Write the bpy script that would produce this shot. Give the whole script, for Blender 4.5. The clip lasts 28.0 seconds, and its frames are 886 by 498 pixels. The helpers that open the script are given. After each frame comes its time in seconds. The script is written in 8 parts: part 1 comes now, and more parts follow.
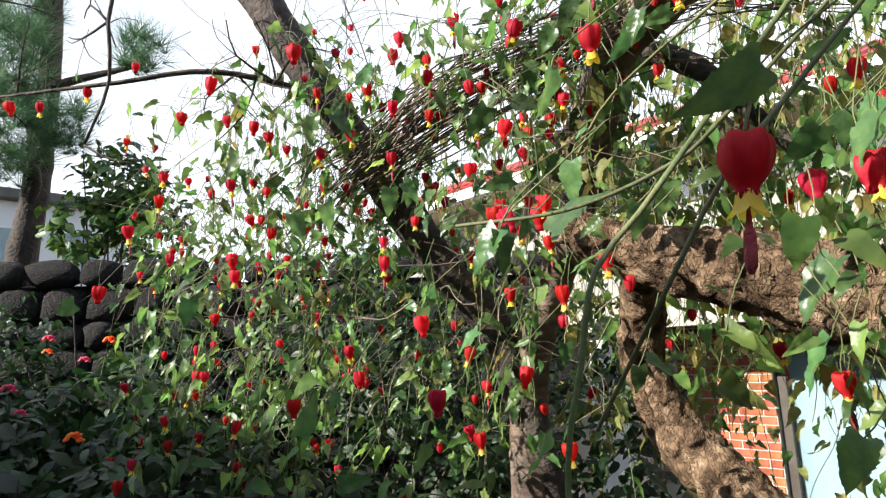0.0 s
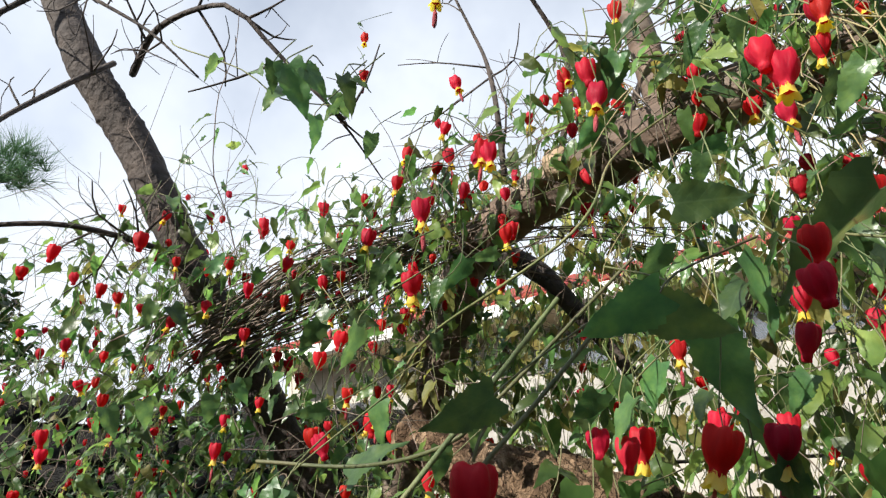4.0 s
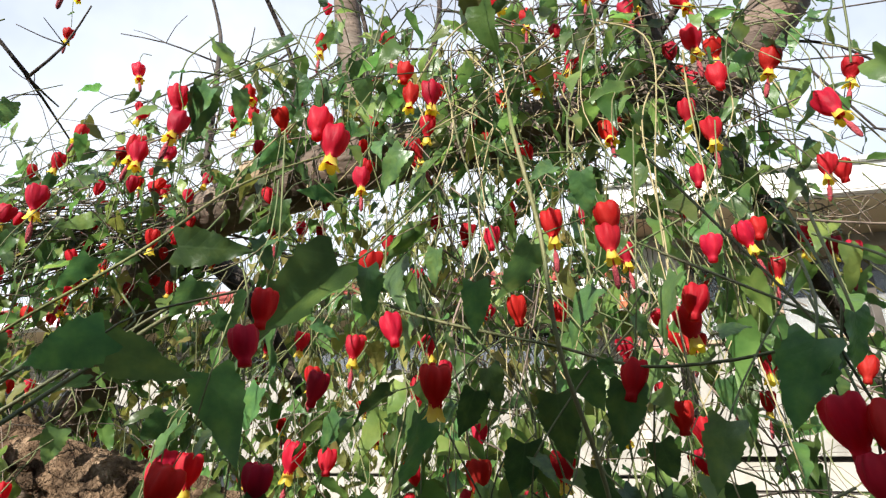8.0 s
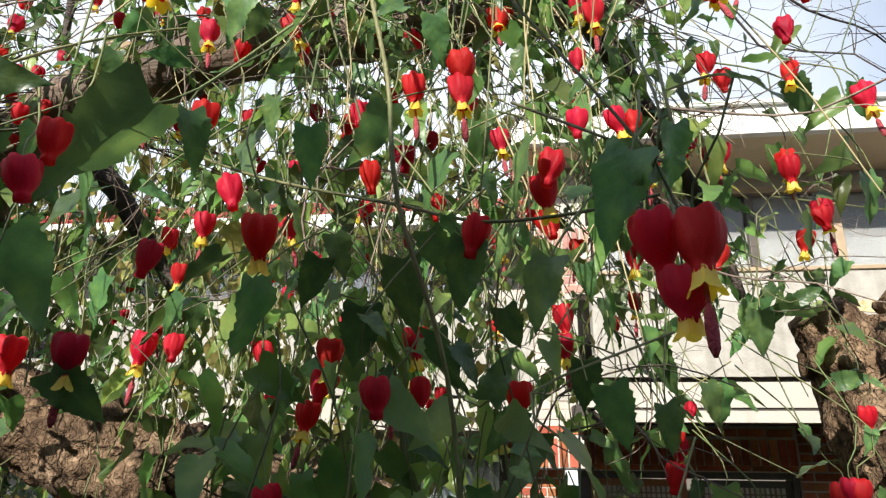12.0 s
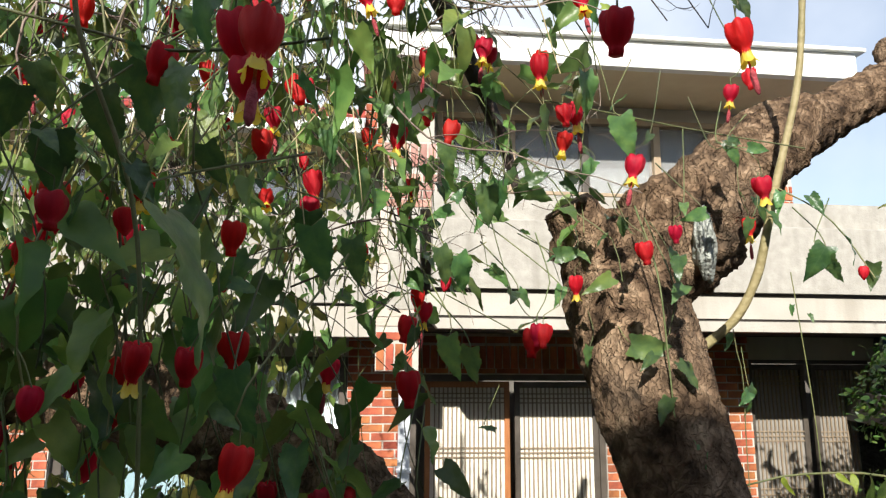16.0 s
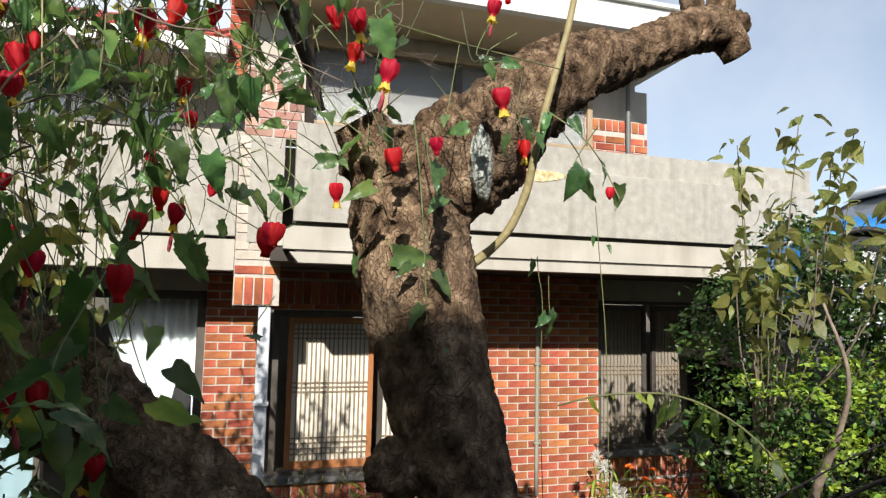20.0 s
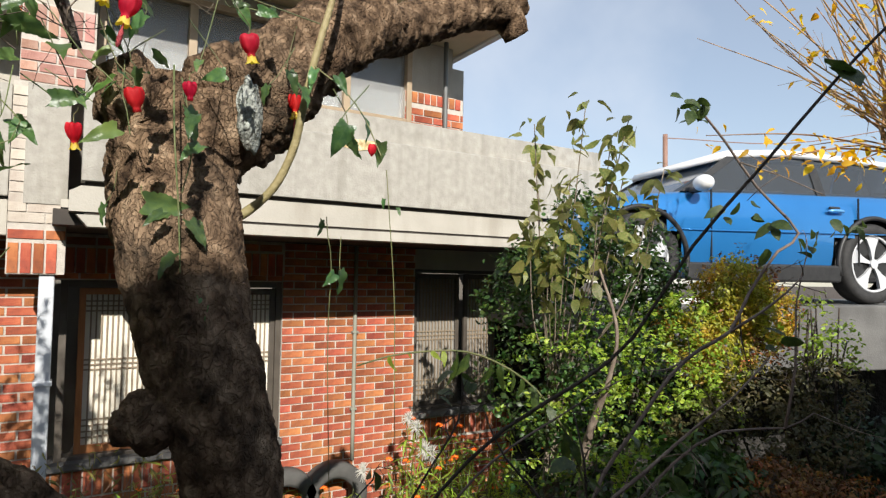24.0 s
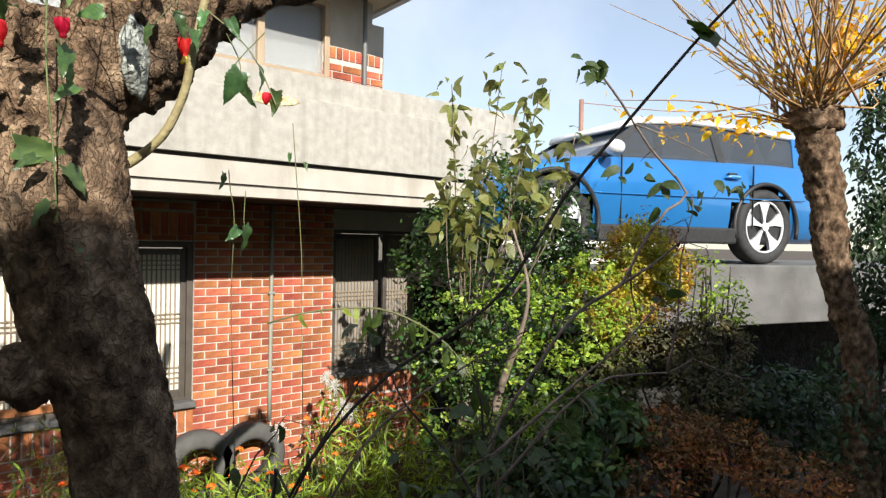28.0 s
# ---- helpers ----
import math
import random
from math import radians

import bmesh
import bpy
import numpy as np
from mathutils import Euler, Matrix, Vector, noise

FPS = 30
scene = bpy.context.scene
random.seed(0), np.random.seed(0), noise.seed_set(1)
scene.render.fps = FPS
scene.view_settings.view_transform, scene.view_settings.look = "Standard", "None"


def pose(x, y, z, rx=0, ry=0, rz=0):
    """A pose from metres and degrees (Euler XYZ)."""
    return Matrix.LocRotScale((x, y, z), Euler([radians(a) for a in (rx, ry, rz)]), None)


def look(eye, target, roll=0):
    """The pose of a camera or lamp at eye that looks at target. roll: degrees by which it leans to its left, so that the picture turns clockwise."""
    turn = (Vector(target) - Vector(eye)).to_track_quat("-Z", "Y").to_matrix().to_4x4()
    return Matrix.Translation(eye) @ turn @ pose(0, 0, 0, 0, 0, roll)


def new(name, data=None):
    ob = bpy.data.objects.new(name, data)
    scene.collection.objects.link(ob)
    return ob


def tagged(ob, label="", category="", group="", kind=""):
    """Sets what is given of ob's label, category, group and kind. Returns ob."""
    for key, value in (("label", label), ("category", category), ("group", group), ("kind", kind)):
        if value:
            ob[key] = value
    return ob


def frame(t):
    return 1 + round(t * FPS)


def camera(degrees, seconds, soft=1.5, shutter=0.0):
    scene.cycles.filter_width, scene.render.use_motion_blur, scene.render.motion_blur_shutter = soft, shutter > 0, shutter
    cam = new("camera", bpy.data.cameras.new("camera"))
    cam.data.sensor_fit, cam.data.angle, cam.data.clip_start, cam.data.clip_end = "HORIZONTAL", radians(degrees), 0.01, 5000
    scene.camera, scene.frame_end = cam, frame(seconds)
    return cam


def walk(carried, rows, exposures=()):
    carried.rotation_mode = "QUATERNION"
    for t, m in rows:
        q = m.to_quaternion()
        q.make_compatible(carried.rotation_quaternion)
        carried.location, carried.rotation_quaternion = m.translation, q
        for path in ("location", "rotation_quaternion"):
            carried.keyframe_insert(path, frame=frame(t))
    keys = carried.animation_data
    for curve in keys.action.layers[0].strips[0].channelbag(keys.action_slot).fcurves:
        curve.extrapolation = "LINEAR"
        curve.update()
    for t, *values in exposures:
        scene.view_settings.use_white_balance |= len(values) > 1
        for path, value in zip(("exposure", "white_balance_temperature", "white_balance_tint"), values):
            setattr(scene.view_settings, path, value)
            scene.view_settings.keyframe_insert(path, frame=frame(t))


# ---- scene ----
cam = camera(70.7, 28.0, soft=1.3)
PATH = [
    (0, (-0.007, 0.609, 2.276), (-1.463, 1.937, 2.62), -2.6),
    (0.5, (-0.008, 0.612, 2.279), (-1.459, 1.941, 2.635), -2.5),
    (1, (-0.004, 0.613, 2.286), (-1.437, 1.952, 2.678), -2.2),
    (1.5, (0.007, 0.611, 2.308), (-1.404, 1.957, 2.752), -1.6),
    (2, (0.024, 0.611, 2.328), (-1.346, 1.971, 2.851), -1.3),
    (2.5, (0.033, 0.62, 2.343), (-1.291, 2.004, 2.922), -1.2),
    (4.5, (0.131, 0.634, 2.376), (-0.901, 2.149, 3.174), 0.7),
    (5, (0.166, 0.643, 2.378), (-0.783, 2.21, 3.179), 1.6),
    (5.5, (0.189, 0.649, 2.382), (-0.676, 2.263, 3.187), 1.5),
    (6, (0.215, 0.66, 2.385), (-0.58, 2.313, 3.183), 1.3),
    (6.5, (0.239, 0.668, 2.388), (-0.461, 2.356, 3.201), 1.5),
    (7, (0.264, 0.682, 2.389), (-0.368, 2.401, 3.193), 1.7),
    (7.5, (0.285, 0.687, 2.397), (-0.26, 2.435, 3.203), 1.3),
    (8, (0.295, 0.694, 2.394), (-0.203, 2.463, 3.183), 1.4),
    (8.5, (0.302, 0.701, 2.396), (-0.16, 2.493, 3.153), 1.5),
    (9, (0.309, 0.703, 2.399), (-0.117, 2.51, 3.143), 1.6),
    (9.5, (0.315, 0.708, 2.4), (-0.081, 2.525, 3.137), 1.1),
    (10, (0.32, 0.714, 2.396), (-0.054, 2.539, 3.126), 0.8),
    (10.5, (0.33, 0.719, 2.393), (-0.017, 2.552, 3.112), 0.8),
    (11, (0.341, 0.725, 2.385), (0.024, 2.575, 3.077), 0.7),
    (11.5, (0.335, 0.745, 2.364), (0.059, 2.618, 3.011), 0.3),
    (12, (0.335, 0.757, 2.356), (0.093, 2.652, 2.949), 0.5),
    (12.5, (0.355, 0.754, 2.347), (0.194, 2.671, 2.892), 0.6),
    (14.5, (0.365, 0.751, 2.303), (0.414, 2.71, 2.703), 0.2),
    (15, (0.401, 0.742, 2.305), (0.463, 2.703, 2.693), 0.2),
    (15.5, (0.432, 0.733, 2.294), (0.561, 2.694, 2.666), 0.4),
    (16, (0.459, 0.727, 2.289), (0.652, 2.687, 2.635), 0.4),
    (16.5, (0.491, 0.722, 2.281), (0.733, 2.679, 2.618), 0.9),
    (17, (0.507, 0.721, 2.28), (0.79, 2.674, 2.605), 0.9),
    (17.5, (0.537, 0.717, 2.281), (0.864, 2.667, 2.582), 0.9),
    (18, (0.562, 0.716, 2.272), (0.94, 2.657, 2.573), 0.9),
    (18.5, (0.579, 0.712, 2.265), (1.004, 2.647, 2.541), 1.1),
    (19, (0.597, 0.713, 2.253), (1.057, 2.645, 2.483), 1.1),
    (19.5, (0.613, 0.711, 2.251), (1.114, 2.637, 2.448), 1.3),
    (20, (0.63, 0.708, 2.244), (1.176, 2.625, 2.416), 1.2),
    (20.5, (0.641, 0.703, 2.239), (1.236, 2.606, 2.399), 1.2),
    (21, (0.655, 0.697, 2.233), (1.3, 2.583, 2.401), 1.1),
    (21.5, (0.67, 0.68, 2.226), (1.379, 2.541, 2.408), 0.9),
    (23.5, (0.706, 0.653, 2.221), (1.686, 2.392, 2.363), 1.0),
    (24, (0.708, 0.642, 2.214), (1.752, 2.345, 2.308), 0.9),
    (24.5, (0.712, 0.637, 2.213), (1.807, 2.309, 2.286), 1.0),
    (25, (0.714, 0.629, 2.216), (1.848, 2.275, 2.288), 1.1),
    (25.5, (0.716, 0.625, 2.213), (1.89, 2.243, 2.274), 1.2),
    (26, (0.718, 0.627, 2.212), (1.923, 2.223, 2.254), 1.3),
    (26.5, (0.721, 0.62, 2.205), (1.94, 2.205, 2.222), 1.2),
    (27, (0.726, 0.618, 2.206), (1.959, 2.193, 2.203), 1.3),
    (27.5, (0.729, 0.613, 2.203), (1.972, 2.179, 2.188), 1.3),
    (28, (0.734, 0.607, 2.199), (1.981, 2.171, 2.176), 1.1),
]
EXPOSURES = [(0.0, 0.92), (2.5, 0.78), (5.0, 0.42), (6.5, 0.46), (8.0, 0.66), (12.0, 0.62), (15.0, 0.60), (17.0, 0.44), (21.0, 0.28), (24.0, 0.22), (26.0, 0.30), (28.0, 0.54)]
walk(cam, [(t, look(eye, target, roll)) for t, eye, target, roll in PATH], EXPOSURES)

# ---------- light ----------
SUN_DIR = Vector((0.36, 1.15, -0.68)).normalized()
sun_data = bpy.data.lights.new("sun", "SUN")
sun_data.energy, sun_data.angle, sun_data.color = 5.9, radians(0.5), (1.0, 0.95, 0.87)
sun = new("sun", sun_data)
sun.matrix_world = look((0, 0, 20), Vector((0, 0, 20)) + SUN_DIR)

world = bpy.data.worlds.new("sky")
scene.world = world
world.use_nodes = True
wt = world.node_tree
wt.nodes.clear()
w_out = wt.nodes.new("ShaderNodeOutputWorld")
w_bg = wt.nodes.new("ShaderNodeBackground")
w_sky = wt.nodes.new("ShaderNodeTexSky")
w_sky.sky_type, w_sky.sun_disc = "NISHITA", False
w_sky.sun_elevation = radians(29.5)
w_sky.sun_rotation = math.atan2(-SUN_DIR.x, -SUN_DIR.y)
w_sky.air_density, w_sky.dust_density = 1.0, 0.4
w_scale = wt.nodes.new("ShaderNodeVectorMath")
w_scale.operation = "SCALE"
w_scale.inputs[3].default_value = 0.115
w_co = wt.nodes.new("ShaderNodeTexCoord")
w_noise = wt.nodes.new("ShaderNodeTexNoise")
w_noise.inputs["Scale"].default_value = 1.5
w_noise.inputs["Detail"].default_value = 6.0
w_noise.inputs["Roughness"].default_value = 0.55
w_ramp = wt.nodes.new("ShaderNodeValToRGB")
w_ramp.color_ramp.elements[0].position, w_ramp.color_ramp.elements[0].color = 0.40, (0.30, 0.30, 0.30, 1)
w_ramp.color_ramp.elements[1].position, w_ramp.color_ramp.elements[1].color = 0.76, (1.0, 1.0, 1.0, 1)
w_grad = wt.nodes.new("ShaderNodeVectorMath")
w_grad.operation = "DOT_PRODUCT"
w_grad.inputs[1].default_value = (-0.75, 0.45, -0.1)
w_add = wt.nodes.new("ShaderNodeMath")
w_add.operation = "MULTIPLY_ADD"
w_add.inputs[1].default_value = 0.34
w_mix = wt.nodes.new("ShaderNodeMix")
w_mix.data_type = "RGBA"
w_mix.inputs["B"].default_value = (0.73, 0.78, 0.86, 1)
wt.links.new(w_co.outputs["Generated"], w_noise.inputs["Vector"])
wt.links.new(w_co.outputs["Generated"], w_grad.inputs[0])
wt.links.new(w_grad.outputs["Value"], w_add.inputs[0])
wt.links.new(w_noise.outputs["Fac"], w_add.inputs[2])
wt.links.new(w_add.outputs[0], w_ramp.inputs["Fac"])
wt.links.new(w_sky.outputs["Color"], w_scale.inputs[0])
wt.links.new(w_scale.outputs[0], w_mix.inputs["A"])
wt.links.new(w_ramp.outputs["Color"], w_mix.inputs["Factor"])
wt.links.new(w_mix.outputs["Result"], w_bg.inputs["Color"])
w_bg.inputs["Strength"].default_value = 1.0
wt.links.new(w_bg.outputs[0], w_out.inputs[0])


# ---------- materials ----------
def material(name, colors, scale=8.0, rough=0.7, metal=0.0, bump=0.3, bump_scale=60.0, stretch=(1, 1, 1), spread=0.0, island=0.0,
             through_light=0.0, spec=0.5, detail=5.0, coat=0.0, dirt=None, relief=0.01, crack=0.0):
    """A node material: colours mixed by noise at two scales, bump, and variation by object or by island."""
    m = bpy.data.materials.new(name)
    m.use_nodes = True
    nt = m.node_tree
    b = nt.nodes["Principled BSDF"]
    co = nt.nodes.new("ShaderNodeTexCoord")
    mp = nt.nodes.new("ShaderNodeMapping")
    mp.inputs["Scale"].default_value = stretch
    nt.links.new(co.outputs["Object"], mp.inputs["Vector"])
    n1 = nt.nodes.new("ShaderNodeTexNoise")
    n1.inputs["Scale"].default_value, n1.inputs["Detail"].default_value = scale, detail
    nt.links.new(mp.outputs[0], n1.inputs["Vector"])
    ramp = nt.nodes.new("ShaderNodeValToRGB")
    el = ramp.color_ramp.elements
    while len(el) < len(colors):
        el.new(0.5)
    for i, c in enumerate(colors):
        el[i].position = 0.28 + 0.44 * i / max(1, len(colors) - 1)
        el[i].color = (*c, 1)
    nt.links.new(n1.outputs["Fac"], ramp.inputs["Fac"])
    col = ramp.outputs["Color"]
    if dirt:
        n3 = nt.nodes.new("ShaderNodeTexNoise")
        n3.inputs["Scale"].default_value, n3.inputs["Detail"].default_value = dirt[1], 4.0
        mp3 = nt.nodes.new("ShaderNodeMapping")
        mp3.inputs["Scale"].default_value = dirt[2]
        nt.links.new(co.outputs["Object"], mp3.inputs["Vector"])
        nt.links.new(mp3.outputs[0], n3.inputs["Vector"])
        r3 = nt.nodes.new("ShaderNodeValToRGB")
        r3.color_ramp.elements[0].position, r3.color_ramp.elements[1].position = 0.5, 0.72
        nt.links.new(n3.outputs["Fac"], r3.inputs["Fac"])
        mx3 = nt.nodes.new("ShaderNodeMix")
        mx3.data_type = "RGBA"
        mul = nt.nodes.new("ShaderNodeMath")
        mul.operation = "MULTIPLY"
        mul.inputs[1].default_value = dirt[3]
        nt.links.new(r3.outputs["Color"], mul.inputs[0])
        nt.links.new(mul.outputs[0], mx3.inputs["Factor"])
        nt.links.new(col, mx3.inputs["A"])
        mx3.inputs["B"].default_value = (*dirt[0], 1)
        col = mx3.outputs["Result"]
    if spread or island:
        hs = nt.nodes.new("ShaderNodeHueSaturation")
        rng = nt.nodes.new("ShaderNodeMapRange")
        if island:
            src = nt.nodes.new("ShaderNodeNewGeometry").outputs["Random Per Island"]
        else:
            src = nt.nodes.new("ShaderNodeObjectInfo").outputs["Random"]
        k = spread or island
        rng.inputs["To Min"].default_value, rng.inputs["To Max"].default_value = 1 - k, 1 + k
        nt.links.new(src, rng.inputs["Value"])
        nt.links.new(rng.outputs[0], hs.inputs["Value"])
        rh = nt.nodes.new("ShaderNodeMapRange")
        rh.inputs["To Min"].default_value, rh.inputs["To Max"].default_value = 0.5 - 0.06 * k, 0.5 + 0.04 * k
        fr = nt.nodes.new("ShaderNodeMath")
        fr.operation = "FRACT"
        fm = nt.nodes.new("ShaderNodeMath")
        fm.operation = "MULTIPLY"
        fm.inputs[1].default_value = 7.31
        nt.links.new(src, fm.inputs[0])
        nt.links.new(fm.outputs[0], fr.inputs[0])
        nt.links.new(fr.outputs[0], rh.inputs["Value"])
        nt.links.new(rh.outputs[0], hs.inputs["Hue"])
        nt.links.new(col, hs.inputs["Color"])
        col = hs.outputs["Color"]
    nt.links.new(col, b.inputs["Base Color"])
    b.inputs["Roughness"].default_value, b.inputs["Metallic"].default_value = rough, metal
    b.inputs["Specular IOR Level"].default_value = spec
    b.inputs["Coat Weight"].default_value = coat
    if coat:
        b.inputs["Coat Roughness"].default_value = 0.06
    if bump:
        n2 = nt.nodes.new("ShaderNodeTexNoise")
        n2.inputs["Scale"].default_value, n2.inputs["Detail"].default_value = bump_scale, 6.0
        nt.links.new(mp.outputs[0], n2.inputs["Vector"])
        bp = nt.nodes.new("ShaderNodeBump")
        bp.inputs["Strength"].default_value, bp.inputs["Distance"].default_value = bump, relief
        nt.links.new(n2.outputs["Fac"], bp.inputs["Height"])
        nt.links.new(bp.outputs[0], b.inputs["Normal"])
        if crack:
            wob = nt.nodes.new("ShaderNodeMix")
            wob.data_type = "RGBA"
            wob.inputs["Factor"].default_value = 0.06
            nt.links.new(mp.outputs[0], wob.inputs["A"])
            nt.links.new(n1.outputs["Color"], wob.inputs["B"])
            vo = nt.nodes.new("ShaderNodeTexVoronoi")
            vo.feature = "DISTANCE_TO_EDGE"
            vo.inputs["Scale"].default_value = crack
            nt.links.new(wob.outputs["Result"], vo.inputs["Vector"])
            cr = nt.nodes.new("ShaderNodeMapRange")
            cr.inputs["From Max"].default_value = 0.16
            nt.links.new(vo.outputs["Distance"], cr.inputs["Value"])
            b2_ = nt.nodes.new("ShaderNodeBump")
            b2_.inputs["Strength"].default_value, b2_.inputs["Distance"].default_value = 0.8, 0.006
            nt.links.new(cr.outputs[0], b2_.inputs["Height"])
            nt.links.new(bp.outputs[0], b2_.inputs["Normal"])
            nt.links.new(b2_.outputs[0], b.inputs["Normal"])
    if through_light:
        tr = nt.nodes.new("ShaderNodeBsdfTranslucent")
        gm = nt.nodes.new("ShaderNodeHueSaturation")
        gm.inputs["Value"].default_value = 2.2
        gm.inputs["Saturation"].default_value = 1.05
        nt.links.new(col, gm.inputs["Color"])
        nt.links.new(gm.outputs[0], tr.inputs["Color"])
        ms = nt.nodes.new("ShaderNodeMixShader")
        ms.inputs[0].default_value = through_light
        nt.links.new(b.outputs[0], ms.inputs[1])
        nt.links.new(tr.outputs[0], ms.inputs[2])
        nt.links.new(ms.outputs[0], nt.nodes["Material Output"].inputs["Surface"])
    return m


def veined(m, pale):
    """Adds a midrib and slanting side veins, pale and sunk, to a leaf material; the blade lies along Y with length 1."""
    nt = m.node_tree
    b = nt.nodes["Principled BSDF"]
    co = nt.nodes.new("ShaderNodeTexCoord")
    sep = nt.nodes.new("ShaderNodeSeparateXYZ")
    nt.links.new(co.outputs["Object"], sep.inputs[0])

    def step(op, a, c=None, d=None):
        n = nt.nodes.new("ShaderNodeMath")
        n.operation = op
        for i, val in enumerate((a, c, d)):
            if val is None:
                continue
            if isinstance(val, (int, float)):
                n.inputs[i].default_value = val
            else:
                nt.links.new(val, n.inputs[i])
        return n.outputs[0]

    ax = step("ABSOLUTE", sep.outputs["X"])
    run = step("MULTIPLY_ADD", ax, -0.85, sep.outputs["Y"])
    saw = step("ABSOLUTE", step("SUBTRACT", step("FRACT", step("MULTIPLY", run, 5.5)), 0.5))
    side = step("SUBTRACT", 1.0, step("MINIMUM", step("MULTIPLY", saw, 16.0), 1.0))
    rib = step("SUBTRACT", 1.0, step("MINIMUM", step("MULTIPLY", ax, 45.0), 1.0))
    vein = step("MAXIMUM", step("MULTIPLY", side, 0.75), rib)
    col = b.inputs["Base Color"].links[0].from_socket
    mx = nt.nodes.new("ShaderNodeMix")
    mx.data_type = "RGBA"
    nt.links.new(step("MULTIPLY", vein, 0.28), mx.inputs["Factor"])
    nt.links.new(col, mx.inputs["A"])
    mx.inputs["B"].default_value = (*pale, 1)
    nt.links.new(mx.outputs["Result"], b.inputs["Base Color"])
    bp = nt.nodes.new("ShaderNodeBump")
    bp.inputs["Strength"].default_value, bp.inputs["Distance"].default_value = 0.4, 0.0008
    nt.links.new(step("MAXIMUM", saw, step("MULTIPLY", rib, -0.6)), bp.inputs["Height"])
    nt.links.new(b.inputs["Normal"].links[0].from_socket, bp.inputs["Normal"])
    nt.links.new(bp.outputs[0], b.inputs["Normal"])
    return m


M_LEAF = veined(material("vine_leaf", [(0.042, 0.092, 0.040), (0.072, 0.145, 0.048), (0.13, 0.215, 0.058)], 3, 0.33, bump=0.12, bump_scale=18, spread=0.5, through_light=0.32, relief=0.003), (0.12, 0.19, 0.09))
M_LEAF_I = material("vine_foliage", [(0.050, 0.105, 0.032), (0.092, 0.168, 0.044), (0.175, 0.26, 0.066)], 20, 0.36, bump=0.3, bump_scale=120, island=0.6, through_light=0.40, relief=0.004)
M_LEAF_Y = material("yellowing_foliage", [(0.12, 0.135, 0.035), (0.19, 0.19, 0.05), (0.30, 0.25, 0.07)], 20, 0.55, bump=0.3, bump_scale=90, island=0.55, through_light=0.35)
M_CALYX = material("red_calyx", [(0.29, 0.005, 0.012), (0.44, 0.012, 0.020), (0.60, 0.040, 0.045)], 60, 0.55, bump=0.5, bump_scale=120, stretch=(1, 1, 0.22), spread=0.16, spec=0.2, through_light=0.34, relief=0.005)
M_PETAL = material("yellow_petal", [(0.58, 0.42, 0.03), (0.68, 0.53, 0.06), (0.72, 0.60, 0.13)], 50, 0.5, bump=0.15, spread=0.1, through_light=0.35)
M_STAMEN = material("stamen", [(0.22, 0.022, 0.03), (0.40, 0.06, 0.075)], 120, 0.8, bump=0.5, bump_scale=400)
M_CANE = material("tan_cane", [(0.16, 0.15, 0.055), (0.30, 0.25, 0.12), (0.40, 0.33, 0.18)], 9, 0.6, bump=0.4, bump_scale=90)
M_STEM = material("vine_stem", [(0.06, 0.085, 0.028), (0.11, 0.13, 0.045), (0.18, 0.165, 0.075)], 14, 0.6, bump=0.3, bump_scale=150, island=0.4)
M_TWIG = material("dry_twig", [(0.10, 0.075, 0.058), (0.17, 0.13, 0.10), (0.26, 0.21, 0.16)], 16, 0.8, bump=0.4, bump_scale=150, island=0.35)
M_BARK = material("peeling_bark", [(0.030, 0.019, 0.012), (0.115, 0.074, 0.046), (0.235, 0.155, 0.096), (0.40, 0.285, 0.185)], 34, 0.95, spec=0.12, bump=0.9, bump_scale=95, stretch=(1, 1, 0.75), detail=14.0, relief=0.010, dirt=((0.28, 0.27, 0.22), 7.0, (1, 1, 0.6), 0.08), crack=85)
M_SHOOT = material("autumn_shoot", [(0.17, 0.10, 0.04), (0.30, 0.18, 0.07), (0.40, 0.27, 0.13)], 10, 0.7, bump=0.3, bump_scale=120, island=0.3)
M_BARK_D = material("dark_bark", [(0.028, 0.021, 0.017), (0.050, 0.038, 0.031), (0.088, 0.067, 0.054)], 12, 0.85, bump=0.8, bump_scale=40, stretch=(1, 1, 1), detail=8.0, relief=0.02)
M_BARK_C = material("cherry_bark", [(0.05, 0.034, 0.024), (0.12, 0.08, 0.058), (0.27, 0.19, 0.14)], 9, 0.75, bump=0.6, bump_scale=30, stretch=(1, 1, 3.0), detail=8.0, dirt=((0.33, 0.28, 0.22), 5.0, (1, 1, 2), 0.4))
M_CUT = material("cut_wood", [(0.25, 0.17, 0.10), (0.36, 0.26, 0.17), (0.18, 0.12, 0.08)], 14, 0.85, bump=0.5, bump_scale=70)
M_PLASTER = material("broken_plaster", [(0.34, 0.22, 0.09), (0.55, 0.44, 0.24), (0.70, 0.62, 0.42)], 30, 0.95, bump=0.8, bump_scale=60)
M_LICHEN = material("lichen", [(0.20, 0.22, 0.19), (0.38, 0.40, 0.36), (0.50, 0.52, 0.47)], 60, 0.95, bump=1.0, bump_scale=110, relief=0.02)
M_BRICK = material("red_brick", [(0.17, 0.068, 0.045), (0.34, 0.108, 0.050), (0.45, 0.165, 0.070)], 9, 0.92, bump=0.5, bump_scale=80, spread=0.30, spec=0.2)
M_FADEDBRICK = material("faded_brick", [(0.30, 0.15, 0.11), (0.40, 0.22, 0.165), (0.46, 0.29, 0.23)], 9, 0.9, bump=0.5, bump_scale=80, spread=0.35)
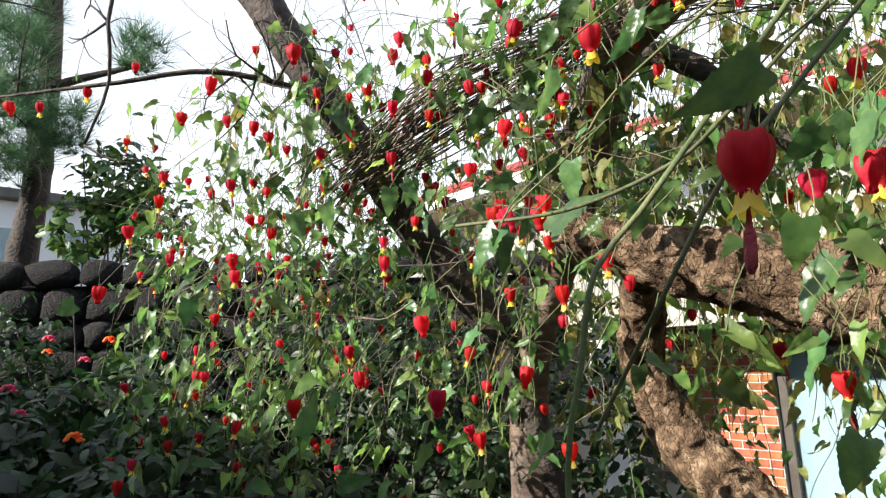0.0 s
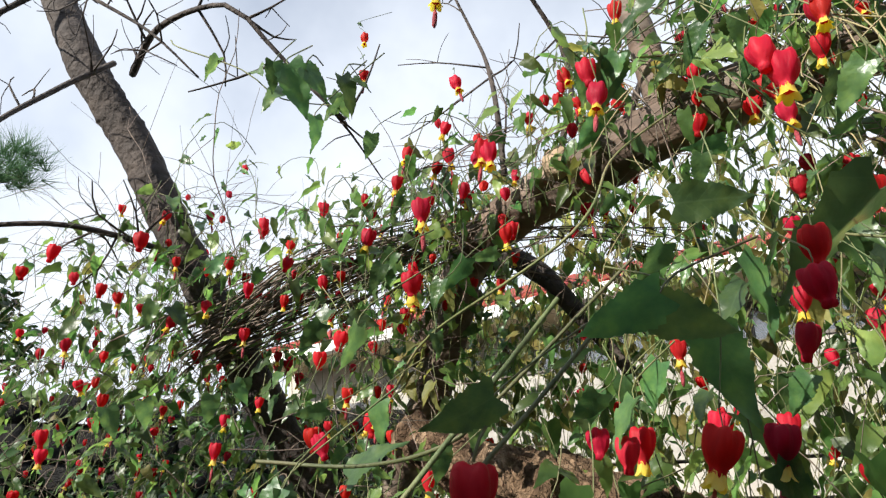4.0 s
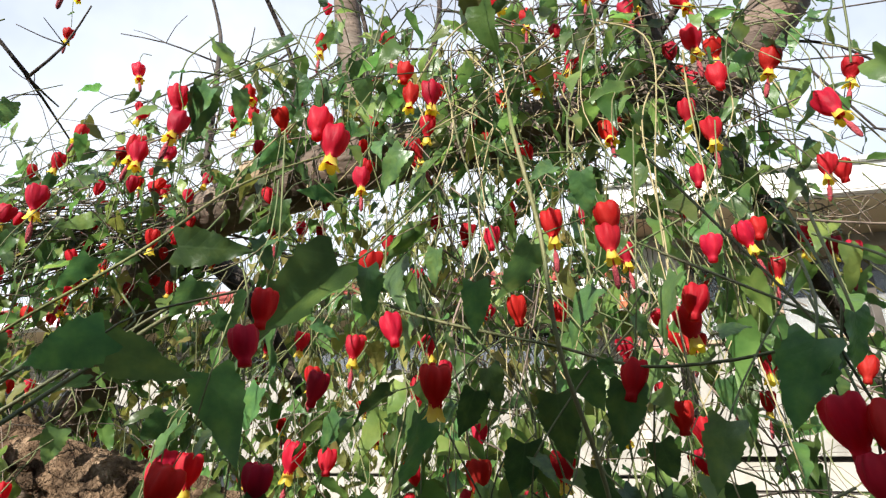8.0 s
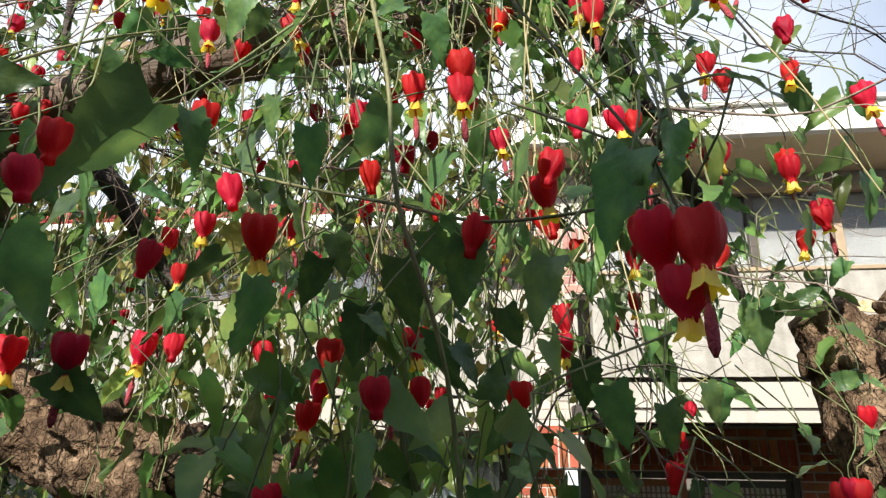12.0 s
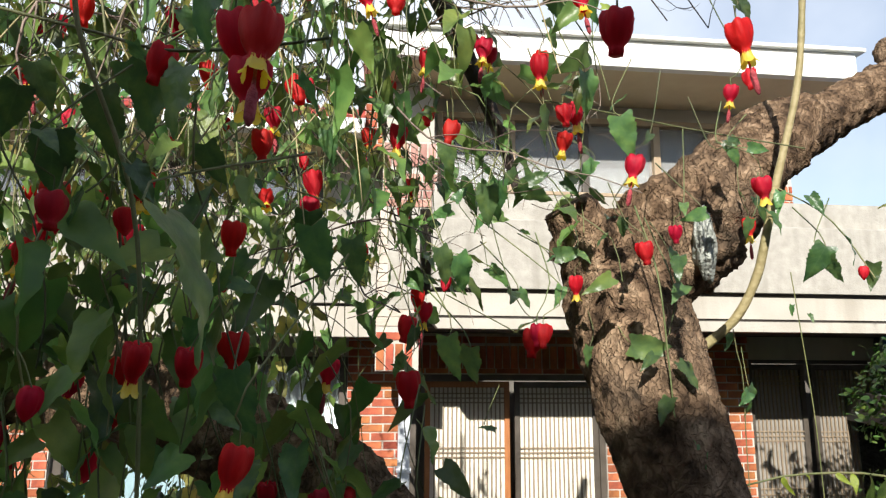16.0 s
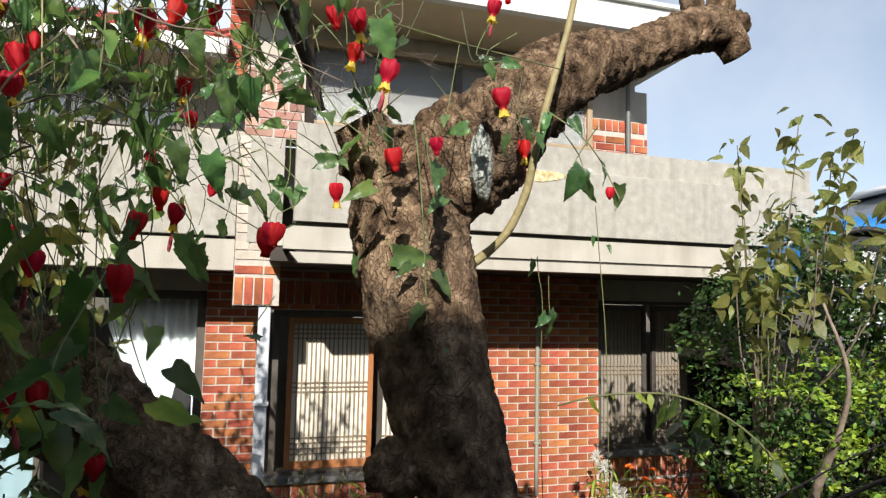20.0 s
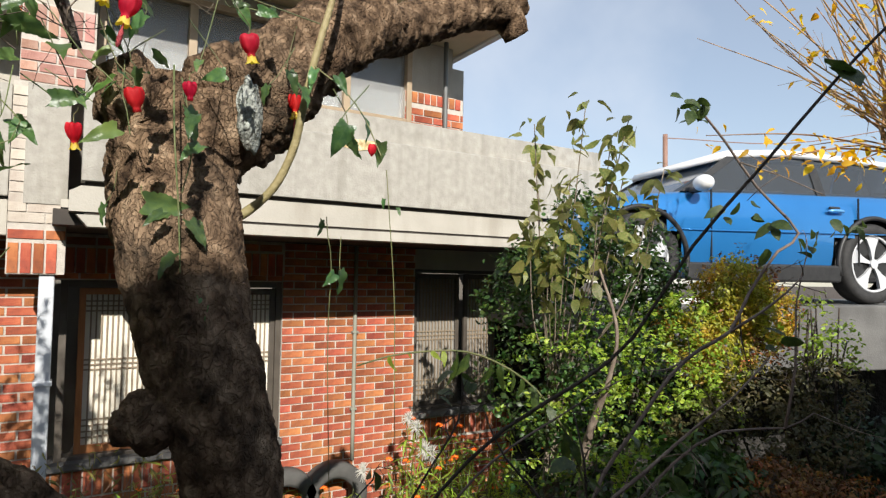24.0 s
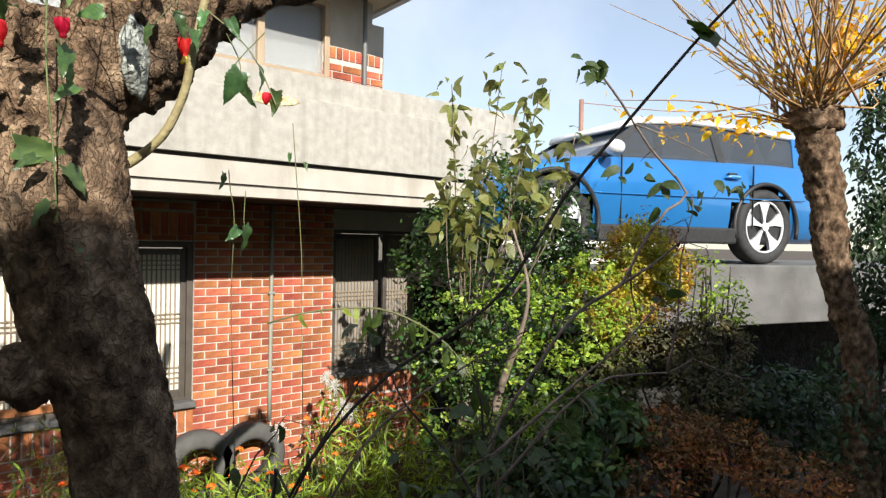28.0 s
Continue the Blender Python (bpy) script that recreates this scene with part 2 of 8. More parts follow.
M_PAINTBRICK = material("painted_brick", [(0.40, 0.33, 0.27), (0.48, 0.42, 0.35), (0.52, 0.47, 0.40)], 8, 0.9, bump=0.4, bump_scale=80, spread=0.15)
M_MORTAR = material("mortar", [(0.42, 0.38, 0.33), (0.54, 0.50, 0.44)], 20, 0.95, bump=0.6, bump_scale=120)
M_CONCRETE = material("painted_concrete", [(0.29, 0.272, 0.235), (0.345, 0.325, 0.285), (0.40, 0.38, 0.335)], 14, 0.88, bump=0.45, bump_scale=70, detail=12, dirt=((0.21, 0.195, 0.16), 5.0, (2.2, 2.2, 0.22), 0.5))
M_CREAM = material("cream_fascia", [(0.36, 0.335, 0.285), (0.44, 0.41, 0.355)], 4, 0.8, bump=0.25, bump_scale=60, detail=8, dirt=((0.25, 0.22, 0.17), 3.0, (2, 2, 0.3), 0.4))
M_WHITE = material("white_paint", [(0.68, 0.67, 0.63), (0.78, 0.77, 0.73)], 5, 0.6, bump=0.15, dirt=((0.5, 0.47, 0.4), 4.0, (2, 2, 0.4), 0.3))
# Near-black soffit colour: the deep shade under the balconies is put into it.
M_SOFFIT_SHADE = material("shade_dark_soffit", [(0.035, 0.03, 0.026), (0.06, 0.05, 0.042)], 4, 0.9, bump=0.2)
M_SOFFIT = material("soffit_plaster", [(0.62, 0.50, 0.32), (0.72, 0.60, 0.40)], 4, 0.9, bump=0.2)
M_PIPE = material("grey_pipe", [(0.50, 0.53, 0.56), (0.58, 0.60, 0.63)], 6, 0.45, bump=0.1)
M_DARKPIPE = material("dark_grey_pipe", [(0.11, 0.115, 0.11), (0.15, 0.155, 0.15)], 6, 0.5, bump=0.1)
M_COND = material("conduit", [(0.24, 0.25, 0.20), (0.30, 0.30, 0.25)], 10, 0.5, bump=0.1)
M_FRAME = material("orange_wood", [(0.30, 0.11, 0.035), (0.42, 0.17, 0.06)], 10, 0.5, bump=0.25, bump_scale=50, stretch=(6, 6, 0.5))
M_DARKFRAME = material("dark_frame", [(0.055, 0.045, 0.035), (0.09, 0.075, 0.06)], 10, 0.5, bump=0.15)
M_TANFRAME = material("tan_frame", [(0.30, 0.22, 0.14), (0.38, 0.29, 0.19)], 10, 0.5, bump=0.15)
M_LATTICE = material("lattice_wood", [(0.20, 0.15, 0.10), (0.28, 0.22, 0.15)], 20, 0.6, bump=0.2)
# Paper screen again; the right window's dimness is put into its colour.
M_PAPER_DIM = material("dimmed_paper_screen", [(0.20, 0.19, 0.17), (0.27, 0.255, 0.23)], 6, 0.7, bump=0.1)
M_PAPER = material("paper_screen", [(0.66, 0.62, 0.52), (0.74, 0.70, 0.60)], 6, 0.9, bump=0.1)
M_CURTAIN = material("sheer_curtain", [(0.50, 0.54, 0.55), (0.60, 0.63, 0.64)], 4, 0.9, bump=0.2, stretch=(8, 8, 0.4))
M_HAZE = material("grey_blind", [(0.22, 0.26, 0.27), (0.28, 0.31, 0.32)], 4, 0.9, bump=0.2, stretch=(8, 8, 0.4))
# The dimness of the unlit room is put into this colour.
M_ROOM = material("unlit_room", [(0.10, 0.09, 0.08), (0.14, 0.13, 0.11)], 4, 0.9, bump=0)
M_REDROOF = material("red_roof", [(0.36, 0.06, 0.04), (0.45, 0.09, 0.06)], 7, 0.6, bump=0.2, spread=0.15)
M_SOIL = material("soil", [(0.035, 0.026, 0.018), (0.07, 0.05, 0.035), (0.11, 0.085, 0.06)], 6, 0.95, bump=1.0, bump_scale=40)
# Dark basalt, taken near black to carry the shade on it.
M_STONEWALL = material("shade_dark_stone", [(0.008, 0.008, 0.007), (0.02, 0.018, 0.016), (0.045, 0.04, 0.035)], 9, 0.95, bump=1.0, bump_scale=26, spread=0.4, relief=0.05)
M_SLAB = material("grey_concrete", [(0.085, 0.083, 0.08), (0.12, 0.118, 0.113), (0.16, 0.157, 0.15)], 3, 0.9, bump=0.4, bump_scale=60, dirt=((0.07, 0.065, 0.055), 2.0, (1, 1, 0.5), 0.5))
M_TYRE = material("tyre_rubber", [(0.016, 0.016, 0.017), (0.035, 0.034, 0.033)], 20, 0.75, bump=0.4, bump_scale=90)
M_PLANTER = material("weathered_tyre", [(0.06, 0.058, 0.055), (0.10, 0.097, 0.09)], 8, 0.85, bump=0.4, bump_scale=60)
M_BUSH = material("bush_leaf", [(0.020, 0.052, 0.011), (0.040, 0.086, 0.018), (0.080, 0.142, 0.028)], 5, 0.42, bump=0.2, island=0.65, through_light=0.28)
M_BUSH_L = material("young_leaf", [(0.16, 0.26, 0.028), (0.28, 0.38, 0.05)], 12, 0.45, bump=0.2, island=0.45, through_light=0.35)
M_BUSH_Y = material("yellow_green_leaf", [(0.15, 0.20, 0.02), (0.29, 0.29, 0.03), (0.48, 0.26, 0.032)], 4, 0.5, bump=0.2, island=0.5, through_light=0.35)
M_BUSH_R = material("rusty_leaf", [(0.05, 0.042, 0.014), (0.16, 0.075, 0.018), (0.40, 0.15, 0.03)], 5, 0.65, bump=0.2, island=0.55, through_light=0.2)
M_BUSH_O = material("dull_olive_leaf", [(0.030, 0.034, 0.012), (0.060, 0.058, 0.020), (0.12, 0.085, 0.03)], 6, 0.6, bump=0.2, island=0.5, through_light=0.2)
# Dark leaf green, lowered further to stand for the shade these shrubs lie in.
M_BUSH_D = material("shade_dark_leaf", [(0.009, 0.024, 0.008), (0.018, 0.042, 0.012), (0.034, 0.068, 0.019)], 8, 0.5, bump=0.2, island=0.55, through_light=0.2)
M_SHRUB = material("olive_leaf", [(0.085, 0.115, 0.028), (0.165, 0.18, 0.05), (0.26, 0.20, 0.085)], 8, 0.36, bump=0.2, island=0.0, spread=0.45, through_light=0.38)
M_PINE = material("pine_needle", [(0.05, 0.115, 0.055), (0.10, 0.19, 0.085)], 8, 0.6, bump=0, island=0.4, through_light=0.2)
M_GOLD = material("golden_leaf", [(0.50, 0.30, 0.02), (0.62, 0.40, 0.03), (0.55, 0.30, 0.02)], 9, 0.5, bump=0.1, island=0.35, through_light=0.35)
M_ORANGE = material("orange_flower", [(0.75, 0.18, 0.02), (0.85, 0.30, 0.03)], 30, 0.5, bump=0.1, island=0.25, through_light=0.3)
M_PINK = material("pink_flower", [(0.65, 0.06, 0.20), (0.75, 0.15, 0.25)], 30, 0.5, bump=0.1, island=0.25, through_light=0.3)
M_FLUFF = material("seed_fluff", [(0.50, 0.49, 0.45), (0.60, 0.59, 0.55)], 30, 0.95, bump=0.5, through_light=0.3)
M_CAR = material("blue_car_paint", [(0.022, 0.19, 0.50), (0.028, 0.215, 0.55)], 3, 0.30, metal=0.45, bump=0, coat=1.0)
M_CARWHITE = material("white_car_roof", [(0.75, 0.76, 0.77), (0.80, 0.80, 0.80)], 3, 0.3, bump=0, coat=0.8)
M_CARBLACK = material("black_trim", [(0.015, 0.015, 0.016), (0.03, 0.03, 0.03)], 20, 0.5, bump=0.1)
M_RIM = material("alloy_rim", [(0.62, 0.63, 0.65), (0.72, 0.73, 0.74)], 8, 0.35, metal=0.3, bump=0)
M_CHROME = material("bright_handle", [(0.10, 0.33, 0.70), (0.12, 0.36, 0.74)], 8, 0.25, metal=0.2, bump=0, coat=1.0)
M_POLE = material("pole_brown", [(0.20, 0.11, 0.08), (0.27, 0.16, 0.12)], 8, 0.7, bump=0.2)
# For the unseen south walls; kept dark so they bounce little light.
M_NEIGH = material("neighbour_plaster", [(0.10, 0.095, 0.085), (0.15, 0.14, 0.13)], 2, 0.9, bump=0.3)
M_FARWALL = material("far_white_wall", [(0.62, 0.64, 0.66), (0.70, 0.71, 0.72)], 1.5, 0.85, bump=0.1)


def glass(name, tint, rough=0.02, alpha=1.0):
    m = bpy.data.materials.new(name)
    m.use_nodes = True
    b = m.node_tree.nodes["Principled BSDF"]
    b.inputs["Base Color"].default_value = (*tint, 1)
    b.inputs["Roughness"].default_value = rough
    b.inputs["Transmission Weight"].default_value = alpha
    b.inputs["IOR"].default_value = 1.45
    return m


M_GLASS = glass("window_glass", (0.92, 0.95, 0.95))
M_CARGLASS = glass("tinted_glass", (0.16, 0.18, 0.20), alpha=0.75)
M_HAZYGLASS = glass("grey_hazy_glass", (0.46, 0.46, 0.45), rough=0.2, alpha=0.7)
M_BLUEGLASS = glass("hazy_glass", (0.40, 0.53, 0.57), rough=0.25, alpha=0.6)


# ---------- mesh helpers ----------
def mesh_of(bm, name, mat, smooth=False):
    me = bpy.data.meshes.new(name)
    bm.to_mesh(me)
    bm.free()
    if smooth:
        me.polygons.foreach_set("use_smooth", [True] * len(me.polygons))
    me.materials.append(mat)
    return me


def thing(name, label, category, at=(0, 0, 0), group="", kind=""):
    ob = new(name)
    ob.empty_display_size = 0.1
    ob.location = at
    ob["at"] = list(at)
    return tagged(ob, label, category, group, kind)


def base_of(ob):
    v = Vector((0, 0, 0))
    while ob is not None:
        v += ob.location
        ob = ob.parent
    return v


def part(name, data, mat, parent, label="", smooth=False, kind="", at=None):
    """One mesh object under a thing or part; data: a bmesh in world metres, or a mesh."""
    off = base_of(parent)
    if isinstance(data, bmesh.types.BMesh):
        if at is None:
            bmesh.ops.translate(data, verts=data.verts, vec=-off)
        data = mesh_of(data, name, mat, smooth)
    ob = new(name, data)
    ob.parent = parent
    if at is not None:
        ob.location = Vector(at) - off
    return tagged(ob, label, kind=kind)


def solo(name, bm, mat, label, category="", smooth=False, group="", kind="", origin=None):
    if origin is not None:
        bmesh.ops.translate(bm, verts=bm.verts, vec=-Vector(origin))
    ob = new(name, mesh_of(bm, name, mat, smooth))
    if origin is not None:
        ob.location = origin
    return tagged(ob, label, category, group, kind)


def box(bm, lo, hi, bevel=0.0):
    """An axis-aligned box with bevelled edges, added to bm."""
    r = bmesh.ops.create_cube(bm, size=1.0)
    lo, hi = Vector(lo), Vector(hi)
    for v in r["verts"]:
        v.co = Vector((lo[i] + (v.co[i] + 0.5) * (hi[i] - lo[i]) for i in range(3)))
    if bevel:
        edges = list({e for v in r["verts"] for e in v.link_edges})
        bmesh.ops.bevel(bm, geom=edges, offset=bevel, segments=2, affect="EDGES", profile=0.5)
    return bm


def box_bm(lo, hi, bevel=0.004):
    return box(bmesh.new(), lo, hi, bevel)


def prism(bm, outline, y0, y1):
    """Outline in (x, z), pushed from y0 to y1."""
    a = [bm.verts.new((x, y0, z)) for x, z in outline]
    b = [bm.verts.new((x, y1, z)) for x, z in outline]
    n = len(a)
    bm.faces.new(a)
    bm.faces.new(b[::-1])
    for i in range(n):
        bm.faces.new((a[i], b[i], b[(i + 1) % n], a[(i + 1) % n]))
    bmesh.ops.recalc_face_normals(bm, faces=bm.faces[:])
    return bm


def resample(points, step):
    """A smooth line through the points, as places step metres apart, with the share of the way."""
    pts = [Vector(p) for p in points]
    ext = [2 * pts[0] - pts[1]] + pts + [2 * pts[-1] - pts[-2]]
    dense = []
    for i in range(1, len(ext) - 2):
        p0, p1, p2, p3 = ext[i - 1:i + 3]
        n = max(2, int((p2 - p1).length / step))
        for k in range(n):
            u = k / n
            dense.append(0.5 * (2 * p1 + (p2 - p0) * u + (2 * p0 - 5 * p1 + 4 * p2 - p3) * u * u + (3 * p1 - p0 - 3 * p2 + p3) * u ** 3))
    dense.append(pts[-1])
    return dense


def tube(bm, points, radii, step=0.03, seg=8, rough=0.0, freq=9.0, cap=True, seed=0.0, plates=0.0):
    """A tapered limb along a smooth line; radii at the given points; rough: share of the radius by which its skin is uneven."""
    line = resample(points, step)
    n = len(line)
    rings = []
    side = None
    for i, p in enumerate(line):
        d = (line[min(i + 1, n - 1)] - line[max(i - 1, 0)]).normalized()
        if side is None:
            side = d.orthogonal().normalized()
        side = (side - d * side.dot(d)).normalized()
        up = d.cross(side)
        s = i / max(1, n - 1) * (len(radii) - 1)
        j = min(int(s), len(radii) - 2)
        r = radii[j] + (radii[j + 1] - radii[j]) * (s - j)
        ring = []
        for k in range(seg):
            a = 2 * math.pi * k / seg
            q = side * math.cos(a) + up * math.sin(a)
            rr = r
            if rough:
                w = p + q * r
                rr *= 1 + rough * (0.9 * noise.noise(w * freq * 0.8 + Vector((seed, 0, 0))) + 0.75 * (0.55 - 1.6 * abs(noise.noise(Vector((w.x, w.y, w.z * 0.75)) * freq * 2.6))) + 0.4 * noise.noise(w * freq * 6.0) + 0.25 * noise.noise(w * freq * 13.0))
            if plates:
                w = p + q * r
                dist, cells = noise.voronoi(Vector((w.x + seed, w.y, w.z * 0.7)) * 34)
                rr *= 1 + plates * (1.1 * (noise.cell(cells[0] * 7.3) - 0.5) - 0.8 * max(0.0, 1 - (dist[1] - dist[0]) / 0.22))
            ring.append(bm.verts.new(p + q * rr))
        rings.append(ring)
    for a, b in zip(rings, rings[1:]):
        for k in range(seg):
            bm.faces.new((a[k], a[(k + 1) % seg], b[(k + 1) % seg], b[k]))
    if cap:
        bm.faces.new(rings[0][::-1])
        bm.faces.new(rings[-1])
    return bm


# ---------- ground and closing walls ----------
def ground_height(x, y):
    """The garden falls gently from the camera's side to the house."""
    k = min(1.0, max(0.0, (4.6 - y) / 4.0))
    h = 0.55 * k * k * (3 - 2 * k)
    if abs(x) > 12 or y < -8 or y > 12:
        return 0.0
    return h + 0.04 * noise.noise(Vector((x * 1.3, y * 1.3, 0)))


bm = bmesh.new()
gx = [-600, -120, -30] + [-9 + 0.4 * i for i in range(56)] + [30, 120, 600]
gy = [-600, -120, -30] + [-7 + 0.4 * i for i in range(44)] + [30, 120, 600]
gv = [[bm.verts.new((x, y, ground_height(x, y))) for x in gx] for y in gy]
for j in range(len(gy) - 1):
    for i in range(len(gx) - 1):
        bm.faces.new((gv[j][i], gv[j][i + 1], gv[j + 1][i + 1], gv[j + 1][i]))
solo("ground", bm, M_SOIL, "dark bare garden soil under the shrubs", "ground", smooth=True, kind="structure")

# Unseen walls behind the path; stepped tops are added to shape the shade edge.
solo("wall_south_shade_step", box_bm((-1.03, -2.8, 0), (-0.62, -2.5, 4.70), 0.01), M_NEIGH, "unseen raised wall piece, added to lift the shade edge", "wall", kind="structure")
solo("wall_south_end", box_bm((-1.3, -2.8, 0), (-1.03, -2.5, 4.655), 0.01), M_NEIGH, "unseen wall piece, its top set for the shade edge", "wall", kind="structure")
solo("wall_south", box_bm((-0.62, -2.8, 0), (10, -2.5, 4.63), 0.02), M_NEIGH, "plain grey plastered wall of the neighbouring house", "wall", kind="structure")
solo("wall_south_low", box_bm((-9, -2.8, 0), (-1.3, -2.5, 4.42), 0.02), M_NEIGH, "unseen lower wall, added to let sun reach the vine", "wall", kind="structure")

# dark garden wall of stacked stones on the left
garden_wall = thing("wall_west", "garden wall of dark weathered stones, shade put into their colour", "wall", (-5.0, 1.6, 0.3), kind="structure")
wall_dir = Vector((0.56, 0.83, 0)).normalized()
wall_out = Vector((wall_dir.y, -wall_dir.x, 0))
bm = bmesh.new()
turn = Matrix((( *wall_dir, 0), (*(-wall_out), 0), (0, 0, 1, 0), (0, 0, 0, 1))).transposed()
box(bm, (-2.6, 0.03, 0), (3.4, 0.4, 2.9), 0.02)
bmesh.ops.transform(bm, matrix=Matrix.Translation((-4.9, 1.8, 0.0)) @ turn, verts=bm.verts)
part("core", bm, M_STONEWALL, garden_wall)
rs = random.Random(5)
stones = []
for k in range(4):
    bm = bmesh.new()
    bmesh.ops.create_icosphere(bm, subdivisions=2, radius=0.5)
    for v in bm.verts:
        v.co *= 1 + 0.35 * noise.noise(v.co * 2.2 + Vector((k * 9, 0, 0)))
        v.co = Vector((max(-0.42, min(0.42, v.co.x)), v.co.y, max(-0.4, min(0.4, v.co.z))))
    stones.append(mesh_of(bm, "stone", M_STONEWALL, True))
z, row = 1.35, 0
while z < 2.95:
    h = rs.uniform(0.17, 0.26)
    x = -2.6 + rs.uniform(0, 0.2)
    while x < 3.3:
        w = rs.uniform(0.2, 0.42)
        ob = part("stone", rs.choice(stones), None, garden_wall)
        p = Vector((-4.9, 1.8, 0)) + wall_dir * (x + w / 2) + Vector((0, 0, z + h / 2))
        ob.location = p - base_of(garden_wall)
        ob.rotation_euler = (rs.uniform(-0.1, 0.1), rs.uniform(-0.1, 0.1), math.atan2(wall_dir.y, wall_dir.x))
        ob.scale = (w * 1.12, rs.uniform(0.18, 0.26), h * 1.2)
        x += w
    z += h

# far white house beyond the wall
far = thing("house_far", "pale distant house with small windows beyond the garden wall", "house", (-17.5, 3.0, 0))
part("wall", box_bm((-21, 0.2, 0), (-17, 5.2, 6.3), 0.02), M_FARWALL, far)
part("roof", box_bm((-21.3, -0.1, 6.3), (-16.7, 5.5, 6.55), 0.05), M_SLAB, far)
for k in range(3):
    for zz in (2.2, 4.7):
        y0 = 0.7 + 1.5 * k
        win = part("window", box_bm((-17.04, y0, zz), (-16.96, y0 + 0.9, zz + 1.0), 0.01), M_WHITE, far)
        part("pane", box_bm((-16.97, y0 + 0.06, zz + 0.06), (-16.94, y0 + 0.84, zz + 0.94), 0.0), M_BLUEGLASS, win)

# ---------- the brick house ----------
YW = 6.0      # front of the ground-floor wall
YB = 4.9      # front of the balcony
ROOF_Z = 4.45

brick_full = mesh_of(box_bm((0.002, 0, 0), (0.187, 0.05, 0.0545), 0), "brick", M_BRICK)


brick_painted = mesh_of(box_bm((0, 0, 0), (0.19, 0.05, 0.057), 0), "brick", M_PAINTBRICK)


brick_faded = mesh_of(box_bm((0.002, 0, 0), (0.187, 0.05, 0.0545), 0), "brick", M_FADEDBRICK)


def brick_field(parent, x0, x1, z0, z1, y, seed=0, shift=0.0, mesh=brick_full):
    """Courses of brick in running bond between x0 and x1, with their faces at y."""
    r = random.Random(seed)
    row = 0
    z = z0
    while z + 0.05 <= z1:
        x = x0 - (0.1 if row % 2 else 0.0) + shift
        while x < x1 - 0.02:
            a, b = max(x, x0), min(x + 0.19, x1)
            if b - a > 0.025:
                ob = part("brick", mesh, None, parent)
                ob.location = Vector((a, y + r.uniform(-0.002, 0.002), z)) - base_of(parent)
                ob.scale = ((b - a) / 0.19, 1, 1)
            x += 0.2
        z += 0.067
        row += 1


def soldier_row(parent, x0, x1, z0, y, h=0.19, mesh=brick_full):
    """Bricks standing on end."""
    x = x0
    while x + 0.05 <= x1 + 0.01:
        ob = part("brick", mesh, None, parent)
        ob.location = Vector((x + 0.057, y, z0)) - base_of(parent)
        ob.rotation_euler = (0, -math.pi / 2, 0)
        ob.scale = (h / 0.19, 1, 1)
        x += 0.067


def brick_wall(name, x0, x1, z0, z1, y, label, seed=0, soldier=None, mesh=brick_full, tall=0.19):
    w = thing(name, label, "wall", (x0, y, z0), kind="structure")
    part("mortar", box_bm((x0, y + 0.008, z0), (x1, y + 0.22, z1), 0), M_MORTAR, w)
    brick_field(w, x0 + 0.002, x1 - 0.002, z0 + 0.01, z1 if not soldier else soldier, y, seed, mesh=mesh)
    if soldier:
        soldier_row(w, x0 + 0.004, x1, soldier + 0.008, y, tall, mesh)
    return w


BRICK_L = "red brick wall with pale mortar, old and uneven in colour"
brick_wall("wall_brick_middle", 2.37, 3.68, 0.02, 2.5, YW, BRICK_L, 1)
brick_wall("wall_brick_pier", 0.20, 0.64, 0.02, 2.5, YW - 0.02, BRICK_L, 2)
brick_wall("wall_brick_left", -2.86, -2.06, 0.02, 2.5, YW, BRICK_L, 3)
brick_wall("wall_under_window_b", 0.64, 2.37, 0.02, 0.78, YW, BRICK_L, 4, soldier=0.56)
brick_wall("wall_under_window_c", 3.68, 5.4, 0.02, 0.86, YW, BRICK_L, 5, soldier=0.64)
brick_wall("wall_over_window_b", 0.64, 2.37, 2.16, 2.5, YW + 0.02, BRICK_L, 6)
brick_wall("wall_under_window_a", -2.06, 0.2, 0.02, 0.5, YW + 0.02, BRICK_L, 7)
bm = bmesh.new()
box(bm, (3.68, YW + 0.02, 2.3), (5.4, YW + 0.22, 2.5), 0)
box(bm, (-2.06, YW + 0.02, 2.3), (0.2, YW + 0.22, 2.5), 0)
box(bm, (5.4, YW, 0), (5.6, YW + 0.3, 2.5), 0)
box(bm, (-6.5, YW, 0), (-3.4, YW + 0.22, 4.0), 0)
box(bm, (-3.4, YW + 0.01, 1.55), (-2.86, YW + 0.22, 4.0), 0)
box(bm, (-3.4, YW + 0.01, 0), (-2.86, YW + 0.22, 1.08), 0)
solo("wall_house_back_parts", bm, M_CREAM, "plain wall pieces over and beside the windows", "wall", kind="structure")
solo("floor", box_bm((-6.5, YW + 0.2, 0.0), (5.6, 9.5, 0.3), 0), M_ROOM, "interior floor behind the windows, coloured dark for an unlit room", "floor", kind="structure")
solo("wall_interior", box_bm((-6.5, 7.6, 0), (5.4, 7.8, 3.4), 0), M_ROOM, "interior wall seen through the windows, coloured dark for an unlit room", "wall", kind="structure")
bm = bmesh.new()
box(bm, (5.4, YW + 0.3, 0), (5.6, 7.6, 3.0), 0)
box(bm, (-6.5, YW + 0.22, 0), (-6.3, 7.6, 4.0), 0)
solo("wall_house_ends", bm, M_CREAM, "end walls of the house", "wall", kind="structure")


def sill(name, x0, x1, z, y):
    solo(name, box_bm((x0, y - 0.06, z - 0.05), (x1, y + 0.25, z), 0.006), M_SLAB, "grey stone window sill", "sill", kind="structure")


